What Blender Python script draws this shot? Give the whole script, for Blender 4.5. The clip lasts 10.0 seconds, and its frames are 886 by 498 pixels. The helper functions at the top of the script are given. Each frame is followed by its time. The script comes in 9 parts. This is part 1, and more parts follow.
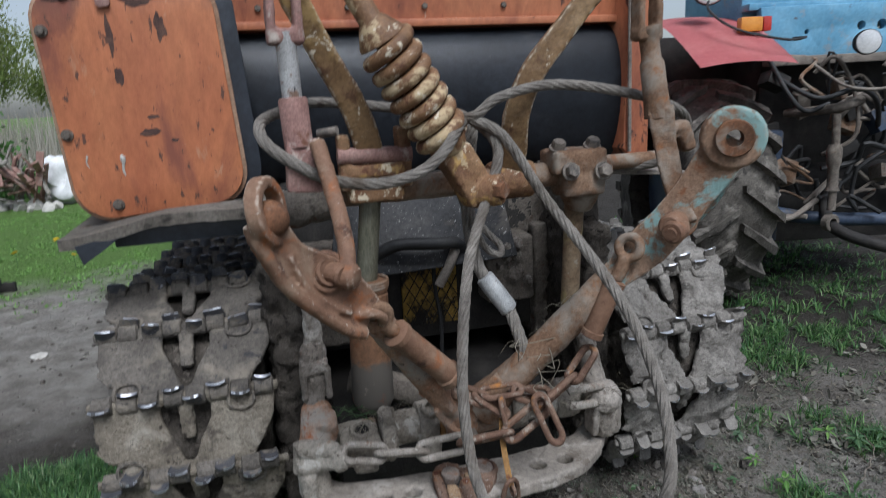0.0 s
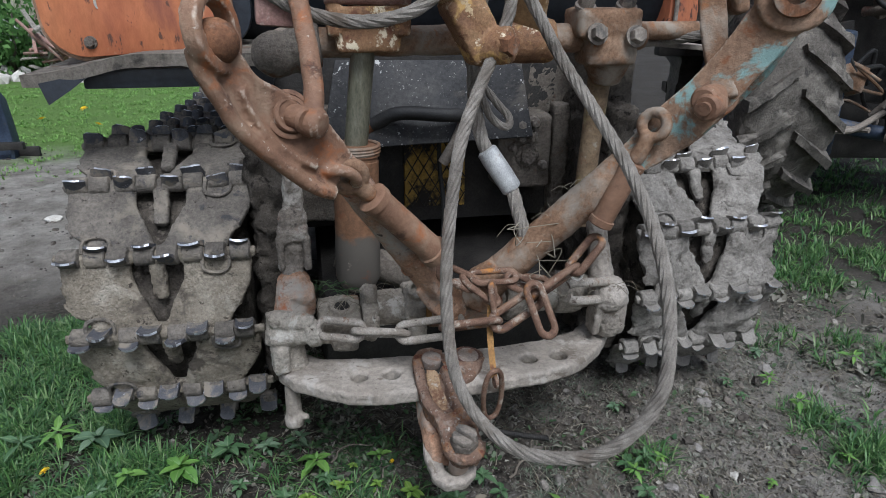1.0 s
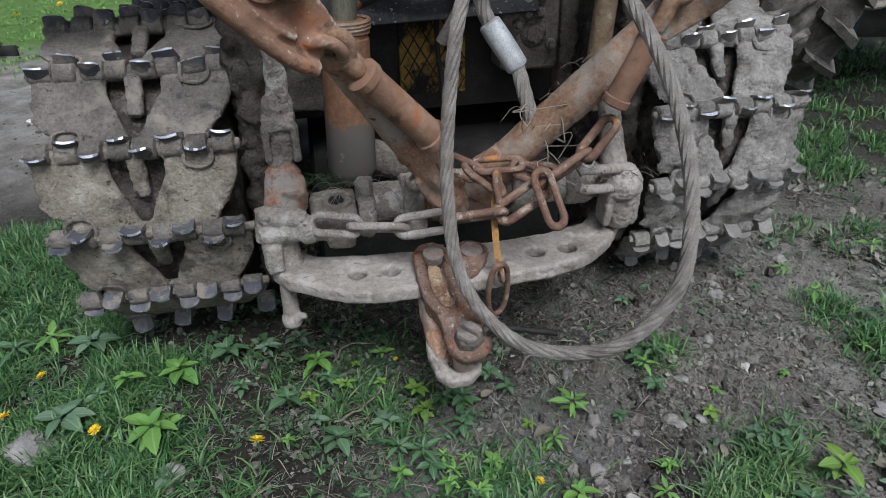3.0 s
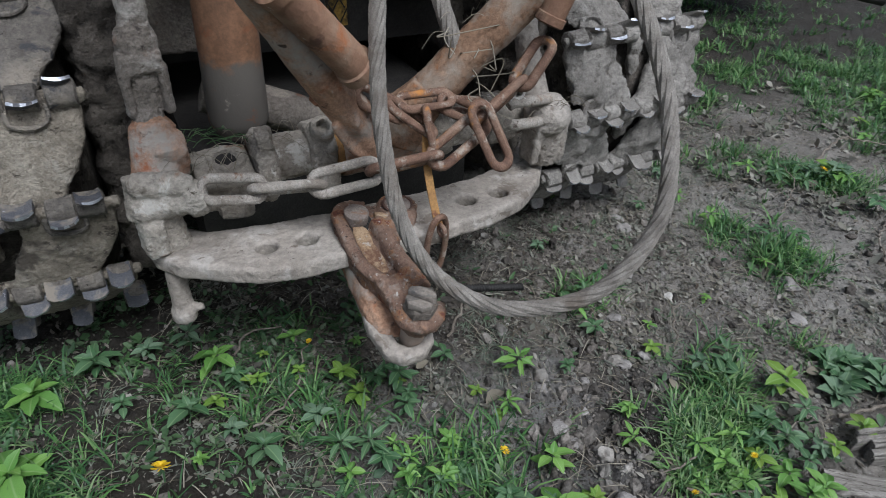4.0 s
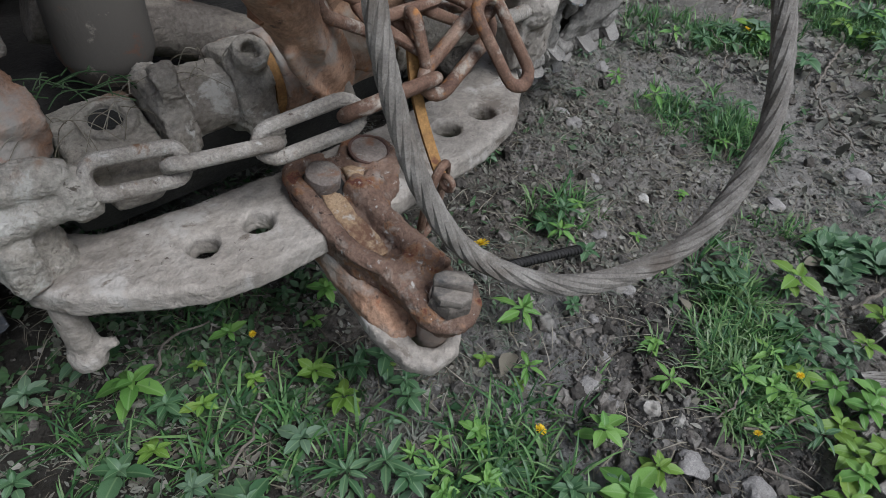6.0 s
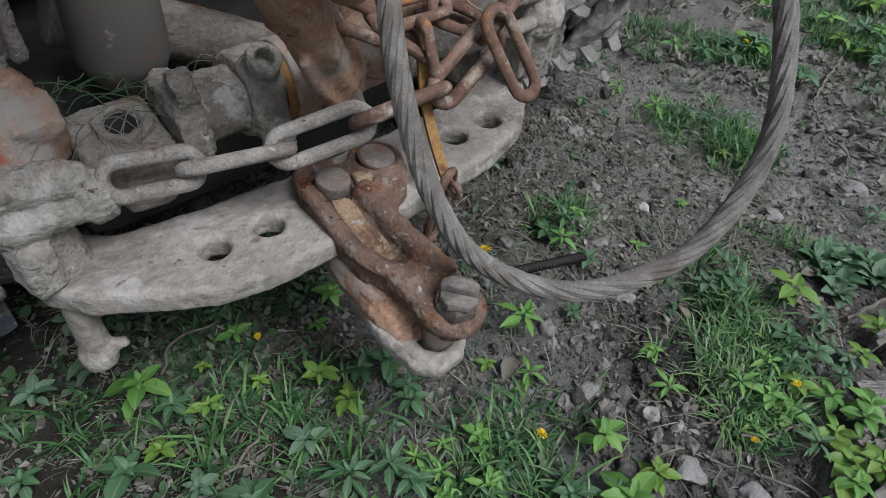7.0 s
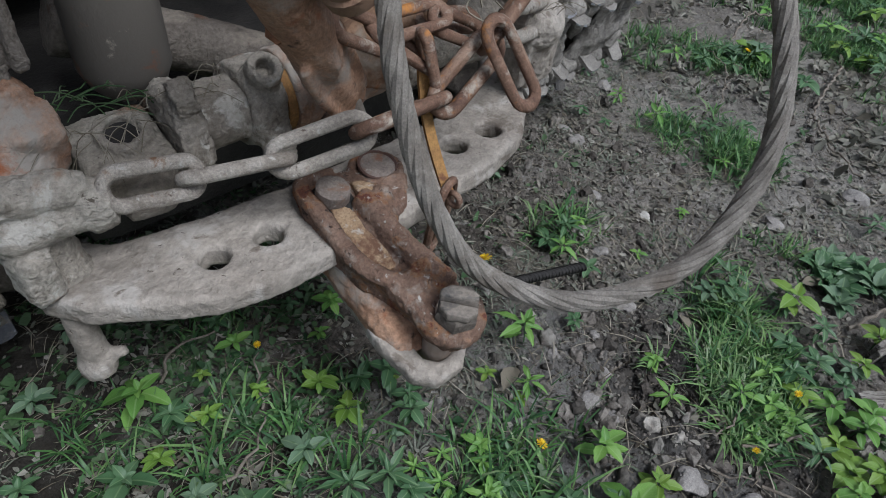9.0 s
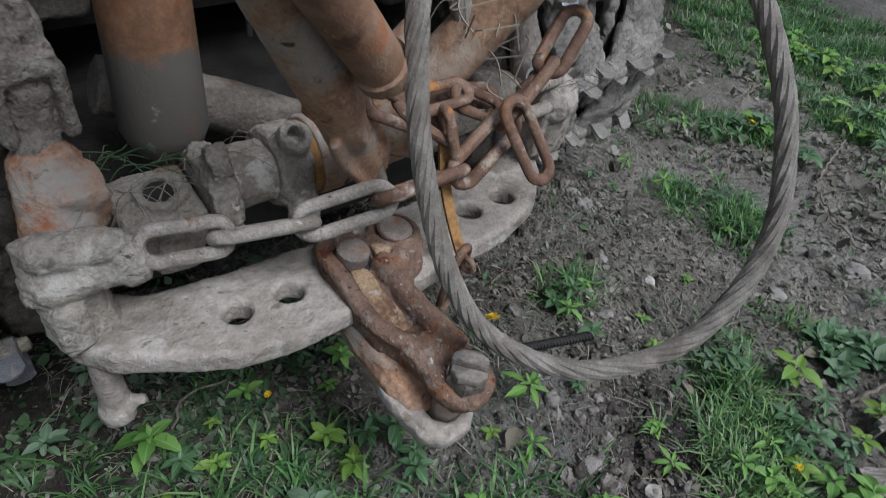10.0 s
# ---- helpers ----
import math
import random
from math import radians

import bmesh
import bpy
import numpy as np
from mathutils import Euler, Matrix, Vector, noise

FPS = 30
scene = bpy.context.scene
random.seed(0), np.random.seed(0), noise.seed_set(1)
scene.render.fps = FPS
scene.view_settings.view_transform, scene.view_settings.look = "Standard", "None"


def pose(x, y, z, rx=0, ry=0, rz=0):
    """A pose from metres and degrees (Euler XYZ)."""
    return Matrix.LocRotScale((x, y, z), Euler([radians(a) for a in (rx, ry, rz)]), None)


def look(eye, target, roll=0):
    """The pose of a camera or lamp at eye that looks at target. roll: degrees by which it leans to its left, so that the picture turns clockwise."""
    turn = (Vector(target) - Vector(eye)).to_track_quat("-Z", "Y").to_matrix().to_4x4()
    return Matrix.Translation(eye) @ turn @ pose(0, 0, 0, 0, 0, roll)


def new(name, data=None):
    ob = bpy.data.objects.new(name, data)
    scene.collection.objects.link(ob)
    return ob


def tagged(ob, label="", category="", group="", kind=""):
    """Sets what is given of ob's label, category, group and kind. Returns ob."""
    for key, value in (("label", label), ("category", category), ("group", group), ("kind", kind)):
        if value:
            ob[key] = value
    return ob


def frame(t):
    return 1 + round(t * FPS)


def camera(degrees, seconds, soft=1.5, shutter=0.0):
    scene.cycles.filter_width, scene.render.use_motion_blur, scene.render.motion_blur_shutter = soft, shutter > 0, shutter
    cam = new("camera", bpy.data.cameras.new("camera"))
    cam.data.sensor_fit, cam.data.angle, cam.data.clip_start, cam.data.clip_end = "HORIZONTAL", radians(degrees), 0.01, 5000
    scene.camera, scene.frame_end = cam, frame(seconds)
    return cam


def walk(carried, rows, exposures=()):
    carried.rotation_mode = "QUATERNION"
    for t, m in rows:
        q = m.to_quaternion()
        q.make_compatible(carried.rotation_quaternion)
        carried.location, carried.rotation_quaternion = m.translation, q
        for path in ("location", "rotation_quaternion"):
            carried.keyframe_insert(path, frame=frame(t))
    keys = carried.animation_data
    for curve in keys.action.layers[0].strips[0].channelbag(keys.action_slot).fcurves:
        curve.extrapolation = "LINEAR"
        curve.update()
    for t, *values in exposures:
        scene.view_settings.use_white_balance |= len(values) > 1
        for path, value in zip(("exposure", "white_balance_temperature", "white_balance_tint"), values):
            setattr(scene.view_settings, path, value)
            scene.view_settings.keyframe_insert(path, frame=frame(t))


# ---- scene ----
cam = camera(69.1, 10.0, 0.6, 0.12)
PATH = [
    (0, (-0.396, -1.247, 1.191), (0.116, 0.629, 0.726), -3.0),
    (0.1, (-0.389, -1.239, 1.166), (0.082, 0.619, 0.595), -1.0),
    (0.2, (-0.38, -1.23, 1.147), (0.045, 0.62, 0.517), -1.5),
    (0.4, (-0.36, -1.211, 1.126), (0.04, 0.62, 0.43), -0.7),
    (0.5, (-0.343, -1.202, 1.108), (0.06, 0.641, 0.442), 0.3),
    (1, (-0.28, -1.149, 1.078), (0.095, 0.67, 0.337), 0.2),
    (1.5, (-0.257, -1.135, 1.064), (0.117, 0.651, 0.245), -0.9),
    (2, (-0.261, -1.14, 1.064), (0.084, 0.644, 0.229), -1.4),
    (2.5, (-0.269, -1.131, 1.052), (0.072, 0.63, 0.167), -1.9),
    (2.7, (-0.259, -1.114, 1.044), (0.059, 0.618, 0.096), -1.3),
    (3.8, (-0.332, -0.932, 0.929), (0.316, 0.607, -0.172), 0.6),
    (4, (-0.37, -0.888, 0.919), (0.41, 0.578, -0.196), 1.6),
    (4.5, (-0.443, -0.817, 0.918), (0.567, 0.429, -0.276), 2.8),
    (5, (-0.433, -0.658, 0.883), (0.643, 0.499, -0.343), 3.5),
    (5.5, (-0.394, -0.536, 0.842), (0.636, 0.51, -0.517), 4.5),
    (5.7, (-0.388, -0.527, 0.834), (0.645, 0.482, -0.55), 4.3),
    (6.8, (-0.409, -0.529, 0.842), (0.65, 0.454, -0.541), 5.4),
    (7, (-0.408, -0.527, 0.844), (0.645, 0.474, -0.53), 5.5),
    (7.5, (-0.403, -0.529, 0.842), (0.646, 0.473, -0.535), 5.7),
    (8, (-0.406, -0.528, 0.843), (0.642, 0.486, -0.526), 5.4),
    (8.5, (-0.405, -0.53, 0.844), (0.643, 0.489, -0.521), 5.3),
    (9, (-0.405, -0.526, 0.846), (0.654, 0.489, -0.513), 5.5),
    (9.5, (-0.405, -0.526, 0.847), (0.662, 0.493, -0.503), 5.6),
    (9.8, (-0.406, -0.527, 0.857), (0.667, 0.511, -0.474), 5.7),
    (10, (-0.423, -0.523, 0.884), (0.682, 0.576, -0.371), 7.2),
]
walk(cam, [(t, look(eye, target, roll)) for t, eye, target, roll in PATH], [(0.0, -0.36, 6000, 10), (0.6, -0.1, 6000, 10), (2.5, -0.06, 6000, 10), (4.5, -0.09, 6000, 10), (5.5, -0.19, 6000, 10), (10.0, -0.21, 6000, 10)])

# ---- light ----
world = bpy.data.worlds.new("overcast_sky")
scene.world = world
world.use_nodes = True
wn = world.node_tree
sky = wn.nodes.new("ShaderNodeTexSky")
sky.sky_type, sky.sun_disc = "NISHITA", False
sky.sun_elevation, sky.sun_rotation = radians(56.5), radians(174)
sky.air_density, sky.dust_density, sky.ozone_density = 1.0, 2.0, 1.0
pale = wn.nodes.new("ShaderNodeHueSaturation")
pale.inputs["Saturation"].default_value = 0.55
wn.links.new(sky.outputs[0], pale.inputs["Color"])
back = wn.nodes["Background"]
back.inputs["Strength"].default_value = 0.15
wn.links.new(pale.outputs[0], back.inputs["Color"])

sun_data = bpy.data.lights.new("sun", "SUN")
sun_data.energy, sun_data.angle, sun_data.color = 4.4, radians(26), (0.97, 0.985, 1.0)
sun = new("sun", sun_data)
sun.matrix_world = look((0.3, -2.9, 4.4), (0, 0, 0))


# ---- helpers for meshes ----
def V(*a):
    return Vector(a)


def world_of(ob):
    m = Matrix.LocRotScale(ob.location, ob.rotation_euler, ob.scale) if ob.rotation_mode != "QUATERNION" else ob.matrix_basis
    return world_of(ob.parent) @ ob.matrix_parent_inverse @ m if ob.parent else m


def finish(name, bm, mats, smooth=True):
    bmesh.ops.recalc_face_normals(bm, faces=bm.faces)
    me = bpy.data.meshes.new(name)
    bm.to_mesh(me)
    bm.free()
    for m in (mats if isinstance(mats, (list, tuple)) else [mats]):
        me.materials.append(m)
    if smooth:
        me.polygons.foreach_set("use_smooth", [True] * len(me.polygons))
        me.set_sharp_from_angle(angle=radians(38))
    return me


def part(name, bm, mats, parent=None, label="", smooth=True):
    """One mesh, in world coordinates, under a thing or a part of it."""
    ob = new(name, finish(name, bm, mats, smooth))
    if parent:
        ob.parent = parent
        ob.matrix_parent_inverse = world_of(parent).inverted()
    return tagged(ob, label)


def thing(name, label, category, at=(0, 0, 0), group="", kind=""):
    ob = new(name)
    ob.empty_display_size = 0.05
    ob.location = at
    return tagged(ob, label, category, group, kind)


def caked(ob, voxel=0.006, amp=0.006, size=0.05, smooth=3):
    """Welds a mesh into one skin and roughens it, like caked mud or cast steel."""
    r = ob.modifiers.new("skin", "REMESH")
    r.mode, r.voxel_size, r.use_smooth_shade = "VOXEL", voxel, True
    if smooth:
        s = ob.modifiers.new("soft", "SMOOTH")
        s.factor, s.iterations = 0.5, smooth
    for k, (a, z) in enumerate(((amp, size), (amp * 0.6, size * 0.33), (amp * 0.4, size * 0.12))):
        tex = bpy.data.textures.new("lumps", "CLOUDS")
        tex.noise_scale, tex.noise_depth = z, 3
        d = ob.modifiers.new("lumps", "DISPLACE")
        d.texture, d.strength, d.mid_level, d.texture_coords = tex, a, 0.5, "LOCAL"
    return ob


def weld(bm, voxel, amp, size):
    """The same shape as one closed, lumpy skin."""
    me = bpy.data.meshes.new("skin")
    bm.to_mesh(me)
    bm.free()
    ob = caked(new("skin", me), voxel, amp, size, 1)
    skin = bpy.data.meshes.new_from_object(ob.evaluated_get(bpy.context.evaluated_depsgraph_get()))
    bpy.data.objects.remove(ob)
    out = bmesh.new()
    out.from_mesh(skin)
    bpy.data.meshes.remove(skin)
    bpy.data.meshes.remove(me)
    return out


def basis(axis, hint=(0, 0, 1)):
    """A turn whose z is the axis and whose x is as near to the hint as can be."""
    z = Vector(axis).normalized()
    x = Vector(hint) - z * z.dot(Vector(hint))
    if x.length < 1e-4:
        x = z.orthogonal()
    x.normalize()
    return Matrix((x, z.cross(x), z)).transposed()


def ring_loft(bm, rings, closed=False, caps=True):
    n = len(rings[0])
    vs = [[bm.verts.new(p) for p in r] for r in rings]
    count = len(vs)
    for i in range(count if closed else count - 1):
        a, b = vs[i], vs[(i + 1) % count]
        for j in range(n):
            bm.faces.new((a[j], a[(j + 1) % n], b[(j + 1) % n], b[j]))
    if caps and not closed:
        bm.faces.new(vs[0][::-1])
        bm.faces.new(vs[-1])


def tube(bm, pts, rad, seg=12, closed=False, caps=True):
    pts = [Vector(p) for p in pts]
    n = len(pts)
    rad = rad if isinstance(rad, (list, tuple)) else [rad] * n
    rings, x = [], None
    for i, p in enumerate(pts):
        a = pts[(i - 1) % n] if closed or i else pts[0]
        b = pts[(i + 1) % n] if closed or i < n - 1 else pts[-1]
        t = (b - a).normalized()
        x = (t.orthogonal() if x is None else x - t * t.dot(x)).normalized()
        y = t.cross(x)
        rings.append([p + (x * math.cos(2 * math.pi * k / seg) + y * math.sin(2 * math.pi * k / seg)) * rad[i] for k in range(seg)])
    ring_loft(bm, rings, closed, caps)


def rod(bm, a, b, profile, seg=20):
    """A turned piece from a to b: profile rows of (fraction along, radius)."""
    a, b = Vector(a), Vector(b)
    m = basis(b - a)
    rings = []
    for f, r in profile:
        c = a.lerp(b, f)
        rings.append([c + m @ V(r * math.cos(2 * math.pi * k / seg), r * math.sin(2 * math.pi * k / seg), 0) for k in range(seg)])
    ring_loft(bm, rings)


def box(bm, c, size, turn=None, bevel=0.0, mat=0):
    """A block about c, with bevelled edges; turn is a 3x3."""
    tmp = bmesh.new()
    bmesh.ops.create_cube(tmp, size=1)
    for v in tmp.verts:
        v.co = V(v.co.x * size[0], v.co.y * size[1], v.co.z * size[2])
    if bevel:
        bmesh.ops.bevel(tmp, geom=list(tmp.edges), offset=bevel, segments=2, profile=0.6, affect="EDGES")
    merge(bm, tmp, Matrix.Translation(c) @ (turn.to_4x4() if turn else Matrix()), mat)


def merge(bm, tmp, m=None, mat=None):
    table = {}
    for v in tmp.verts:
        table[v] = bm.verts.new(m @ v.co if m else v.co)
    for f in tmp.faces:
        g = bm.faces.new([table[v] for v in f.verts])
        g.material_index = f.material_index if mat is None else mat
    tmp.free()


def plate(bm, outline, thick, m=None, holes=(), bevel=0.0, mat=0):
    """An outline in x, y with round holes (x, y, r), drawn out down from z = 0 by thick, then placed by m."""
    tmp = bmesh.new()
    loops = [[V(x, y, 0) for x, y in outline]]
    for hx, hy, r in holes:
        loops.append([V(hx + r * math.cos(k * math.pi / 8), hy + r * math.sin(k * math.pi / 8), 0) for k in range(16)])
    edges = []
    for loop in loops:
        vs = [tmp.verts.new(p) for p in loop]
        edges += [tmp.edges.new((vs[i], vs[(i + 1) % len(vs)])) for i in range(len(vs))]
    bmesh.ops.triangle_fill(tmp, use_beauty=True, use_dissolve=False, edges=edges)
    ext = bmesh.ops.extrude_face_region(tmp, geom=list(tmp.faces))
    for v in [g for g in ext["geom"] if isinstance(g, bmesh.types.BMVert)]:
        v.co.z -= thick
    bmesh.ops.recalc_face_normals(tmp, faces=tmp.faces)
    if bevel:
        sharp = [e for e in tmp.edges if len(e.link_faces) == 2 and e.calc_face_angle(0) > 0.9]
        bmesh.ops.bevel(tmp, geom=sharp, offset=bevel, segments=2, profile=0.5, affect="EDGES", clamp_overlap=True)
    merge(bm, tmp, m, mat)


def hexagon(bm, c, axis, r, h, mat=0, chamfer=0.12):
    m = basis(axis)
    rings = []
    for f, s in ((0, 1), (1 - chamfer * 2, 1), (1, 0.86)):
        rings.append([Vector(c) + m @ V(r * s * math.cos(k * math.pi / 3), r * s * math.sin(k * math.pi / 3), h * f) for k in range(6)])
    ring_loft(bm, rings)


def lump(bm, amp, freq, seed=0.0, cuts=0):
    if cuts:
        bmesh.ops.subdivide_edges(bm, edges=list(bm.edges), cuts=cuts, use_grid_fill=True)
    bm.normal_update()
    for v in bm.verts:
        q = v.co * freq + V(seed, seed * 1.7, -seed)
        v.co += v.normal * amp * (noise.noise(q) + 0.5 * noise.noise(q * 2.7))


def spline(pts, step=0.01):
    """Evenly spaced points on a smooth curve through pts."""
    p = [Vector(q) for q in pts]
    p = [2 * p[0] - p[1], *p, 2 * p[-1] - p[-2]]
    out = []
    for i in range(1, len(p) - 2):
        a, b, c, d = p[i - 1 : i + 3]
        for k in range(16):
            t = k / 16
            out.append(0.5 * (2 * b + (c - a) * t + (2 * a - 5 * b + 4 * c - d) * t * t + (3 * b - 3 * c + d - a) * t ** 3))
    out.append(p[-2])
    even, left = [out[0]], step
    for a, b in zip(out, out[1:]):
        seg = (b - a).length
        while seg >= left:
            a = a + (b - a).normalized() * left
            even.append(a)
            seg -= left
            left = step
        left -= seg
    return even


# ---- materials ----
def surf(name, cols, scale=8, rough=0.75, metal=0.0, bump=0.3, bscale=60, patches=(), random=False, spec=0.35, depth=0.004, stretch=None, grit=0.32, soot=None, edge=None):
    """A worn surface: three colours in large blotches, fine grain, patches of (colour, scale, from, to, roughness), relief, and an edge worn to (colour, from, to)."""
    m = bpy.data.materials.new(name)
    m.use_nodes = True
    nt = m.node_tree
    N, L = nt.nodes.new, nt.links.new
    bsdf = nt.nodes["Principled BSDF"]
    tc = N("ShaderNodeTexCoord")
    vec = tc.outputs["Object"]
    if random:
        info, off = N("ShaderNodeObjectInfo"), N("ShaderNodeVectorMath")
        mul = N("ShaderNodeMath")
        mul.operation, mul.inputs[1].default_value = "MULTIPLY", 37.0
        off.operation = "ADD"
        L(info.outputs["Random"], mul.inputs[0])
        L(vec, off.inputs[0])
        L(mul.outputs[0], off.inputs[1])
        vec = off.outputs[0]
    if stretch:
        mp = N("ShaderNodeMapping")
        mp.inputs["Scale"].default_value = stretch
        L(vec, mp.inputs["Vector"])
        vec = mp.outputs[0]

    def noisy(s, detail=6.0, rgh=0.6, dist=0.0):
        t = N("ShaderNodeTexNoise")
        t.inputs["Scale"].default_value, t.inputs["Detail"].default_value = s, detail
        t.inputs["Roughness"].default_value, t.inputs["Distortion"].default_value = rgh, dist
        L(vec, t.inputs["Vector"])
        return t.outputs["Fac"]

    ramp = N("ShaderNodeValToRGB")
    for k, c in enumerate(cols):
        pos = 0.3 + 0.4 * k / max(1, len(cols) - 1)
        el = ramp.color_ramp.elements[k] if k < 2 else ramp.color_ramp.elements.new(pos)
        el.position, el.color = pos, (*c, 1)
    L(noisy(scale, 7, 0.62, 0.4), ramp.inputs[0])
    color = ramp.outputs[0]
    grain = N("ShaderNodeMix")
    grain.data_type, grain.blend_type = "RGBA", "OVERLAY"
    grain.inputs[0].default_value = grit
    L(color, grain.inputs[6])
    crisp = N("ShaderNodeMapRange")
    crisp.inputs["From Min"].default_value, crisp.inputs["From Max"].default_value = 0.34, 0.66
    L(noisy(scale * 14, 6, 0.75), crisp.inputs["Value"])
    L(crisp.outputs[0], grain.inputs[7])
    color = grain.outputs[2]
    rgh_out = None
    for k, (c, s, lo, hi, pr) in enumerate(patches):
        mr = N("ShaderNodeMapRange")
        mr.inputs["From Min"].default_value, mr.inputs["From Max"].default_value = lo, hi
        fac = noisy(s, 8, 0.65, 0.3)
        if soot and k == 0:
            # the first patch gathers towards the top (x: height where it starts, y: how fast)
            sep, add = N("ShaderNodeSeparateXYZ"), N("ShaderNodeMath")
            L(tc.outputs["Object"], sep.inputs[0])
            add.operation = "MULTIPLY_ADD"
            L(sep.outputs["Z"], add.inputs[0])
            add.inputs[1].default_value, add.inputs[2].default_value = soot[1], -soot[0] * soot[1]
            tot = N("ShaderNodeMath")
            L(fac, tot.inputs[0])
            L(add.outputs[0], tot.inputs[1])
            fac = tot.outputs[0]
        L(fac, mr.inputs["Value"])
        mix = N("ShaderNodeMix")
        mix.data_type = "RGBA"
        L(mr.outputs[0], mix.inputs[0])
        L(color, mix.inputs[6])
        mix.inputs[7].default_value = (*c, 1)
        color = mix.outputs[2]
        rm = N("ShaderNodeMix")
        L(mr.outputs[0], rm.inputs[0])
        rm.inputs[2].default_value, rm.inputs[3].default_value = rough, pr
        if rgh_out:
            L(rgh_out, rm.inputs[2])
        rgh_out = rm.outputs[0]
    if edge:
        geo, em, et, ea = N("ShaderNodeNewGeometry"), N("ShaderNodeMapRange"), N("ShaderNodeMix"), N("ShaderNodeMath")
        ea.operation = "MULTIPLY_ADD"
        L(noisy(40, 6, 0.7), ea.inputs[0])
        ea.inputs[1].default_value = 0.09
        L(geo.outputs["Pointiness"], ea.inputs[2])
        em.inputs["From Min"].default_value, em.inputs["From Max"].default_value = edge[1] + 0.045, edge[2] + 0.045
        L(ea.outputs[0], em.inputs["Value"])
        et.data_type = "RGBA"
        L(em.outputs[0], et.inputs[0])
        L(color, et.inputs[6])
        et.inputs[7].default_value = (*edge[0], 1)
        color = et.outputs[2]
    L(color, bsdf.inputs["Base Color"])
    bsdf.inputs["Roughness"].default_value = rough
    if rgh_out:
        L(rgh_out, bsdf.inputs["Roughness"])
    bsdf.inputs["Metallic"].default_value = metal
    bsdf.inputs["Specular IOR Level"].default_value = spec
    if bump:
        bp = N("ShaderNodeBump")
        bp.inputs["Strength"].default_value, bp.inputs["Distance"].default_value = bump, depth
        L(noisy(bscale, 8, 0.7), bp.inputs["Height"])
        pit, pm = N("ShaderNodeBump"), N("ShaderNodeMapRange")
        pit.inputs["Strength"].default_value, pit.inputs["Distance"].default_value = bump * 0.7, depth * 0.45
        pm.inputs["From Min"].default_value, pm.inputs["From Max"].default_value = 0.42, 0.6
        L(noisy(bscale * 3.3, 5, 0.6, 0.6), pm.inputs["Value"])
        L(pm.outputs[0], pit.inputs["Height"])
        L(bp.outputs[0], pit.inputs["Normal"])
        L(pit.outputs[0], bsdf.inputs["Normal"])
    return m


def foliage(name, cols, rough=0.55, islands=True, rib=False):
    """Leaves or blades whose colour varies from one to the next; rib: a paler midrib and side veins."""
    m = bpy.data.materials.new(name)
    m.use_nodes = True
    nt = m.node_tree
    N, L = nt.nodes.new, nt.links.new
    bsdf = nt.nodes["Principled BSDF"]
    src = N("ShaderNodeNewGeometry").outputs["Random Per Island"] if islands else N("ShaderNodeObjectInfo").outputs["Random"]
    ramp = N("ShaderNodeValToRGB")
    for k, c in enumerate(cols):
        pos = k / (len(cols) - 1)
        el = ramp.color_ramp.elements[k] if k < 2 else ramp.color_ramp.elements.new(pos)
        el.position, el.color = pos, (*c, 1)
    L(src, ramp.inputs[0])
    tx = N("ShaderNodeTexNoise")
    tx.inputs["Scale"].default_value = 90
    ov = N("ShaderNodeMix")
    ov.data_type, ov.blend_type = "RGBA", "OVERLAY"
    ov.inputs[0].default_value = 0.4
    L(ramp.outputs[0], ov.inputs[6])
    L(tx.outputs["Fac"], ov.inputs[7])
    color = ov.outputs[2]
    if rib:
        tc, sep, mag, mr, mix = N("ShaderNodeTexCoord"), N("ShaderNodeSeparateXYZ"), N("ShaderNodeMath"), N("ShaderNodeMapRange"), N("ShaderNodeMix")
        L(tc.outputs["Object"], sep.inputs[0])
        mag.operation = "ABSOLUTE"
        L(sep.outputs["X"], mag.inputs[0])
        mr.inputs["From Min"].default_value, mr.inputs["From Max"].default_value = 0.035, 0.006
        mr.inputs["To Max"].default_value = 0.3
        L(mag.outputs[0], mr.inputs["Value"])
        mix.data_type = "RGBA"
        L(mr.outputs[0], mix.inputs[0])
        L(color, mix.inputs[6])
        mix.inputs[7].default_value = (0.3, 0.4, 0.2, 1)
        color = mix.outputs[2]
        # side veins press into the blade
        wave, slant, bp = N("ShaderNodeTexWave"), N("ShaderNodeMath"), N("ShaderNodeBump")
        slant.operation = "MULTIPLY_ADD"
        L(mag.outputs[0], slant.inputs[0])
        slant.inputs[1].default_value = -0.9
        L(sep.outputs["Y"], slant.inputs[2])
        join = N("ShaderNodeCombineXYZ")
        L(slant.outputs[0], join.inputs["X"])
        L(join.outputs[0], wave.inputs["Vector"])
        wave.inputs["Scale"].default_value = 2.6
        bp.inputs["Strength"].default_value, bp.inputs["Distance"].default_value = 0.12, 0.001
        L(wave.outputs["Fac"], bp.inputs["Height"])
        L(bp.outputs[0], bsdf.inputs["Normal"])
    L(color, bsdf.inputs["Base Color"])
    bsdf.inputs["Roughness"].default_value = rough
    bsdf.inputs["Specular IOR Level"].default_value = 0.3
    tr = N("ShaderNodeBsdfTranslucent")
    L(color, tr.inputs["Color"])
    mx = N("ShaderNodeMixShader")
    mx.inputs[0].default_value = 0.3
    L(bsdf.outputs[0], mx.inputs[1])
    L(tr.outputs[0], mx.inputs[2])
    L(mx.outputs[0], nt.nodes["Material Output"].inputs["Surface"])
    return m


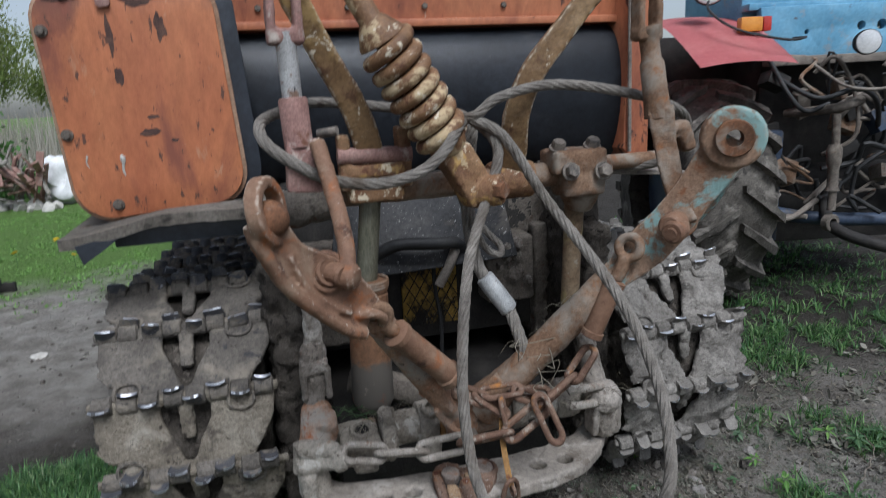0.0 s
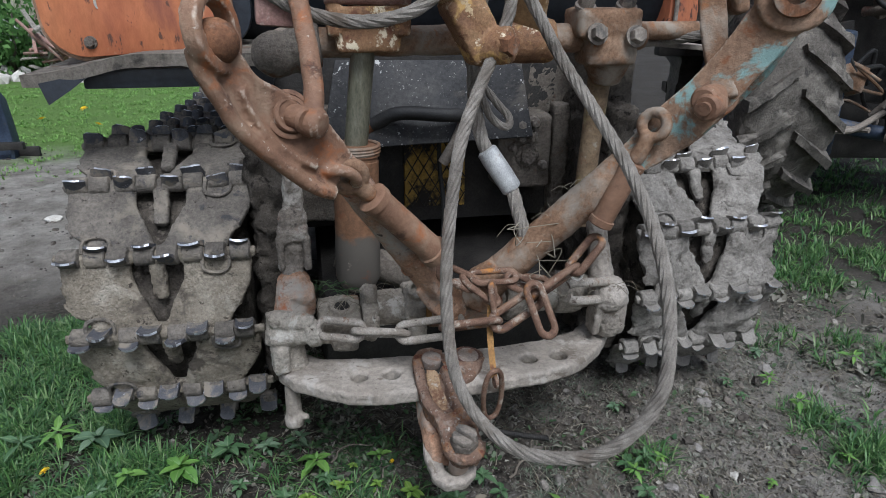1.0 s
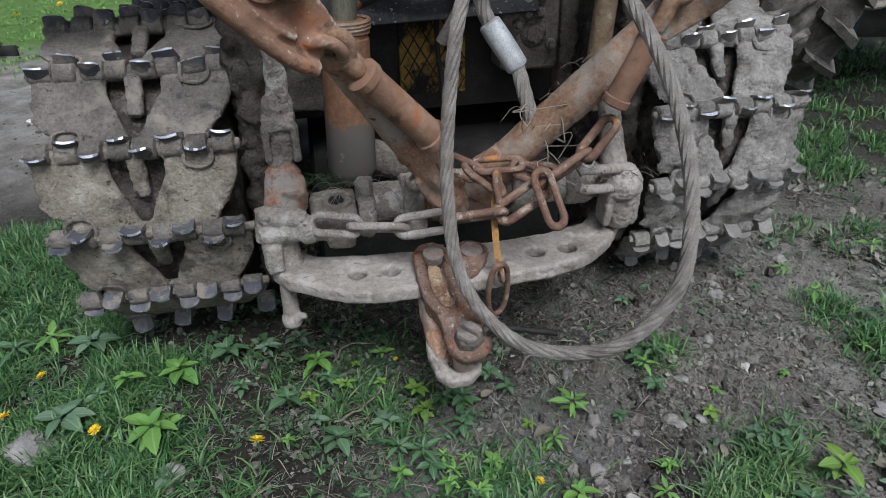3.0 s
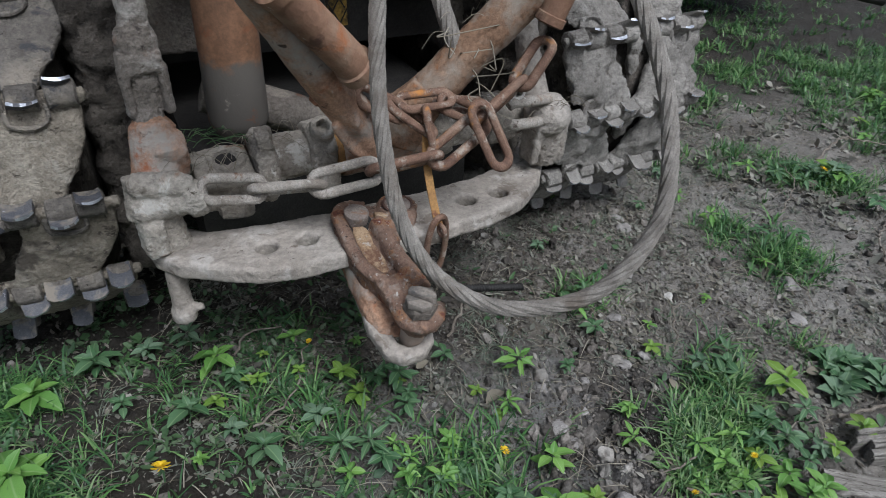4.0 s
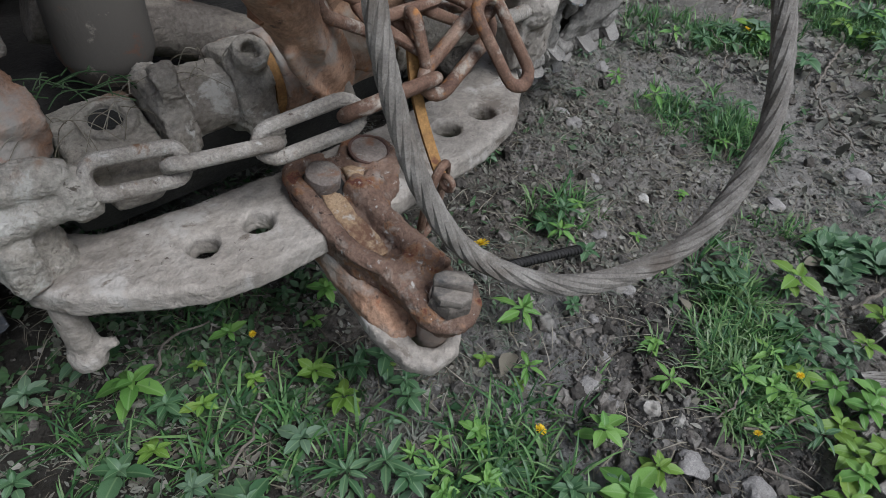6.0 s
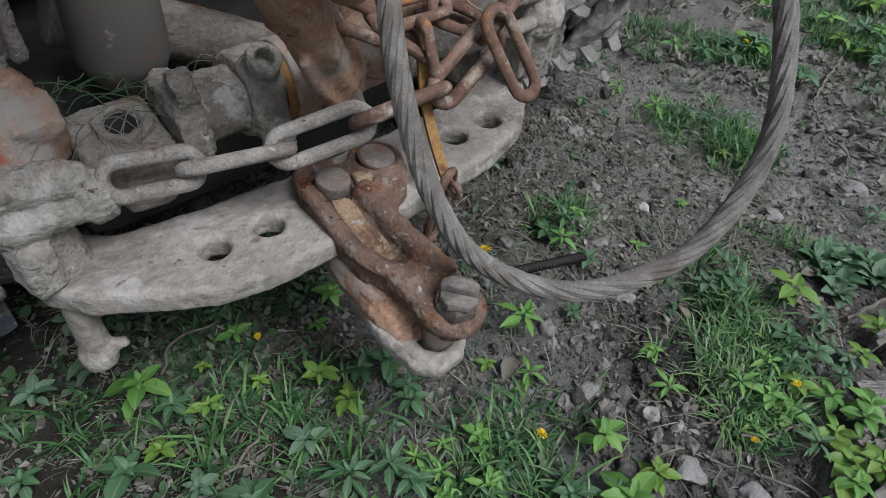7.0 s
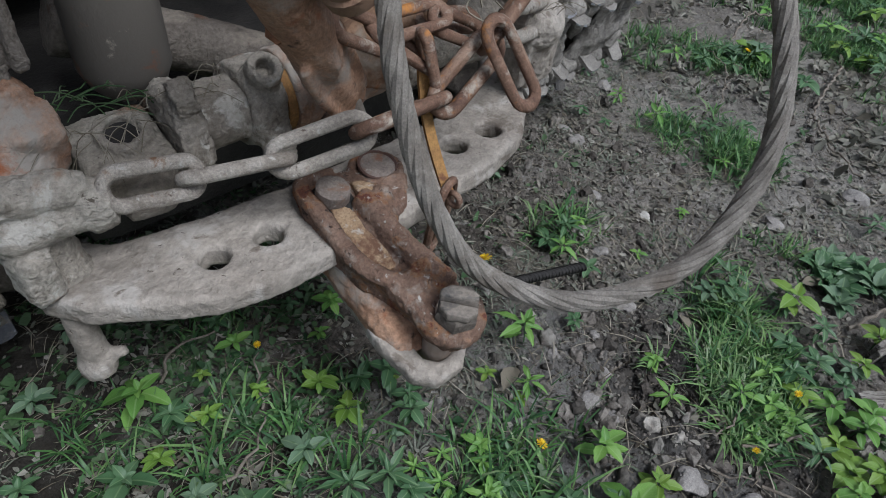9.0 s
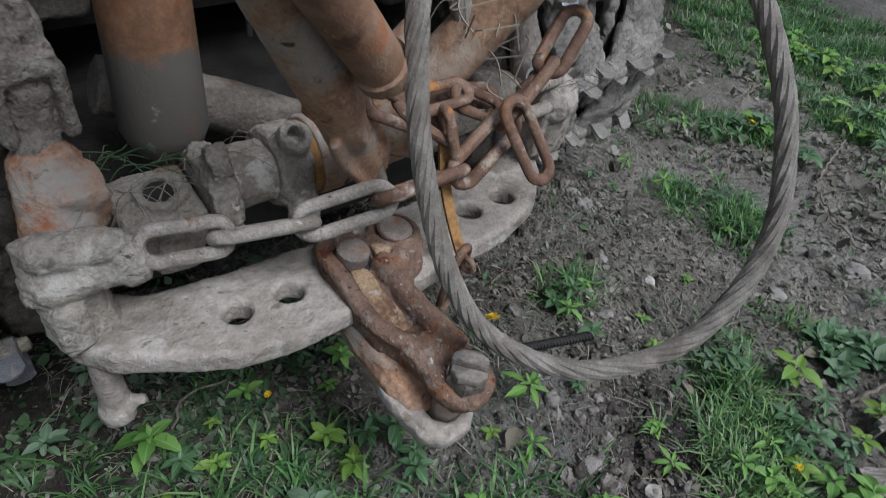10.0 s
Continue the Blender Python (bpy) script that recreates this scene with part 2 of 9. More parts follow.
DUST = (0.25, 0.215, 0.175)
M_MUD = surf("dry_mud", [(0.184, 0.159, 0.133), (0.258, 0.228, 0.195), (0.308, 0.278, 0.243)], 6, 0.92, 0, 0.55, 42, [((0.35, 0.32, 0.284), 14, 0.56, 0.64, 0.8), ((0.155, 0.13, 0.107), 17, 0.58, 0.63, 0.85), ((0.09, 0.074, 0.06), 90, 0.66, 0.69, 0.9)], spec=0.15, depth=0.008, grit=0.25)
M_MUDDARK = surf("grey_tan_mud", [(0.211, 0.184, 0.151), (0.284, 0.254, 0.213), (0.342, 0.313, 0.268)], 9, 0.92, 0, 0.75, 45, [((0.45, 0.42, 0.37), 14, 0.56, 0.61, 0.95), ((0.235, 0.16, 0.112), 10, 0.6, 0.68, 0.85), ((0.15, 0.13, 0.105), 13, 0.6, 0.65, 0.85), ((0.09, 0.076, 0.06), 40, 0.64, 0.68, 0.8)], spec=0.15, depth=0.012, grit=0.3)
M_MUDBROWN = surf("brown_mud_over_steel", [(0.13, 0.11, 0.092), (0.21, 0.184, 0.157), (0.3, 0.27, 0.236)], 11, 0.92, 0, 1.0, 48, [((0.4, 0.37, 0.33), 15, 0.54, 0.64, 0.95), ((0.2, 0.115, 0.08), 9, 0.57, 0.68, 0.85), ((0.06, 0.05, 0.043), 34, 0.61, 0.67, 0.9)], spec=0.15, depth=0.01)
M_SHOE = surf("muddy_track_steel", [(0.085, 0.075, 0.065), (0.142, 0.126, 0.108), (0.205, 0.182, 0.156)], 9, 0.85, 0, 0.9, 70, [((0.27, 0.235, 0.19), 12, 0.51, 0.64, 0.95), ((0.06, 0.058, 0.06), 26, 0.59, 0.67, 0.5), ((0.05, 0.043, 0.037), 60, 0.62, 0.67, 0.9)], random=True, spec=0.25, depth=0.009)
M_MUDTRACK = surf("thick_dried_track_mud", [(0.14, 0.128, 0.113), (0.225, 0.207, 0.184), (0.31, 0.288, 0.258)], 8, 0.93, 0, 0.9, 50, [((0.36, 0.335, 0.3), 18, 0.55, 0.68, 0.95), ((0.08, 0.07, 0.06), 26, 0.58, 0.68, 0.9)], random=True, spec=0.15, depth=0.01)
M_MUDTAN = surf("tan_dried_track_mud", [(0.15, 0.128, 0.1), (0.235, 0.203, 0.16), (0.31, 0.275, 0.222)], 8, 0.93, 0, 0.9, 55, [((0.37, 0.335, 0.28), 16, 0.56, 0.68, 0.95), ((0.1, 0.085, 0.07), 14, 0.55, 0.65, 0.9), ((0.07, 0.058, 0.047), 45, 0.6, 0.66, 0.9)], random=True, spec=0.15, depth=0.01)
M_MUDTAB = surf("mud_smeared_lug", [(0.11, 0.102, 0.092), (0.17, 0.157, 0.14), (0.24, 0.222, 0.2)], 20, 0.75, 0.1, 0.5, 80, random=True)
M_WORN = surf("worn_bright_steel", [(0.25, 0.26, 0.28), (0.42, 0.43, 0.46), (0.55, 0.56, 0.6)], 30, 0.38, 0.75, 0.2, 120)
M_TAB = surf("dark_polished_steel", [(0.035, 0.036, 0.042), (0.065, 0.066, 0.074), (0.1, 0.098, 0.1)], 25, 0.58, 0.15, 0.3, 90, [((0.19, 0.165, 0.135), 28, 0.5, 0.62, 0.9), ((0.3, 0.3, 0.32), 60, 0.64, 0.68, 0.4)], random=True)
M_RUST = surf("rusty_steel", [(0.09, 0.045, 0.025), (0.17, 0.08, 0.042), (0.25, 0.125, 0.065)], 12, 0.8, 0.1, 0.5, 90, [(DUST, 16, 0.56, 0.72, 0.95), ((0.27, 0.1, 0.035), 30, 0.58, 0.7, 0.85), ((0.06, 0.04, 0.032), 40, 0.6, 0.72, 0.7)], spec=0.25)
M_RUST_DUSTY = surf("dusty_rusty_steel", [(0.12, 0.07, 0.042), (0.19, 0.115, 0.072), (0.26, 0.18, 0.125)], 10, 0.88, 0, 0.5, 80, [(DUST, 12, 0.46, 0.62, 0.95), ((0.24, 0.1, 0.04), 26, 0.6, 0.72, 0.85)], spec=0.2)
M_CHAIN = surf("rusty_chain_steel", [(0.075, 0.04, 0.028), (0.14, 0.08, 0.053), (0.22, 0.148, 0.106)], 25, 0.75, 0.15, 0.4, 140, [((0.33, 0.29, 0.24), 40, 0.55, 0.68, 0.9), ((0.36, 0.15, 0.035), 22, 0.6, 0.72, 0.8)], random=True)
M_CHAIN_MUD = surf("muddy_chain_steel", [(0.17, 0.145, 0.12), (0.27, 0.24, 0.205), (0.36, 0.33, 0.29)], 25, 0.88, 0, 0.7, 110, [((0.17, 0.1, 0.06), 22, 0.57, 0.67, 0.85), ((0.42, 0.395, 0.355), 55, 0.6, 0.66, 0.95), ((0.08, 0.06, 0.048), 40, 0.62, 0.68, 0.9)], random=True, spec=0.2, depth=0.005)
M_YRUST = surf("yellow_paint_over_rust", [(0.12, 0.06, 0.035), (0.19, 0.1, 0.05), (0.26, 0.155, 0.08)], 14, 0.7, 0, 0.5, 90, [((0.42, 0.26, 0.09), 16, 0.55, 0.62, 0.6), ((0.6, 0.52, 0.38), 26, 0.59, 0.64, 0.65), ((0.12, 0.05, 0.028), 34, 0.57, 0.66, 0.85)], spec=0.35, edge=((0.6, 0.5, 0.36), 0.54, 0.59))
M_OCHRE = surf("ochre_rusty_rod", [(0.17, 0.085, 0.03), (0.26, 0.14, 0.045), (0.34, 0.2, 0.075)], 16, 0.75, 0, 0.4, 100, [((0.12, 0.05, 0.025), 30, 0.58, 0.68, 0.85)])
M_SPRING = surf("flaking_cream_spring_paint", [(0.11, 0.055, 0.027), (0.18, 0.095, 0.045), (0.26, 0.15, 0.07)], 18, 0.5, 0, 0.5, 90, [((0.45, 0.34, 0.2), 13, 0.5, 0.56, 0.7), ((0.64, 0.57, 0.44), 26, 0.57, 0.62, 0.75), ((0.1, 0.04, 0.022), 18, 0.55, 0.62, 0.85)], spec=0.4)
M_SCREW = surf("dull_pale_steel", [(0.2, 0.195, 0.185), (0.3, 0.295, 0.285), (0.4, 0.395, 0.385)], 22, 0.6, 0.2, 0.3, 110, [((0.17, 0.11, 0.08), 26, 0.58, 0.68, 0.85)])
M_LIFTARM = surf("brown_yellow_paint", [(0.12, 0.07, 0.035), (0.19, 0.115, 0.055), (0.26, 0.17, 0.085)], 9, 0.5, 0, 0.35, 80, [((0.36, 0.24, 0.1), 7, 0.55, 0.66, 0.55), ((0.6, 0.53, 0.41), 30, 0.6, 0.64, 0.7), ((0.1, 0.05, 0.028), 22, 0.57, 0.67, 0.8)], edge=((0.6, 0.54, 0.43), 0.53, 0.57))
M_PINK = surf("faded_red_primer", [(0.17, 0.09, 0.075), (0.24, 0.135, 0.115), (0.32, 0.2, 0.17)], 14, 0.8, 0, 0.35, 80, [((0.42, 0.36, 0.31), 24, 0.56, 0.68, 0.9), ((0.13, 0.055, 0.03), 30, 0.58, 0.7, 0.85)])
M_TEAL = surf("teal_paint_over_rust", [(0.15, 0.085, 0.05), (0.22, 0.135, 0.085), (0.28, 0.19, 0.13)], 9, 0.78, 0, 0.45, 80, [((0.2, 0.31, 0.29), 10, 0.5, 0.56, 0.65), ((0.28, 0.24, 0.2), 18, 0.58, 0.68, 0.9), ((0.2, 0.085, 0.04), 30, 0.58, 0.68, 0.85)], edge=((0.42, 0.33, 0.25), 0.53, 0.58))
# the mud patch low on the cylinder is also darkened for shade
M_CYL = surf("dirty_orange_cylinder_paint", [(0.115, 0.06, 0.033), (0.165, 0.085, 0.046), (0.2, 0.112, 0.068)], 6, 0.65, 0, 0.18, 50, [((0.092, 0.081, 0.068), 6, 0.53, 0.6, 0.94), ((0.17, 0.055, 0.022), 12, 0.57, 0.66, 0.7), ((0.27, 0.235, 0.19), 20, 0.64, 0.7, 0.9)], soot=(0.64, -1.5))
M_ROD = surf("oily_piston_rod", [(0.11, 0.105, 0.075), (0.17, 0.165, 0.12), (0.22, 0.21, 0.17)], 14, 0.45, 0.5, 0.2, 90, [((0.24, 0.2, 0.15), 20, 0.56, 0.7, 0.85)], stretch=(1, 1, 0.3))
M_ORANGE = surf("weathered_orange_paint", [(0.3, 0.095, 0.05), (0.38, 0.135, 0.065), (0.42, 0.17, 0.085)], 4, 0.52, 0, 0.2, 35, [((0.19, 0.06, 0.035), 5, 0.5, 0.66, 0.65), ((0.075, 0.04, 0.032), 9, 0.62, 0.65, 0.85), ((0.55, 0.45, 0.36), 48, 0.7, 0.73, 0.8), ((0.11, 0.05, 0.03), 34, 0.64, 0.68, 0.85)], spec=0.38, grit=0.16, stretch=(1, 1, 0.45))
M_TANK = surf("sooty_orange_tank_paint", [(0.31, 0.097, 0.045), (0.4, 0.143, 0.062), (0.44, 0.183, 0.088)], 4, 0.5, 0, 0.2, 35, [((0.085, 0.05, 0.038), 6, 0.53, 0.72, 0.85), ((0.2, 0.066, 0.04), 6, 0.52, 0.66, 0.65), ((0.075, 0.045, 0.038), 8, 0.63, 0.66, 0.8), ((0.42, 0.27, 0.17), 13, 0.62, 0.7, 0.6), ((0.1, 0.05, 0.035), 50, 0.61, 0.65, 0.85), ((0.5, 0.38, 0.3), 80, 0.7, 0.73, 0.8)], spec=0.4, grit=0.16, soot=(1.39, 2.3), stretch=(1, 1, 0.38))
LINK_LOOK = ([(0.11, 0.058, 0.036), (0.18, 0.1, 0.062), (0.245, 0.148, 0.096)], 7, 0.68, 0, 0.45, 70, [((0.25, 0.175, 0.12), 8, 0.54, 0.68, 0.85), ((0.27, 0.095, 0.035), 13, 0.57, 0.68, 0.8), ((0.08, 0.042, 0.028), 20, 0.59, 0.67, 0.8), ((0.44, 0.39, 0.33), 60, 0.66, 0.7, 0.9)])
M_SCALE = surf("dark_flaking_rust", [(0.05, 0.03, 0.026), (0.085, 0.048, 0.038), (0.13, 0.07, 0.05)], 30, 0.85, 0, 0.6, 160)
M_LINK = surf("orange_brown_link_steel", *LINK_LOOK, spec=0.3, grit=0.16, edge=((0.48, 0.41, 0.33), 0.53, 0.57))
M_TUBE = surf("orange_brown_turned_steel", *LINK_LOOK, spec=0.3, grit=0.16)
M_STRUT = surf("brown_strut_with_old_yellow", [(0.1, 0.065, 0.038), (0.16, 0.11, 0.066), (0.22, 0.165, 0.105)], 8, 0.75, 0, 0.4, 70, [((0.26, 0.21, 0.09), 9, 0.57, 0.66, 0.7), ((0.17, 0.06, 0.03), 14, 0.58, 0.67, 0.8), ((0.3, 0.27, 0.22), 22, 0.6, 0.68, 0.9)])
M_CLEVIS = surf("clevis_rust_under_dust", [(0.095, 0.055, 0.038), (0.165, 0.1, 0.07), (0.23, 0.155, 0.115)], 15, 0.72, 0.0, 0.8, 90, [((0.27, 0.225, 0.188), 42, 0.55, 0.68, 0.92), ((0.34, 0.185, 0.08), 26, 0.56, 0.63, 0.75), ((0.13, 0.046, 0.03), 26, 0.57, 0.65, 0.8), ((0.42, 0.39, 0.35), 80, 0.62, 0.67, 0.9), ((0.05, 0.033, 0.026), 55, 0.62, 0.67, 0.9)], spec=0.3, depth=0.007, edge=((0.3, 0.17, 0.1), 0.53, 0.6))
M_OLDPAINT = surf("worn_tan_paint", [(0.24, 0.15, 0.085), (0.33, 0.225, 0.135), (0.4, 0.29, 0.185)], 22, 0.8, 0, 0.6, 110, [((0.15, 0.08, 0.05), 30, 0.46, 0.56, 0.85), ((0.42, 0.37, 0.31), 60, 0.6, 0.67, 0.9)], spec=0.25)
M_FOOT = surf("dusty_brown_casting", [(0.19, 0.105, 0.067), (0.285, 0.168, 0.107), (0.36, 0.235, 0.162)], 12, 0.85, 0, 0.6, 80, [((0.29, 0.26, 0.225), 9, 0.49, 0.62, 0.95), ((0.25, 0.095, 0.045), 16, 0.58, 0.67, 0.8), ((0.06, 0.042, 0.034), 30, 0.6, 0.67, 0.85)], spec=0.2, depth=0.006, edge=((0.34, 0.28, 0.23), 0.53, 0.59))
M_BOLT = surf("dusty_brown_bolt", [(0.13, 0.105, 0.09), (0.2, 0.165, 0.14), (0.27, 0.235, 0.2)], 20, 0.75, 0.1, 0.5, 110, [((0.2, 0.11, 0.07), 30, 0.55, 0.65, 0.85), ((0.4, 0.37, 0.33), 60, 0.6, 0.66, 0.9)], spec=0.3)
M_RIM = surf("bare_tank_seam", [(0.18, 0.1, 0.06), (0.27, 0.17, 0.11), (0.36, 0.24, 0.16)], 10, 0.75, 0, 0.3, 60)
M_BLACK = surf("faded_black_paint", [(0.012, 0.014, 0.018), (0.022, 0.026, 0.033), (0.035, 0.04, 0.05)], 3, 0.42, 0, 0.15, 30, [((0.06, 0.06, 0.062), 6, 0.6, 0.75, 0.6), ((0.12, 0.115, 0.105), 60, 0.7, 0.74, 0.8)], spec=0.5)
M_DARK = surf("oily_black_casting", [(0.009, 0.008, 0.0075), (0.02, 0.018, 0.016), (0.036, 0.032, 0.028)], 12, 0.7, 0, 0.6, 50, [((0.045, 0.038, 0.031), 16, 0.6, 0.74, 0.9)])
M_OILY = surf("oily_black_panel", [(0.008, 0.008, 0.008), (0.016, 0.015, 0.014), (0.03, 0.028, 0.025)], 8, 0.55, 0, 0.5, 60, [((0.32, 0.3, 0.26), 45, 0.64, 0.68, 0.9), ((0.13, 0.09, 0.03), 12, 0.6, 0.7, 0.8), ((0.2, 0.185, 0.16), 14, 0.62, 0.7, 0.9)])
M_CAST = surf("muddy_casting", [(0.08, 0.067, 0.056), (0.13, 0.112, 0.094), (0.2, 0.175, 0.147)], 10, 0.9, 0, 0.8, 45, [((0.22, 0.19, 0.155), 14, 0.55, 0.7, 0.95), ((0.1, 0.05, 0.03), 22, 0.6, 0.7, 0.85)], spec=0.2, depth=0.008)
M_HULL = surf("dark_packed_mud", [(0.04, 0.034, 0.029), (0.085, 0.073, 0.061), (0.14, 0.122, 0.102)], 16, 0.92, 0, 1.0, 55, [((0.19, 0.165, 0.138), 24, 0.57, 0.66, 0.95), ((0.03, 0.026, 0.022), 40, 0.58, 0.64, 0.9)], spec=0.15, depth=0.012)
M_PLATE = surf("speckled_dark_plate", [(0.02, 0.02, 0.021), (0.036, 0.036, 0.037), (0.058, 0.056, 0.054)], 7, 0.75, 0, 0.35, 50, [((0.36, 0.36, 0.35), 42, 0.64, 0.665, 0.8), ((0.11, 0.098, 0.085), 9, 0.56, 0.7, 0.9), ((0.26, 0.25, 0.24), 120, 0.63, 0.66, 0.8)], spec=0.2)
M_GUARD = surf("pale_dusty_mudguard_sheet", [(0.17, 0.148, 0.124), (0.26, 0.23, 0.196), (0.34, 0.305, 0.265)], 8, 0.88, 0, 0.4, 60, [((0.06, 0.054, 0.048), 14, 0.58, 0.68, 0.7), ((0.2, 0.12, 0.075), 11, 0.6, 0.68, 0.6)])
M_SHELF = surf("dusty_fender_sheet", [(0.11, 0.095, 0.08), (0.18, 0.155, 0.13), (0.25, 0.22, 0.185)], 10, 0.85, 0, 0.4, 60, [((0.04, 0.038, 0.036), 18, 0.55, 0.68, 0.6)])
M_YELLOW = surf("dirty_yellow_panel", [(0.22, 0.13, 0.025), (0.34, 0.21, 0.045), (0.42, 0.28, 0.07)], 9, 0.75, 0, 0.3, 50, [((0.02, 0.017, 0.014), 9, 0.48, 0.56, 0.8), ((0.3, 0.27, 0.22), 50, 0.64, 0.68, 0.9)])
M_ROPE = surf("grey_wire_rope_steel", [(0.108, 0.095, 0.081), (0.178, 0.16, 0.138), (0.25, 0.228, 0.2)], 30, 0.68, 0.15, 0.6, 240, [((0.1, 0.08, 0.062), 12, 0.53, 0.68, 0.85)], depth=0.003)
M_ALU = surf("scratched_aluminium", [(0.26, 0.265, 0.26), (0.38, 0.385, 0.38), (0.5, 0.5, 0.49)], 30, 0.5, 0.4, 0.4, 120, [((0.2, 0.17, 0.14), 45, 0.62, 0.72, 0.9)])
M_RUBBER = surf("dusty_tyre_rubber", [(0.06, 0.054, 0.047), (0.105, 0.095, 0.082), (0.16, 0.145, 0.125)], 7, 0.9, 0, 0.8, 40, [((0.23, 0.21, 0.183), 10, 0.55, 0.66, 0.95), ((0.04, 0.037, 0.034), 18, 0.57, 0.68, 0.85)], spec=0.2, depth=0.012)
M_HOSE = surf("black_rubber_hose", [(0.012, 0.012, 0.012), (0.02, 0.02, 0.02), (0.04, 0.038, 0.036)], 14, 0.6, 0, 0.2, 90)
M_BLUE = surf("faded_blue_paint", [(0.09, 0.25, 0.38), (0.14, 0.33, 0.47), (0.21, 0.4, 0.53)], 5, 0.5, 0, 0.2, 40, [((0.3, 0.29, 0.27), 7, 0.57, 0.68, 0.8), ((0.09, 0.05, 0.035), 24, 0.66, 0.7, 0.85)], grit=0.12)
M_RED = surf("faded_red_fender_paint", [(0.6, 0.17, 0.18), (0.66, 0.22, 0.22), (0.7, 0.28, 0.27)], 4, 0.5, 0, 0.12, 30, grit=0.1)
M_AMBER = surf("amber_plastic_lens", [(0.55, 0.2, 0.03), (0.62, 0.25, 0.04), (0.66, 0.3, 0.06)], 20, 0.25, 0, 0.1, 200, spec=0.5)
M_LENSRED = surf("red_plastic_lens", [(0.35, 0.03, 0.025), (0.42, 0.04, 0.03), (0.46, 0.06, 0.04)], 20, 0.25, 0, 0.1, 200, spec=0.5)
M_LENS = surf("silvered_lamp_glass", [(0.55, 0.55, 0.55), (0.68, 0.68, 0.67), (0.78, 0.78, 0.76)], 9, 0.2, 0.3, 0.15, 150, spec=0.6)
M_NAVY = surf("worn_navy_steel", [(0.02, 0.03, 0.05), (0.035, 0.05, 0.08), (0.055, 0.075, 0.11)], 6, 0.5, 0.1, 0.2, 40, [((0.1, 0.085, 0.07), 9, 0.58, 0.72, 0.9)])
M_WOOD = surf("weathered_grey_wood", [(0.12, 0.106, 0.09), (0.25, 0.228, 0.198), (0.37, 0.345, 0.305)], 9, 0.92, 0, 0.9, 40, [((0.07, 0.058, 0.047), 22, 0.56, 0.64, 0.95), ((0.45, 0.42, 0.375), 13, 0.58, 0.68, 0.8)], random=True, stretch=(1, 12, 12))
M_STONE = surf("grey_stone", [(0.13, 0.12, 0.11), (0.2, 0.185, 0.17), (0.29, 0.27, 0.25)], 25, 0.9, 0, 0.6, 90, random=True)
M_PALE = surf("pale_limestone", [(0.33, 0.31, 0.28), (0.43, 0.41, 0.37), (0.52, 0.5, 0.46)], 25, 0.9, 0, 0.5, 90)
M_CLOD = surf("crumbled_soil", [(0.044, 0.038, 0.033), (0.094, 0.083, 0.072), (0.172, 0.156, 0.138)], 9, 0.95, 0, 0.8, 160, [((0.24, 0.225, 0.2), 6, 0.54, 0.66, 0.95)], spec=0.1)
nt = M_CLOD.node_tree
isle, tone, shade = nt.nodes.new("ShaderNodeNewGeometry"), nt.nodes.new("ShaderNodeMapRange"), nt.nodes.new("ShaderNodeMix")
tone.inputs["To Min"].default_value, tone.inputs["To Max"].default_value = 0.5, 1.8
nt.links.new(isle.outputs["Random Per Island"], tone.inputs["Value"])
shade.data_type, shade.blend_type = "RGBA", "MULTIPLY"
shade.inputs[0].default_value = 1.0
clod_base = nt.nodes["Principled BSDF"].inputs["Base Color"]
nt.links.new(clod_base.links[0].from_socket, shade.inputs[6])
nt.links.new(tone.outputs[0], shade.inputs[7])
nt.links.new(shade.outputs[2], clod_base)
M_TWIG = surf("dry_twig_bark", [(0.09, 0.072, 0.056), (0.16, 0.135, 0.108), (0.26, 0.23, 0.19)], 40, 0.9, 0, 0.7, 220)
M_BARK = surf("tree_bark", [(0.08, 0.068, 0.055), (0.13, 0.11, 0.09), (0.2, 0.175, 0.145)], 9, 0.9, 0, 0.6, 40)
M_JUNK = surf("red_rusty_scrap", [(0.14, 0.075, 0.06), (0.22, 0.125, 0.1), (0.32, 0.22, 0.18)], 6, 0.8, 0, 0.3, 30, [((0.4, 0.36, 0.31), 9, 0.56, 0.68, 0.9)], random=True)
M_SACK = surf("white_plastic_sack", [(0.55, 0.55, 0.55), (0.68, 0.68, 0.68), (0.76, 0.76, 0.76)], 8, 0.5, 0, 0.4, 20)
M_GRASS = foliage("grass_blades", [(0.028, 0.07, 0.028), (0.048, 0.115, 0.038), (0.09, 0.195, 0.055), (0.036, 0.09, 0.04), (0.14, 0.25, 0.08), (0.18, 0.24, 0.12)], 0.45)
M_BANK = foliage("long_bright_grass", [(0.09, 0.17, 0.05), (0.14, 0.235, 0.08), (0.19, 0.28, 0.115), (0.11, 0.19, 0.075), (0.24, 0.3, 0.17)], 0.5)
M_WITHER = foliage("withered_grey_green_grass", [(0.075, 0.085, 0.065), (0.12, 0.13, 0.1), (0.17, 0.18, 0.145), (0.09, 0.125, 0.08), (0.23, 0.225, 0.19)], 0.85)
M_LAWN = foliage("lawn_blades", [(0.12, 0.23, 0.05), (0.17, 0.32, 0.075), (0.23, 0.4, 0.11), (0.14, 0.28, 0.07)])
M_STRAW = foliage("dead_grass", [(0.11, 0.092, 0.065), (0.17, 0.147, 0.108), (0.25, 0.222, 0.17), (0.32, 0.29, 0.235)], 0.85)
M_LEAF = foliage("fresh_green_leaf", [(0.095, 0.21, 0.045), (0.125, 0.255, 0.055), (0.16, 0.29, 0.065)], 0.5, False, True)
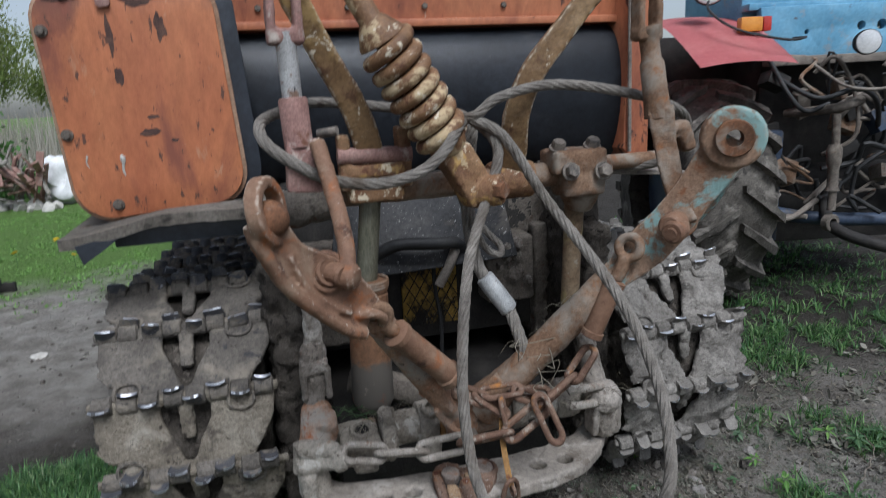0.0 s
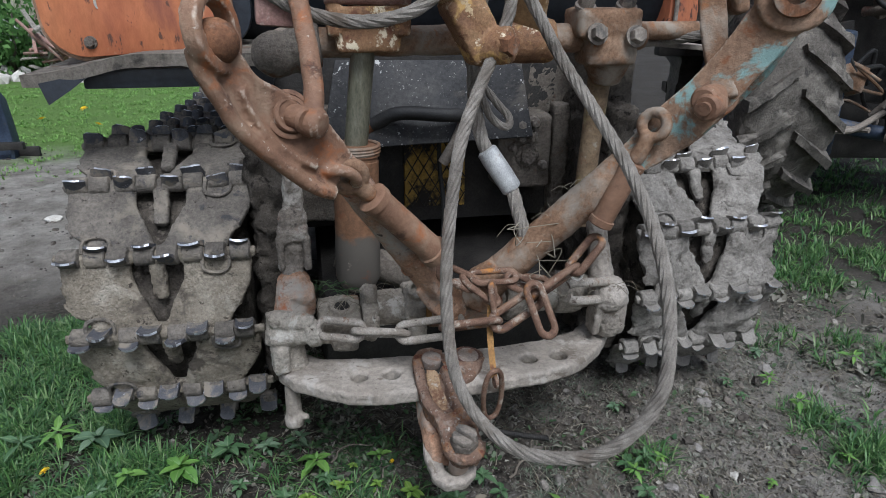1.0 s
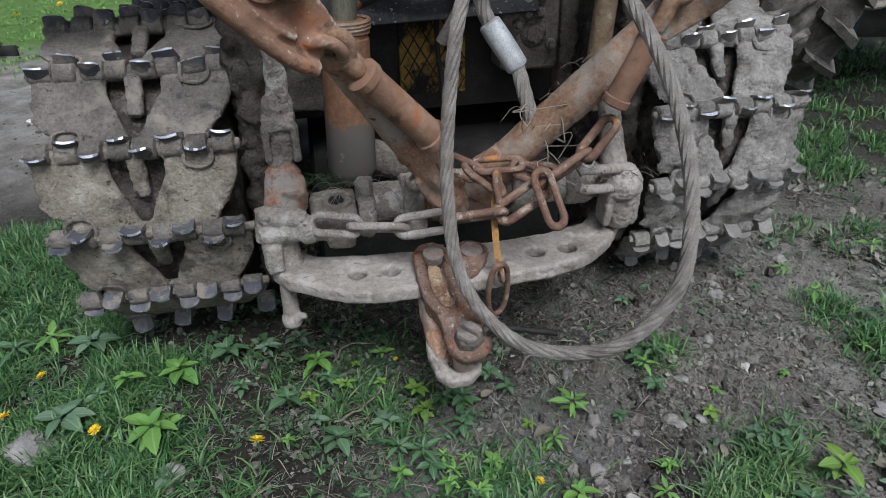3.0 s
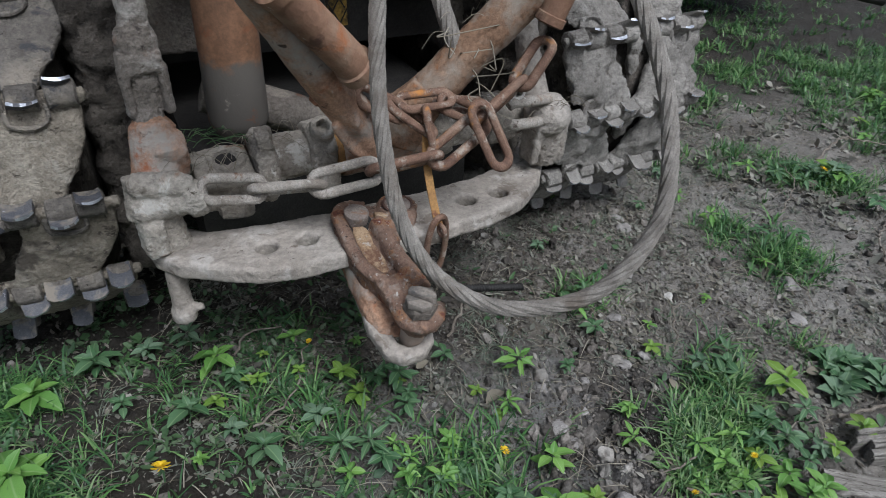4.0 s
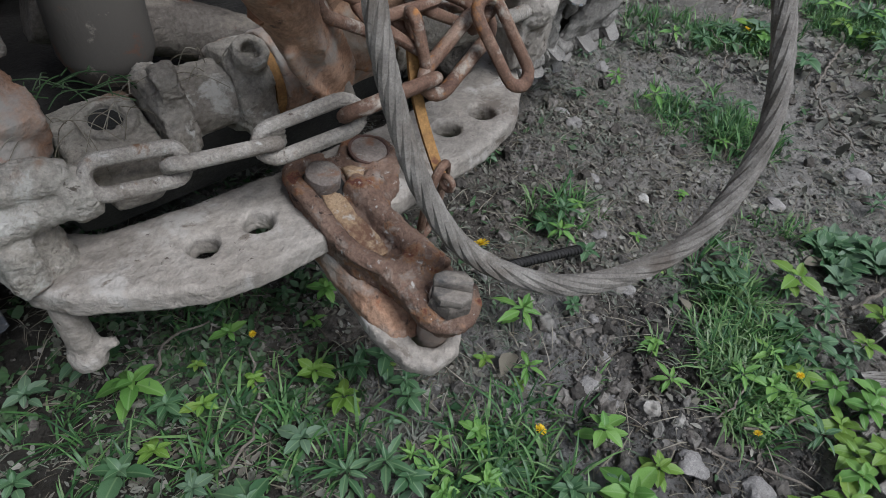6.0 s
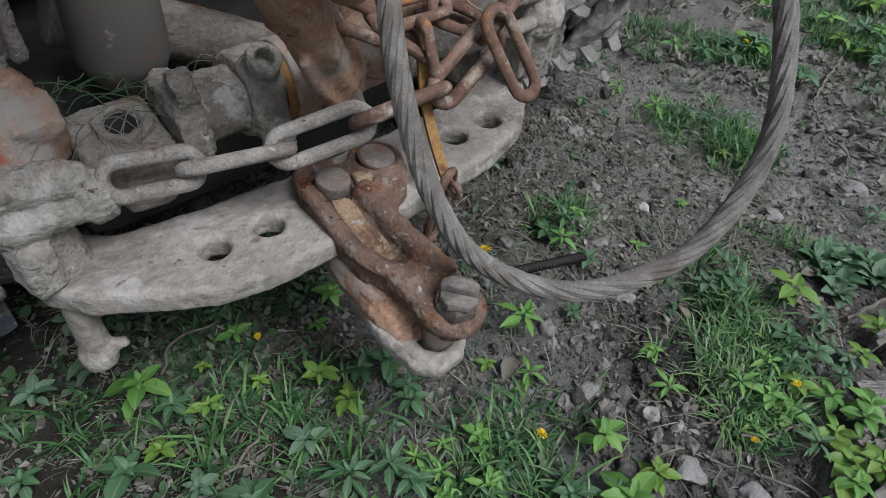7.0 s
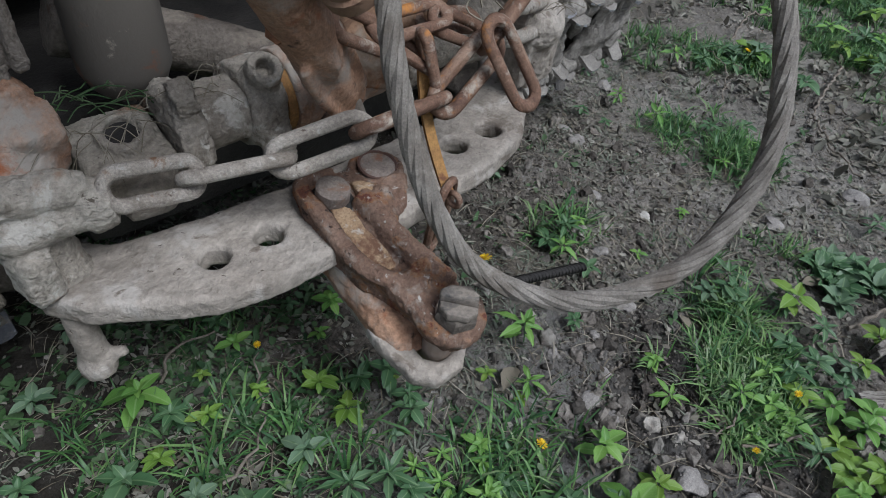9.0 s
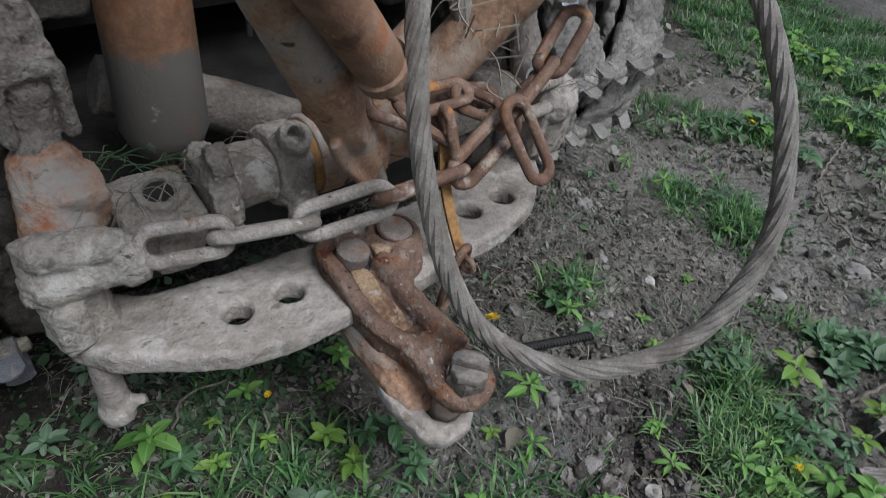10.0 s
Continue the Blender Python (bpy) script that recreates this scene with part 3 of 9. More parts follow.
M_LEAFLIME = foliage("yellow_green_young_leaf", [(0.115, 0.215, 0.035), (0.14, 0.24, 0.04), (0.17, 0.255, 0.05)], 0.5, False, True)
M_LEAF2 = foliage("dull_green_leaf", [(0.048, 0.107, 0.046), (0.07, 0.139, 0.062), (0.097, 0.167, 0.086)], 0.42, False, True)
M_LEAFPALE = foliage("dusty_pale_green_leaf", [(0.075, 0.135, 0.075), (0.1, 0.165, 0.095), (0.13, 0.19, 0.12)], 0.6, False, True)
M_COVER = foliage("small_ground_leaves", [(0.025, 0.061, 0.025), (0.051, 0.098, 0.041), (0.093, 0.14, 0.072), (0.047, 0.102, 0.034), (0.136, 0.17, 0.106)], 0.55)
M_RAGGED = foliage("withered_ragged_leaves", [(0.07, 0.066, 0.053), (0.14, 0.14, 0.112), (0.22, 0.215, 0.18), (0.12, 0.106, 0.08), (0.32, 0.305, 0.26)], 0.9)
M_LITTER = foliage("dry_leaf_litter", [(0.045, 0.038, 0.03), (0.09, 0.078, 0.062), (0.16, 0.142, 0.118), (0.075, 0.06, 0.045), (0.24, 0.22, 0.185)], 0.9)
M_PETAL = foliage("dandelion_petals", [(0.62, 0.4, 0.01), (0.72, 0.5, 0.02), (0.78, 0.58, 0.04)], 0.6)
M_CROWN = foliage("spring_tree_leaves", [(0.12, 0.17, 0.045), (0.17, 0.22, 0.06), (0.22, 0.25, 0.09)], 0.6)
M_BUSH = foliage("dark_bush_leaves", [(0.04, 0.1, 0.025), (0.07, 0.16, 0.04), (0.1, 0.2, 0.055)], 0.6)
M_REED = foliage("dry_reed_stalks", [(0.25, 0.22, 0.18), (0.34, 0.31, 0.26), (0.42, 0.39, 0.34)], 0.8)


def soil_material():
    """Grey-brown earth, darker where damp or where shade is painted in, with paler dry crumbs, and a dry pale trackway
    further off.
    """
    m = surf("bare_earth", [(0.044, 0.037, 0.031), (0.116, 0.102, 0.087), (0.222, 0.2, 0.175)], 3.2, 0.95, 0, 1.0, 48,
             [((0.22, 0.21, 0.197), 1.3, 0.47, 0.62, 0.95), ((0.15, 0.132, 0.108), 4.5, 0.55, 0.66, 0.95), ((0.045, 0.04, 0.036), 7, 0.56, 0.66, 0.8), ((0.3, 0.285, 0.265), 26, 0.6, 0.66, 0.95), ((0.3, 0.285, 0.265), 70, 0.62, 0.66, 0.95), ((0.03, 0.027, 0.024), 60, 0.6, 0.66, 0.9)], spec=0.12, depth=0.024, grit=0.75)
    nt = m.node_tree
    N, L = nt.nodes.new, nt.links.new
    bsdf = nt.nodes["Principled BSDF"]
    was = bsdf.inputs["Base Color"].links[0].from_socket
    tc, sep, tx = N("ShaderNodeTexCoord"), N("ShaderNodeSeparateXYZ"), N("ShaderNodeTexNoise")
    tx.inputs["Scale"].default_value, tx.inputs["Detail"].default_value = 1.1, 8
    L(tc.outputs["Object"], sep.inputs[0])
    L(tc.outputs["Object"], tx.inputs["Vector"])
    add, mr, mix = N("ShaderNodeMath"), N("ShaderNodeMapRange"), N("ShaderNodeMix")
    add.operation = "MULTIPLY_ADD"
    add.inputs[1].default_value = 2.2
    L(tx.outputs["Fac"], add.inputs[0])
    L(sep.outputs["Y"], add.inputs[2])
    mr.inputs["From Min"].default_value, mr.inputs["From Max"].default_value = 1.9, 2.9
    L(add.outputs[0], mr.inputs["Value"])
    mix.data_type = "RGBA"
    path, pn = N("ShaderNodeValToRGB"), N("ShaderNodeTexNoise")
    pn.inputs["Scale"].default_value, pn.inputs["Detail"].default_value, pn.inputs["Roughness"].default_value = 5.0, 12, 0.75
    L(tc.outputs["Object"], pn.inputs["Vector"])
    L(pn.outputs["Fac"], path.inputs[0])
    for el, pos, c in zip(path.color_ramp.elements, (0.36, 0.62), ((0.165, 0.15, 0.13, 1), (0.4, 0.372, 0.33, 1))):
        el.position, el.color = pos, c
    side, both = N("ShaderNodeMapRange"), N("ShaderNodeMath")
    side.inputs["From Min"].default_value, side.inputs["From Max"].default_value = 0.7, -0.3
    L(sep.outputs["X"], side.inputs["Value"])
    both.operation = "MULTIPLY"
    L(mr.outputs[0], both.inputs[0])
    L(side.outputs[0], both.inputs[1])
    L(both.outputs[0], mix.inputs[0])
    L(was, mix.inputs[6])
    L(path.outputs[0], mix.inputs[7])
    # green turf under the far lawn
    tilt, turf, tm = N("ShaderNodeMath"), N("ShaderNodeMix"), N("ShaderNodeMapRange")
    tilt.operation = "MULTIPLY_ADD"
    tilt.inputs[1].default_value = -0.25
    L(sep.outputs["X"], tilt.inputs[0])
    L(add.outputs[0], tilt.inputs[2])
    tm.inputs["From Min"].default_value, tm.inputs["From Max"].default_value = 5.0, 5.7
    L(tilt.outputs[0], tm.inputs["Value"])
    turf.data_type = "RGBA"
    lawn = N("ShaderNodeMath")
    lawn.operation = "MULTIPLY"
    L(tm.outputs[0], lawn.inputs[0])
    L(side.outputs[0], lawn.inputs[1])
    L(lawn.outputs[0], turf.inputs[0])
    L(mix.outputs[2], turf.inputs[6])
    turf.inputs[7].default_value = (0.13, 0.22, 0.06, 1)
    # drier, paler earth in the open beside the tractor
    east, near, dry, dmix = N("ShaderNodeMath"), N("ShaderNodeMapRange"), N("ShaderNodeMapRange"), N("ShaderNodeMix")
    east.operation = "MULTIPLY_ADD"
    east.inputs[1].default_value = 1.1
    L(pn.outputs["Fac"], east.inputs[0])
    L(sep.outputs["X"], east.inputs[2])
    dry.inputs["From Min"].default_value, dry.inputs["From Max"].default_value = 0.92, 1.5
    L(east.outputs[0], dry.inputs["Value"])
    near.inputs["From Min"].default_value, near.inputs["From Max"].default_value = 1.3, 0.5
    near.inputs["To Max"].default_value = 0.7
    L(sep.outputs["Y"], near.inputs["Value"])
    open_dry = N("ShaderNodeMath")
    open_dry.operation = "MULTIPLY"
    L(dry.outputs[0], open_dry.inputs[0])
    L(near.outputs[0], open_dry.inputs[1])
    off, ring, fade, dry_here = N("ShaderNodeVectorMath"), N("ShaderNodeMath"), N("ShaderNodeMapRange"), N("ShaderNodeMath")
    off.operation = "DISTANCE"
    L(tc.outputs["Object"], off.inputs[0])
    off.inputs[1].default_value = (0.4, 0.4, 0)
    ring.operation = "MULTIPLY_ADD"
    L(tx.outputs["Fac"], ring.inputs[0])
    ring.inputs[1].default_value = 2.4
    L(off.outputs["Value"], ring.inputs[2])
    fade.inputs["From Min"].default_value, fade.inputs["From Max"].default_value = 4.6, 3.2
    L(ring.outputs[0], fade.inputs["Value"])
    dry_here.operation = "MULTIPLY"
    L(open_dry.outputs[0], dry_here.inputs[0])
    L(fade.outputs[0], dry_here.inputs[1])
    dmix.data_type = "RGBA"
    L(dry_here.outputs[0], dmix.inputs[0])
    L(turf.outputs[2], dmix.inputs[6])
    L(path.outputs[0], dmix.inputs[7])
    # dark soil under the grass, with the shade there painted into its colour
    west, west_map, shade_mix = N("ShaderNodeMath"), N("ShaderNodeMapRange"), N("ShaderNodeMix")
    west.operation = "MULTIPLY_ADD"
    west.inputs[1].default_value = 0.9
    L(pn.outputs["Fac"], west.inputs[0])
    L(sep.outputs["X"], west.inputs[2])
    west_map.inputs["From Min"].default_value, west_map.inputs["From Max"].default_value = 0.42, 0.1
    west_map.inputs["To Max"].default_value = 0.88
    L(west.outputs[0], west_map.inputs["Value"])
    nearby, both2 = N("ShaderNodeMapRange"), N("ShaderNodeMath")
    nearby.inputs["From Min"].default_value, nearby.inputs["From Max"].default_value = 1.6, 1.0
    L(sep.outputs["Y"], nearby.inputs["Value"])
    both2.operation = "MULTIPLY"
    L(west_map.outputs[0], both2.inputs[0])
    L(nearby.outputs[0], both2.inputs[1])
    shade_here = N("ShaderNodeMath")
    shade_here.operation = "MULTIPLY"
    L(both2.outputs[0], shade_here.inputs[0])
    L(fade.outputs[0], shade_here.inputs[1])
    shade_mix.data_type = "RGBA"
    L(shade_here.outputs[0], shade_mix.inputs[0])
    L(dmix.outputs[2], shade_mix.inputs[6])
    shade_mix.inputs[7].default_value = (0.03, 0.026, 0.02, 1)
    # damp dark earth by the wheeled tractor, with the tractor's shade painted in
    wx, wy, wet_shade, wmix = N("ShaderNodeMapRange"), N("ShaderNodeMapRange"), N("ShaderNodeMath"), N("ShaderNodeMix")
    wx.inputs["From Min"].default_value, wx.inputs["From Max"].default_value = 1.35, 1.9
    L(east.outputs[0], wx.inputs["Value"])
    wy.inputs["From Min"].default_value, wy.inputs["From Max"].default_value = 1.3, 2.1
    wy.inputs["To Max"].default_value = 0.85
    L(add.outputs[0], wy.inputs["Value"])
    wet_shade.operation = "MULTIPLY"
    L(wx.outputs[0], wet_shade.inputs[0])
    L(wy.outputs[0], wet_shade.inputs[1])
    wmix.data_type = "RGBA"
    L(wet_shade.outputs[0], wmix.inputs[0])
    L(shade_mix.outputs[2], wmix.inputs[6])
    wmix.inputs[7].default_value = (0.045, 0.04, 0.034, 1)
    # damp hollow beside the drawbar
    spot, far, dm, pmix = N("ShaderNodeVectorMath"), N("ShaderNodeMath"), N("ShaderNodeMapRange"), N("ShaderNodeMix")
    spot.operation = "DISTANCE"
    L(tc.outputs["Object"], spot.inputs[0])
    spot.inputs[1].default_value = (0.31, -0.4, 0)
    far.operation = "MULTIPLY_ADD"
    L(pn.outputs["Fac"], far.inputs[0])
    far.inputs[1].default_value = 0.45
    L(spot.outputs["Value"], far.inputs[2])
    dm.inputs["From Min"].default_value, dm.inputs["From Max"].default_value = 0.47, 0.33
    dm.inputs["To Max"].default_value = 0.65
    L(far.outputs[0], dm.inputs["Value"])
    pmix.data_type = "RGBA"
    L(dm.outputs[0], pmix.inputs[0])
    L(wmix.outputs[2], pmix.inputs[6])
    pmix.inputs[7].default_value = (0.036, 0.032, 0.028, 1)
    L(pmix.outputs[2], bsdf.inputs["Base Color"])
    return m


M_SOIL = soil_material()


# ---- ground ----
def soft_step(a, b, x):
    t = min(1, max(0, (x - a) / (b - a)))
    return t * t * (3 - 2 * t)


def nz(x, y, f, s=0.0):
    return noise.noise(V(x * f + s, y * f - s * 0.7, s * 1.3))


def ground_height(x, y):
    near = 1 - soft_step(2.0, 9.0, math.hypot(x - 0.2, y - 0.3))
    h = 0.012 * nz(x, y, 1.7, 3) + near * (0.010 * nz(x, y, 6, 5) + 0.009 * nz(x, y, 15, 9) + 0.013 * abs(nz(x, y, 31, 2)) + 0.008 * abs(nz(x, y, 70, 2)))
    # a damp rut beside the drawbar, a churned bank by the far track
    rut = math.exp(-(((x - 0.3) / 0.18) ** 2 + ((y + 0.36) / 0.2) ** 2))
    h += rut * (-0.026 * (0.6 + nz(x, y, 9, 4)) + 0.03 * max(0, nz(x, y, 26, 6)) + 0.014 * abs(nz(x, y, 55, 1)))
    churn = math.exp(-(((x - 0.6) / 0.22) ** 2 + ((y - 0.15) / 0.25) ** 2))
    h += churn * (0.015 + 0.03 * nz(x, y, 11, 8) + 0.02 * max(0, nz(x, y, 34, 3)))
    return h


def grass_amount(x, y):
    """How thickly grass grows at a place, 0 to 1."""
    g = 0.0
    g = max(g, soft_step(-0.45, -0.85, x + 0.25 * nz(x, y, 1.4, 6)) * soft_step(1.15, 0.85, y + 0.2 * nz(x, y, 2.2, 3)) * soft_step(-2.0, -1.65, x + 0.25 * nz(x, y, 2, 9)) * soft_step(-0.85, -0.45, y + 0.25 * nz(x, y, 2, 5)))
    g = max(g, 0.085 * soft_step(0.15, -0.15, x + 0.3 * nz(x, y, 2.3, 1)) * soft_step(0.35, 0.1, y))
    g = max(g, 0.5 * math.exp(-(((x + 0.1) / 0.14) ** 2 + ((y + 0.3) / 0.08) ** 2)))
    for cx, cy, r, a in ((0.39, -0.4, 0.05, 1.0), (0.38, -0.46, 0.05, 1.0), (0.33, -0.48, 0.035, 0.9), (0.46, -0.44, 0.04, 0.8), (0.55, -0.35, 0.05, 0.4), (0.62, -0.3, 0.04, 0.4), (1.41, 0.36, 0.08, 0.7), (1.4, 0.23, 0.09, 1.0), (1.5, 0.13, 0.08, 0.8), (2.22, 0.4, 0.2, 0.7), (2.75, 0.6, 0.3, 0.7), (2.12, 0.14, 0.2, 0.7), (2.6, 0.2, 0.3, 0.7), (1.85, 0.02, 0.12, 0.6), (2.02, -0.1, 0.15, 0.7), (1.74, -0.23, 0.1, 0.6), (0.98, 0.07, 0.06, 0.6), (1.02, -0.08, 0.08, 0.7), (0.93, -0.03, 0.05, 0.4), (0.455, -0.03, 0.045, 0.7), (0.75, -0.36, 0.05, 0.25), (1.15, 0.5, 0.08, 0.25), (1.6, 0.95, 0.2, 0.3), (2.0, 1.35, 0.35, 0.45), (2.7, 2.2, 0.9, 0.4), (2.3, 0.9, 0.3, 0.35), (0.6, -0.78, 0.12, 0.5)):
        g = max(g, a * math.exp(-(((x - cx) / r) ** 2 + ((y - cy) / r) ** 2)))
    lawn = soft_step(3.0, 3.8, y + 0.9 * nz(x, y, 0.5, 2) - 0.25 * (x + 1.5)) * soft_step(8.2, 7.4, y) * soft_step(0.6, 0.0, x)
    g = max(g, lawn)
    return g * min(1.3, 0.12 + 2.0 * max(0, nz(x, y, 5, 3) + 0.22))


# ends and width of each old board
BOARDS = (((0.615, -0.575), (0.9, -0.672), 0.058), ((0.50, -0.572), (0.618, -0.668), 0.045), ((0.322, -0.676), (0.52, -0.712), 0.034))


def on_board(x, y, room=0.012):
    for (ax, ay), (bx, by), w in BOARDS:
        ln = math.hypot(bx - ax, by - ay)
        ux, uy = (bx - ax) / ln, (by - ay) / ln
        u, v = (x - ax) * ux + (y - ay) * uy, (y - ay) * ux - (x - ax) * uy
        if -room < u < ln + room and abs(v) < w / 2 + room:
            return True
    return False


def axis_steps(fine0, fine1, step, far):
    a = list(np.arange(fine0, fine1, step))
    s, p = step, fine1
    out = []
    while p < far:
        out.append(p)
        s *= 1.09
        p += s
    s, p = step, fine0
    low = []
    while p > -far:
        s *= 1.09
        p -= s
        low.append(p)
    return low[::-1] + a + out + [far]


def build_ground():
    xs, ys = axis_steps(-0.8, 1.0, 0.0075, 600), axis_steps(-0.7, 0.4, 0.0075, 600)
    verts = [(x, y, ground_height(x, y)) for y in ys for x in xs]
    w = len(xs)
    faces = [(j * w + i, j * w + i + 1, (j + 1) * w + i + 1, (j + 1) * w + i) for j in range(len(ys) - 1) for i in range(w - 1)]
    me = bpy.data.meshes.new("ground")
    me.from_pydata(verts, [], faces)
    me.polygons.foreach_set("use_smooth", [True] * len(faces))
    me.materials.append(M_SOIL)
    return tagged(new("ground", me), "bare grey-brown earth yard, churned and damp in places", "ground", kind="structure")


build_ground()

# ---- crawler tractor: body ----
tractor = thing("crawler_tractor", "old orange crawler tractor, muddy and rusted, seen from behind", "tractor", (0.03, 1.2, 0))


def rounded(w, h, r, n=6):
    pts = []
    for cx, cy, a0 in ((w / 2 - r, h / 2 - r, 0), (-w / 2 + r, h / 2 - r, 90), (-w / 2 + r, -h / 2 + r, 180), (w / 2 - r, -h / 2 + r, 270)):
        for k in range(n + 1):
            a = radians(a0 + 90 * k / n)
            pts.append((cx + r * math.cos(a), cy + r * math.sin(a)))
    return pts


def build_tank():
    # local x across, local y up, local z towards the rear
    m = Matrix.Translation((-0.645, 0.44, 1.215)) @ Matrix.Rotation(radians(-3.5), 4, "Y") @ Matrix.Rotation(radians(90), 4, "X")
    bm = bmesh.new()
    plate(bm, rounded(0.395, 0.54, 0.085), 0.7, m @ Matrix.Translation((0, 0, -0.02)), bevel=0.006)
    tank = part("fuel_tank", bm, M_TANK, tractor, "orange fuel tank with peeling paint and rust streaks")
    bm = bmesh.new()
    plate(bm, rounded(0.405, 0.55, 0.088), 0.012, m @ Matrix.Translation((0, 0, -0.012)), bevel=0.004)
    part("tank_seam", bm, M_RIM, tank)
    bm = bmesh.new()
    plate(bm, rounded(0.385, 0.53, 0.08), 0.016, m @ Matrix.Translation((0, 0, 0.002)), bevel=0.007)
    part("end_plate", bm, M_TANK, tank, "orange end plate with dark rust patches and a white paint drip")
    for x, y in ((-0.105, -0.235), (-0.178, 0.17), (-0.178, -0.06), (-0.12, 0.245)):
        bm = bmesh.new()
        c = m @ V(x, y, 0.002)
        rod(bm, c, c + m.to_3x3() @ V(0, 0, 0.004), [(0, 0.014), (1, 0.013)])
        hexagon(bm, c, m.to_3x3() @ V(0, 0, 1), 0.0095, 0.012)
        part("bolt", bm, M_CAST, tank)
    bm = bmesh.new()
    plate(bm, rounded(0.03, 0.05, 0.008), 0.01, m @ Matrix.Translation((-0.04, 0.235, 0.013)), holes=[(0, 0.004, 0.007)], bevel=0.002)
    part("lifting_lug", bm, M_PINK, tank)
    # patches of bare dark rust where the paint has gone
    for k, (x, y, rx, ry) in enumerate(((0.03, 0.225, 0.04, 0.018), (0.068, 0.158, 0.012, 0.03), (-0.042, 0.15, 0.006, 0.045), (-0.042, 0.06, 0.009, 0.02), (0.0, -0.075, 0.02, 0.009), (0.012, -0.04, 0.014, 0.005), (0.05, -0.1, 0.009, 0.004), (-0.12, 0.24, 0.045, 0.012))):
        pts = []
        for i in range(22):
            a = 2 * math.pi * i / 22
            w = 1 + 0.6 * noise.noise(V(math.cos(a) * 1.2 + k * 5, math.sin(a) * 1.2, k)) + 0.25 * noise.noise(V(math.cos(a) * 2.6 + k, math.sin(a) * 2.6, k * 3))
            pts.append((x + rx * w * math.cos(a), y + ry * w * math.sin(a)))
        bm = bmesh.new()
        plate(bm, pts, 0.001, m @ Matrix.Translation((0, 0, 0.0026)))
        part("rust_patch", bm, M_SCALE, tank, "dark rust patch with flaked paint edge")
    # drips of spilled white paint
    for k, (x, y, ln, r) in enumerate(((-0.075, -0.118, 0.05, 0.0045), (-0.15, -0.11, 0.03, 0.002))):
        bm = bmesh.new()
        pts = [m @ V(x + 0.002 * math.sin(i * 0.9 + k), y - ln * i / 7, 0.0025) for i in range(8)]
        tube(bm, pts, [r * s for s in (0.5, 1.4, 1.3, 0.8, 0.7, 0.7, 0.6, 0.3)], 8)
        part("paint_drip", bm, M_PALE, tank, "dried white paint drip")
    # dark strip between the tank and the cab
    bm = bmesh.new()
    plate(bm, rounded(0.42, 0.57, 0.09), 0.05, m @ Matrix.Translation((0.028, 0.01, -0.055)), bevel=0.004)
    part("tank_strap", bm, M_BLACK, tank, "black tank strap")


build_tank()


def build_shelf():
    """The bent mudguard sheet under the tank."""
    bm = bmesh.new()
    nx, ny = 26, 8
    grid = []
    for j in range(ny + 1):
        for i in range(nx + 1):
            u, v = i / nx, j / ny
            x = -0.852 + 0.507 * u
            y = 0.315 + 0.55 * v + 0.02 * (1 - u)
            z = 0.917 + 0.04 * soft_step(0, 0.5, u) + 0.012 * v + 0.007 * nz(x, y, 9, 2) * (1 - v)
            grid.append(V(x, y, z))
    rows = []
    for j in range(ny + 1):
        rows.append([grid[j * (nx + 1) + i] for i in range(nx + 1)])
    rows.insert(0, [p + V(0, 0.003, -0.026 - 0.004 * nz(p.x, 0, 30)) for p in rows[0]])
    vs = [[bm.verts.new(p) for p in r] for r in rows]
    for j in range(len(vs) - 1):
        for i in range(nx):
            bm.faces.new((vs[j][i], vs[j][i + 1], vs[j + 1][i + 1], vs[j + 1][i]))
    bmesh.ops.solidify(bm, geom=list(bm.faces), thickness=0.005)
    shelf = part("mudguard", bm, M_GUARD, tractor, "bent dusty mudguard sheet with a torn edge")
    bm = bmesh.new()
    plate(bm, [(0, 0.006), (0.11, 0.028), (0.06, -0.008), (0.012, -0.038)], 0.005, Matrix.Translation((-0.82, 0.334, 0.896)) @ Matrix.Rotation(radians(90), 4, "X"))
    part("torn_flap", bm, M_BLACK, shelf)
    bm = bmesh.new()
    box(bm, (-0.548, 0.61, 0.906), (0.39, 0.5, 0.042), bevel=0.006)
    part("bracket", bm, M_BLACK, shelf)


build_shelf()


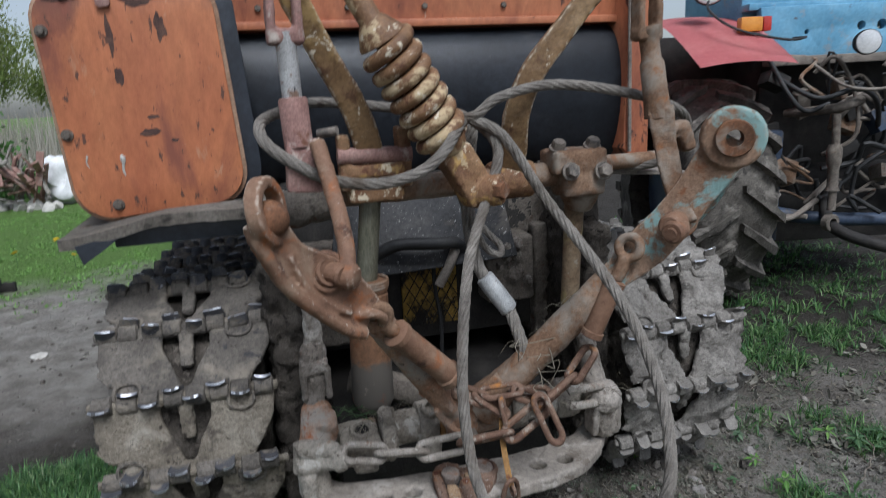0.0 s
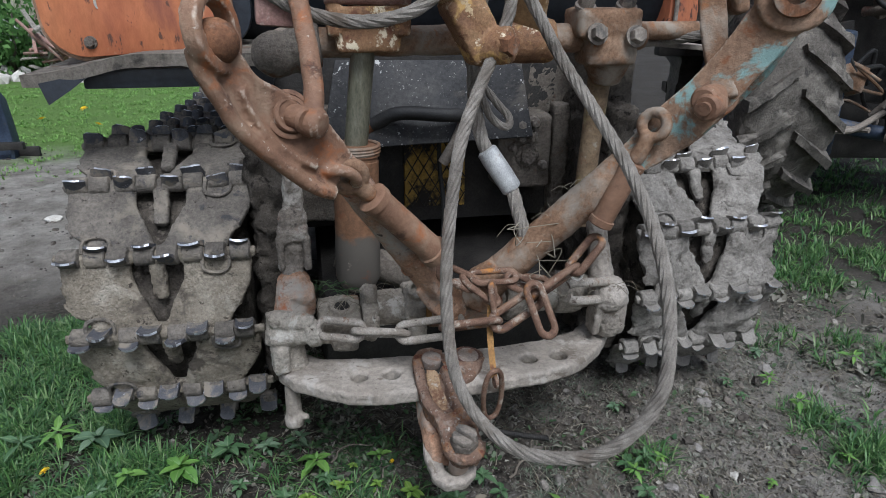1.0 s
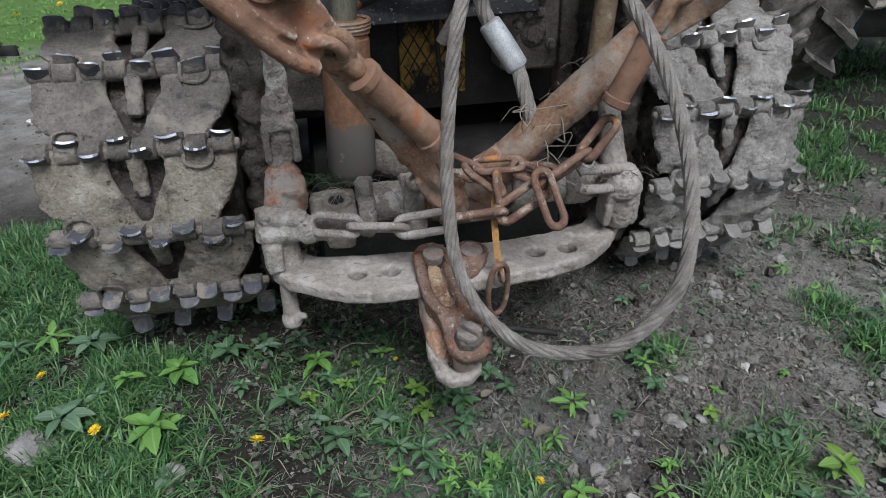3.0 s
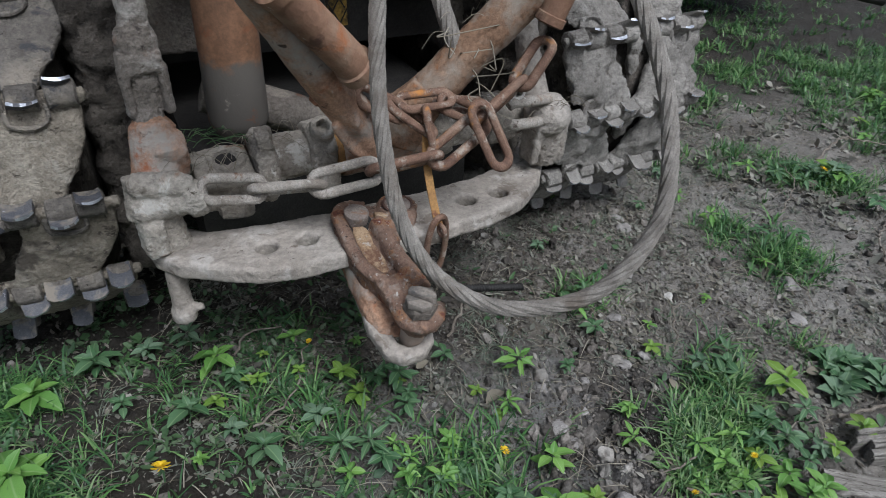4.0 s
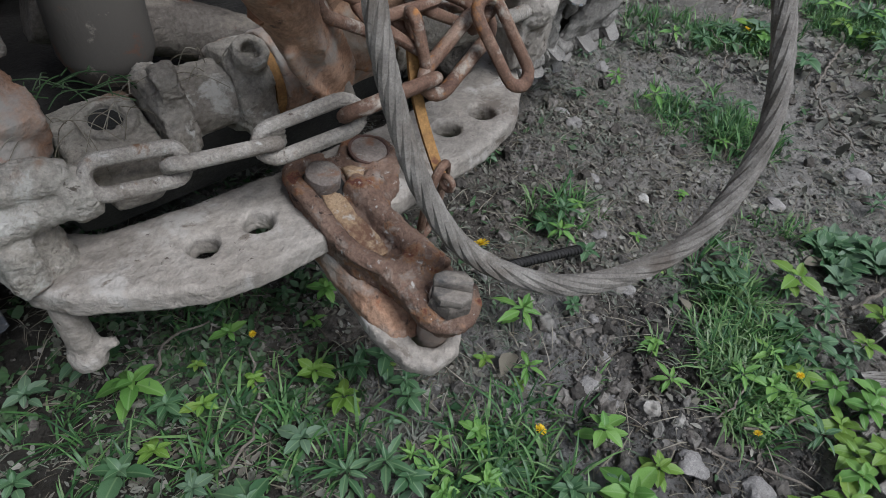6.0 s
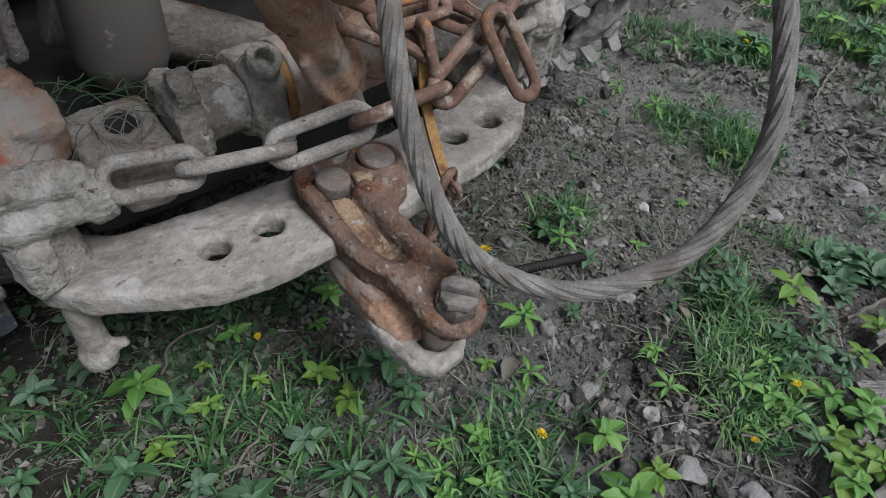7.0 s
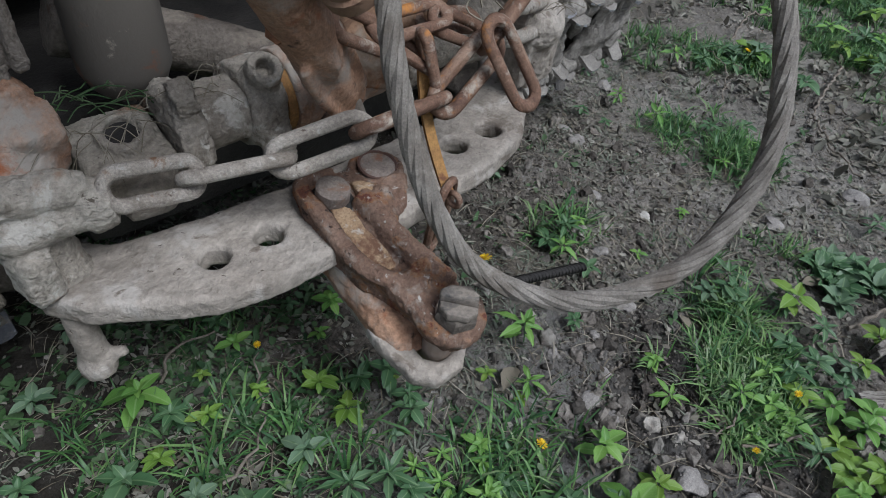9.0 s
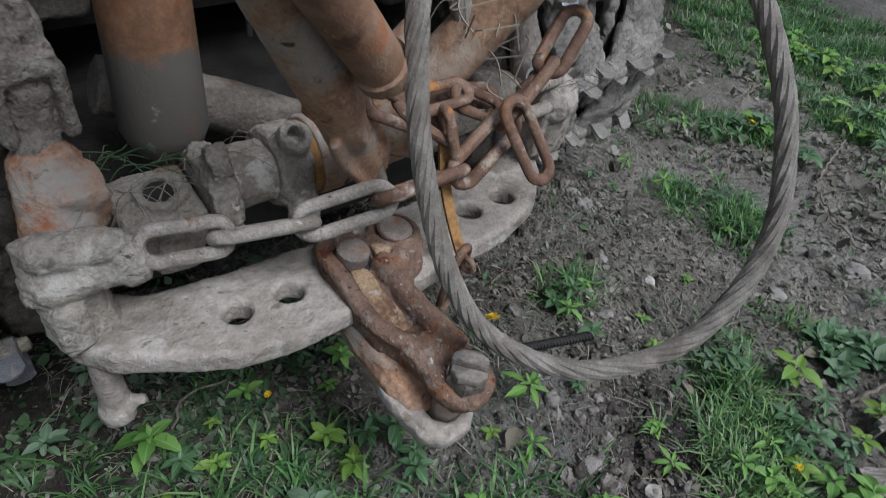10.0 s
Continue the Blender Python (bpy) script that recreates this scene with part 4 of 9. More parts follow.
def build_cab():
    bm = bmesh.new()
    # bulging black lower panel
    rings = []
    for i in range(15):
        a = radians(-80 + 160 * i / 14)
        rings.append([V(x, 0.69 - 0.115 * math.cos(a) * (1 - 0.12 * (abs(x - 0.15) / 0.6) ** 4), 1.17 + 0.21 * math.sin(a) / math.sin(radians(80))) for x in np.linspace(-0.47, 0.71, 24)])
    vs = [[bm.verts.new(p) for p in r] for r in rings]
    for i in range(14):
        for j in range(23):
            bm.faces.new((vs[i][j], vs[i][j + 1], vs[i + 1][j + 1], vs[i + 1][j]))
    bmesh.ops.solidify(bm, geom=list(bm.faces), thickness=0.01)
    part("lower_rear_panel", bm, M_BLACK, tractor, "faded black bulging rear panel")
    bm = bmesh.new()
    box(bm, (0.12, 0.66, 1.62), (1.2, 0.05, 0.46), bevel=0.012)
    box(bm, (0.12, 0.633, 1.395), (1.2, 0.02, 0.022), bevel=0.006)
    cab = part("cab_rear_wall", bm, M_ORANGE, tractor, "orange cab rear wall with chipped rusty lower edge")
    for x in (-0.36, -0.12, 0.1, 0.34, 0.6):
        bm = bmesh.new()
        hexagon(bm, (x, 0.634, 1.44), (0, -1, 0), 0.009, 0.009)
        part("bolt", bm, M_CAST, cab)
    for x in (0.04, 0.5):
        bm = bmesh.new()
        hexagon(bm, (x, 0.592, 1.345), (0, -1, 0), 0.008, 0.008)
        part("bolt", bm, M_CAST, cab)
    bm = bmesh.new()
    plate(bm, [(0.70, 1.0), (0.725, 0.97), (0.79, 0.965), (0.79, 1.85), (0.715, 1.85), (0.71, 1.3)], 0.4, Matrix.Translation((0, 0.56, 0)) @ Matrix.Rotation(radians(90), 4, "X") @ Matrix.Translation((0, 0, 0)), bevel=0.008)
    part("cab_post", bm, M_ORANGE, tractor, "orange-red cab corner post")
    bm = bmesh.new()
    tube(bm, [(0.715, 0.548, 0.99), (0.712, 0.548, 1.2), (0.71, 0.55, 1.5)], 0.006, 8)
    part("conduit", bm, M_SHELF, tractor)
    bm = bmesh.new()
    box(bm, (0.12, 1.5, 1.35), (1.1, 1.6, 0.9), bevel=0.03)
    part("cab_body", bm, M_ORANGE, tractor)
    # housings between the tracks
    bm = bmesh.new()
    box(bm, (0.02, 1.35, 0.72), (0.78, 1.6, 0.5), bevel=0.03)
    part("transmission_housing", bm, M_DARK, tractor, "oily black transmission housing")
    # dark block added so that the gap behind the cross shaft stays black
    bm = bmesh.new()
    box(bm, (0.02, 0.78, 0.27), (0.62, 0.96, 0.24), bevel=0.05)
    part("dark_gap_block", bm, M_DARK, tractor)
    bm = bmesh.new()
    box(bm, (0.52, 0.85, 0.78), (0.3, 0.4, 0.42), bevel=0.03)
    part("final_drive", bm, M_DARK, tractor)
    # rear face of the housing round its dark opening
    for c, size in (((-0.25, 0.54, 0.66), (0.16, 0.08, 0.3)), ((0.27, 0.5, 0.685), (0.145, 0.1, 0.194)), ((0.46, 0.57, 0.62), (0.18, 0.12, 0.36)), ((0.40, 0.6, 0.84), (0.2, 0.1, 0.2)), ((0.56, 0.66, 0.74), (0.16, 0.12, 0.4))):
        bm = bmesh.new()
        box(bm, c, size, bevel=0.008)
        caked(part("rear_casting", bm, M_CAST, tractor, "mud-caked rear casting"), 0.0055, 0.003 if size[1] == 0.1 and size[2] < 0.195 else 0.009, 0.045, 1)
    # side walls of the hull next to the tracks, packed with mud
    for x0, s in ((-0.385, 1), (0.455, -1)):
        bm = bmesh.new()
        box(bm, (x0, 0.82, 0.5), (0.085, 1.1, 0.66), bevel=0.02)
        caked(part("hull_side", bm, M_HULL, tractor, "hull side packed with dried mud"), 0.011, 0.04, 0.035, 0)
    # sloping speckled plate over the opening
    bm = bmesh.new()
    slope = Matrix.Translation((0.01, 0.455, 0.80)) @ Matrix.Rotation(radians(62), 4, "X")
    plate(bm, [(-0.27, -0.09), (0.27, -0.075), (0.26, 0.13), (-0.22, 0.14)], 0.008, slope, bevel=0.003)
    cover = part("cover_plate", bm, M_PLATE, tractor, "dark cover plate speckled with white droppings")
    bm = bmesh.new()
    box(bm, (0.03, 0.575, 0.66), (0.36, 0.04, 0.3), bevel=0.01)
    part("grille_surround", bm, M_OILY, tractor, "oily black panel speckled with pale grit")
    # grille
    bm = bmesh.new()
    box(bm, (0.045, 0.55, 0.635), (0.17, 0.02, 0.23), bevel=0.004)
    grille = part("grille", bm, M_YELLOW, tractor, "dirty yellow panel behind diamond mesh")
    for k in range(-9, 10):
        for s in (1, -1):
            pts = []
            for i in range(7):
                z = 0.525 + 0.225 * i / 6
                x = 0.045 + k * 0.032 + s * (z - 0.635) * 0.6
                if -0.045 <= x <= 0.135:
                    pts.append((x, 0.533 + 0.002 * s, z))
            if len(pts) > 1:
                bm = bmesh.new()
                tube(bm, pts, 0.0016, 5)
                part("mesh_wire", bm, M_DARK, grille)
    for nm, mt, r, pts in (("hose", M_HOSE, 0.017, [(-0.13, 0.44, 0.775), (-0.07, 0.41, 0.805), (0.03, 0.40, 0.80), (0.10, 0.42, 0.79), (0.14, 0.46, 0.75)]),
                           ("hose_fitting", M_RUST, 0.015, [(-0.18, 0.44, 0.745), (-0.15, 0.44, 0.762), (-0.125, 0.44, 0.778)]),
                           ("strut", M_SHELF, 0.014, [(0.11, 0.43, 0.80), (0.075, 0.42, 0.73), (0.04, 0.43, 0.665)]),
                           ("cable", M_HOSE, 0.006, [(0.05, 0.5, 0.8), (0.045, 0.48, 0.66), (0.055, 0.47, 0.55), (0.05, 0.46, 0.45)])):
        bm = bmesh.new()
        tube(bm, spline(pts, 0.012), r, 12)
        part(nm, bm, mt, tractor)
    for x, z, r in ((0.255, 0.76, 0.0115), (0.29, 0.764, 0.0115), (0.257, 0.727, 0.0115), (0.286, 0.727, 0.0115), (0.277, 0.676, 0.022), (0.235, 0.7, 0.008), (0.32, 0.65, 0.009)):
        bm = bmesh.new()
        rod(bm, (x, 0.456, z), (x, 0.442, z), [(0, r * 1.5), (0.7, r * 1.45), (1, r * 1.2)], 16)
        hexagon(bm, (x, 0.443, z), (0, -1, 0), r, 0.014)
        lump(bm, 0.002, 60, x * 40)
        part("bolt", bm, M_MUDBROWN, tractor)


build_cab()


# ---- tracks ----
def lug_mesh(x, top, rnd, muddy):
    """A hinge knuckle of a shoe with its upright worn tab."""
    y = 0.172 if top else 0.0
    y0 = y - 0.01 if top else y + 0.01
    bm = bmesh.new()
    rod(bm, (x - 0.021, y, 0.0), (x + 0.021, y, 0.0), [(0, 0.018), (0.06, 0.0215), (0.94, 0.0215), (1, 0.018)], 12)
    lean = radians(rnd.uniform(-22, -6) if top else rnd.uniform(2, 20))
    m = Matrix.Translation((x + rnd.uniform(-0.003, 0.003), y0, 0.014)) @ Matrix.Rotation(lean, 4, "X") @ Matrix.Rotation(radians(rnd.uniform(-14, 14)), 4, "Y")
    tab = bmesh.new()
    w, h = 0.02 + rnd.uniform(-0.002, 0.003), 0.027 + rnd.uniform(-0.007, 0.005)
    rows = []
    for i in range(6):
        u = -1 + 2 * i / 5
        rows.append((w * u, 0.005 * u * u, h * (1 - 0.22 * u ** 4)))
    outer = [tab.verts.new((x1, y1 - 0.0022, z1)) for x1, y1, z1 in rows]
    inner = [tab.verts.new((x1 * 0.96, y1 + 0.0022, z1)) for x1, y1, z1 in rows]
    o2 = [tab.verts.new((x1, y1 - 0.0075, -0.02)) for x1, y1, z1 in rows]
    i2 = [tab.verts.new((x1 * 0.96, y1 + 0.0075, -0.02)) for x1, y1, z1 in rows]
    for i in range(5):
        tab.faces.new((o2[i], o2[i + 1], outer[i + 1], outer[i])).material_index = 1
        tab.faces.new((inner[i], inner[i + 1], i2[i + 1], i2[i])).material_index = 1
        tab.faces.new((outer[i], outer[i + 1], inner[i + 1], inner[i])).material_index = 2 if rnd.random() < (0.5 if muddy else 0.75) or i == 2 else 1
    tab.faces.new((o2[0], outer[0], inner[0], i2[0])).material_index = 1
    tab.faces.new((outer[5], o2[5], i2[5], inner[5])).material_index = 1
    merge(bm, tab, m)
    # rim of the pocket behind the knuckle
    if 0.1 < abs(x) < 0.15:
        s = -1 if top else 1
        tube(bm, spline([(x - 0.028, y + s * 0.008, 0.01), (x - 0.027, y + s * 0.032, 0.012), (x - 0.012, y + s * 0.042, 0.012), (x + 0.012, y + s * 0.042, 0.012), (x + 0.027, y + s * 0.032, 0.012), (x + 0.028, y + s * 0.008, 0.01)], 0.01), 0.004, 6)
    lump(bm, 0.0045 if muddy else 0.002, 45, x * 90)
    return finish("lug", bm, [M_MUDTRACK if muddy else M_SHOE, M_MUDTAB if muddy else M_TAB, M_WORN])


def shoe_mesh(seed, muddy=False):
    """A track shoe and its lugs: local x across, y from one hinge to the next, z outwards."""
    bm = bmesh.new()
    wing = [(-0.192, 0.172), (-0.195, 0.135), (-0.19, 0.10), (-0.172, 0.065), (-0.15, 0.035), (-0.138, 0.0), (-0.012, 0.0), (-0.012, 0.03), (-0.03, 0.075), (-0.052, 0.118), (-0.058, 0.172)]
    rnd = random.Random(seed)
    for s in (1, -1):
        pts = [(x * s, y) for x, y in wing]
        plate(bm, pts if s == 1 else pts[::-1], 0.022, Matrix.Translation((0, 0, 0.006)), bevel=0.005)
    box(bm, (0, 0.166, -0.006), (0.13, 0.02, 0.022), bevel=0.004)
    box(bm, (0, 0.012, -0.006), (0.06, 0.026, 0.02), bevel=0.005)
    box(bm, (0, 0.117, -0.008), (0.032, 0.085, 0.026), Matrix.Rotation(radians(12), 3, "X"), bevel=0.008)
    rod(bm, (-0.205, 0.172, 0), (0.208, 0.172, 0), [(0, 0.011), (1, 0.011)], 8)
    # clumps of mud stuck to the plate
    for k in range(14 if muddy else 10):
        x, y = rnd.choice((-1, 1)) * rnd.uniform(0.07, 0.17), rnd.uniform(0.02, 0.15)
        tmp = bmesh.new()
        bmesh.ops.create_icosphere(tmp, subdivisions=2, radius=rnd.uniform(0.016, 0.045) if muddy else rnd.uniform(0.012, 0.03))
        for v in tmp.verts:
            v.co *= 1 + 0.75 * noise.noise(v.co * 32 + V(k, seed, 0)) + 0.3 * noise.noise(v.co * 95 + V(k, seed, 0))
            v.co.z *= 0.34 if muddy else 0.22
        merge(bm, tmp, Matrix.Translation((x, y, 0.008 if muddy else 0.004)))
    bm = weld(bm, 0.0074, 0.014, 0.04) if muddy else weld(bm, 0.007, 0.0068, 0.03)
    body = finish("track_shoe", bm, [M_MUDTRACK if muddy else M_SHOE])
    return body, [lug_mesh(x, k % 2 == 0, rnd, muddy) for k, x in enumerate((-0.172, -0.123, -0.074, -0.025, 0.025, 0.074, 0.123, 0.172))]


SHOES = [shoe_mesh(s) for s in (1, 2, 3, 4)]
MUDDY_SHOES = [shoe_mesh(s, True) for s in (11, 12, 13, 14)]
TAN_SHOES = []
for body, lugs in SHOES:
    tan = body.copy()
    tan.materials[0] = M_MUDTAN
    TAN_SHOES.append((tan, lugs))


def hinge_path(yc, zc, r, phase, pitch, front):
    """Hinges of the closed track in y, z, from the rear arc at the phase, up, along the top and round."""
    step = 2 * math.degrees(math.asin(pitch / 2 / r))
    pts = []
    a = phase
    while a < 96:
        pts.append((yc - r * math.cos(radians(a)), zc + r * math.sin(radians(a))))
        a += step
    y, z = pts[-1]
    while y < front:
        sag = zc + r - 0.055 - 0.03 * math.sin(math.pi * min(1, (y - yc) / (front - yc)))
        dz = max(-0.05, min(0.05, sag - z))
        y += math.sqrt(pitch ** 2 - dz ** 2)
        z += dz
        pts.append((y, z))
    low = 0.045
    fz, fr = (z + low) / 2, (z - low) / 2
    fy = y
    a = 90
    st = 2 * math.degrees(math.asin(pitch / 2 / fr))
    while a > -70:
        a -= st
        pts.append((fy + fr * math.cos(radians(a)), fz + fr * math.sin(radians(a))))
    y = pts[-1][0]
    while y > yc + 0.12:
        y -= pitch
        pts.append((y, low))
    tail = []
    a = phase - step
    while a > -75:
        tail.append((yc - r * math.cos(radians(a)), zc + r * math.sin(radians(a))))
        a -= step
    return pts, tail[::-1]


def build_track(x, phase, yaw, seed, label, shoes, low=None):
    yc, zc, r = 0.525, 0.385, 0.352
    lie = Matrix.Translation((x, yc, 0)) @ Matrix.Rotation(radians(yaw), 4, "Z")
    over, under = hinge_path(0, zc, r, phase, 0.172, 1.75)
    rnd = random.Random(seed)
    for k, chain in enumerate((under + over[:1], over)):
        for (y0, z0), (y1, z1) in zip(chain, chain[1:]):
            d = V(0, y1 - y0, z1 - z0).normalized()
            m3 = Matrix((V(1, 0, 0), d, V(1, 0, 0).cross(d))).transposed()
            body, lugs = shoes[rnd.randrange(4)]
            if low and k == 0:
                body = low[rnd.randrange(4)][0]
            ob = tagged(new("track_shoe", body), label)
            ob.parent = tractor
            ob.matrix_parent_inverse = world_of(tractor).inverted()
            ob.matrix_basis = lie @ Matrix.Translation((rnd.uniform(-0.006, 0.006), y0, z0)) @ m3.to_4x4() @ Matrix.Rotation(radians(rnd.uniform(-1.5, 1.5)), 4, "Y")
            for me in lugs:
                new("lug", me).parent = ob
    # sprocket and rollers inside; the rear drum is widened to keep the shoe gaps dark
    for y, z, rr, w in ((0, zc, 0.31, 0.33), (0.65, 0.26, 0.2, 0.2), (1.15, 0.26, 0.2, 0.2), (1.75, zc - 0.02, 0.27, 0.16)):
        bm = bmesh.new()
        c = V(x, yc, 0) + V(0, y, z)
        rod(bm, c - V(w / 2, 0, 0), c + V(w / 2, 0, 0), [(0, rr * 0.5), (0.02, rr * 0.86), (0.1, rr), (0.9, rr), (0.98, rr * 0.86), (1, rr * 0.5)], 26)
        part("track_wheel", bm, M_HULL, tractor)


build_track(-0.605, 29, -2.5, 5, "cast steel track shoe with worn bright lugs and dry mud", SHOES, TAN_SHOES)
build_track(0.665, 25, 2.5, 9, "track shoe caked with thick dried mud", MUDDY_SHOES)


# ---- hitch linkage ----
hitch = thing("rear_linkage", "rusty three-point linkage on the back of the crawler tractor", "tractor hitch", (0.0, 0.12, 0.0))
EYE_FROM = V(-0.3, -1.15, 1.1)


def strap(bm, pts, widths, thick, facing):
    """A flat bar swept along pts, its broad side towards facing."""
    pts = [Vector(p) for p in pts]
    rings = []
    for i, p in enumerate(pts):
        t = (pts[min(i + 1, len(pts) - 1)] - pts[max(i - 1, 0)]).normalized()
        n = (Vector(facing) - p)
        n = (n - t * n.dot(t)).normalized()
        s = t.cross(n)
        w, h = widths[i] / 2, thick / 2
        rings.append([p + s * a * w + n * b * h for a, b in ((-1, -1), (1, -1), (1, 1), (-1, 1))])
    ring_loft(bm, rings)


def eyelet(bm, c, axis, r, wire, seg=20):
    m = basis(axis)
    tube(bm, [Vector(c) + m @ V(r * math.cos(2 * math.pi * k / seg), r * math.sin(2 * math.pi * k / seg), 0) for k in range(seg)], wire, 10, True)


def bushing(bm, c, axis, r_out, r_in, length, seg=26):
    """A thick ring with a bore."""
    m = basis(axis)
    c = Vector(c)
    rows = ((r_in, -0.5), (r_out * 0.93, -0.5), (r_out, -0.4), (r_out, 0.4), (r_out * 0.93, 0.5), (r_in, 0.5))
    rings = [[c + m @ V(r * math.cos(2 * math.pi * k / seg), r * math.sin(2 * math.pi * k / seg), h * length) for k in range(seg)] for r, h in rows]
    ring_loft(bm, rings, closed=True)


# lower cross shaft with its collars
AXIS_Y, AXIS_Z = 0.122, 0.432
bm = bmesh.new()
rod(bm, (-0.2, AXIS_Y, AXIS_Z), (0.33, AXIS_Y, AXIS_Z), [(0, 0.036), (0.02, 0.04), (0.98, 0.04), (1, 0.036)])
shaft = caked(part("cross_shaft", bm, M_MUDDARK, hitch, "mud-caked lower cross shaft"), 0.004, 0.007, 0.05, 1)
# bored block at the end, its boss facing up
bm = bmesh.new()
tilt = Matrix.Rotation(radians(16), 3, "X")
box(bm, (-0.248, 0.128, 0.41), (0.094, 0.09, 0.068), tilt, bevel=0.01)
box(bm, (-0.24, 0.105, 0.38), (0.06, 0.05, 0.06), tilt, bevel=0.012)
boss = V(-0.241, 0.119, 0.442)
bushing(bm, boss, tilt @ V(0, 0, 1), 0.03, 0.018, 0.022)
caked(part("bored_block", bm, M_MUDDARK, shaft, "mud-caked block with a bored boss"), 0.003, 0.006, 0.035, 0)
# dark disc in the boss stands in for the shade inside its bore
bm = bmesh.new()
rod(bm, boss - tilt @ V(0, 0, 0.006), boss + tilt @ V(0, 0, 0.004), [(0, 0.0175), (1, 0.0175)], 16)
part("bore", bm, M_DARK, shaft, "dark disc for the shaded bore")
# flange
bm = bmesh.new()
rod(bm, (-0.2, AXIS_Y - 0.004, AXIS_Z - 0.008), (-0.168, AXIS_Y - 0.004, AXIS_Z - 0.008), [(0, 0.056), (0.2, 0.061), (0.8, 0.061), (1, 0.055)], 22)
rod(bm, (-0.195, 0.085, 0.485), (-0.172, 0.08, 0.488), [(0, 0.02), (1, 0.02)])
caked(part("flange", bm, M_MUDDARK, shaft, "flange thick with mud and straw"), 0.003, 0.012, 0.025, 0)
for x0, x1, r in ((-0.11, -0.064, 0.053), (0.12, 0.16, 0.053), (0.24, 0.3, 0.05)):
    bm = bmesh.new()
    rod(bm, (x0, AXIS_Y, AXIS_Z), (x1, AXIS_Y, AXIS_Z), [(0, r * 0.92), (0.12, r), (0.88, r), (1, r * 0.92)])
    if x0 < 0:
        bushing(bm, (-0.084, 0.09, 0.482), (0, -0.6, 0.8), 0.021, 0.0105, 0.03)
        rod(bm, (-0.084, 0.082, 0.41), (-0.084, 0.066, 0.364), [(0, 0.021), (0.75, 0.02), (1, 0.013)])
    caked(part("collar", bm, M_MUDDARK, shaft), 0.003, 0.0065, 0.03, 0)
bm = bmesh.new()
rod(bm, (-0.064, AXIS_Y, AXIS_Z), (-0.052, AXIS_Y, AXIS_Z), [(0, 0.049), (1, 0.049)])
part("orange_washer", bm, M_OCHRE, shaft, "orange rusty washer")
bm = bmesh.new()
rod(bm, (-0.052, AXIS_Y, AXIS_Z), (0.11, AXIS_Y, AXIS_Z), [(0, 0.055), (0.3, 0.053), (0.7, 0.047), (1, 0.045)])
caked(part("sleeve", bm, M_FOOT, shaft, "dusty rusty sleeve"), 0.004, 0.005, 0.04, 1)
bm = bmesh.new()
tube(bm, spline([(-0.24, 0.3, 0.5), (-0.15, 0.285, 0.47), (-0.05, 0.26, 0.43), (0.03, 0.2, 0.4)], 0.02), 0.038, 18)
caked(part("brace_tube", bm, M_CAST, hitch, "grey mud-covered brace tube"), 0.0045, 0.004, 0.06, 1)
bm = bmesh.new()
tube(bm, spline([(0.03, 0.2, 0.41), (0.14, 0.24, 0.44), (0.25, 0.26, 0.5)], 0.02), 0.033, 14)
caked(part("brace_tube", bm, M_RUST_DUSTY, hitch), 0.006, 0.005, 0.06)


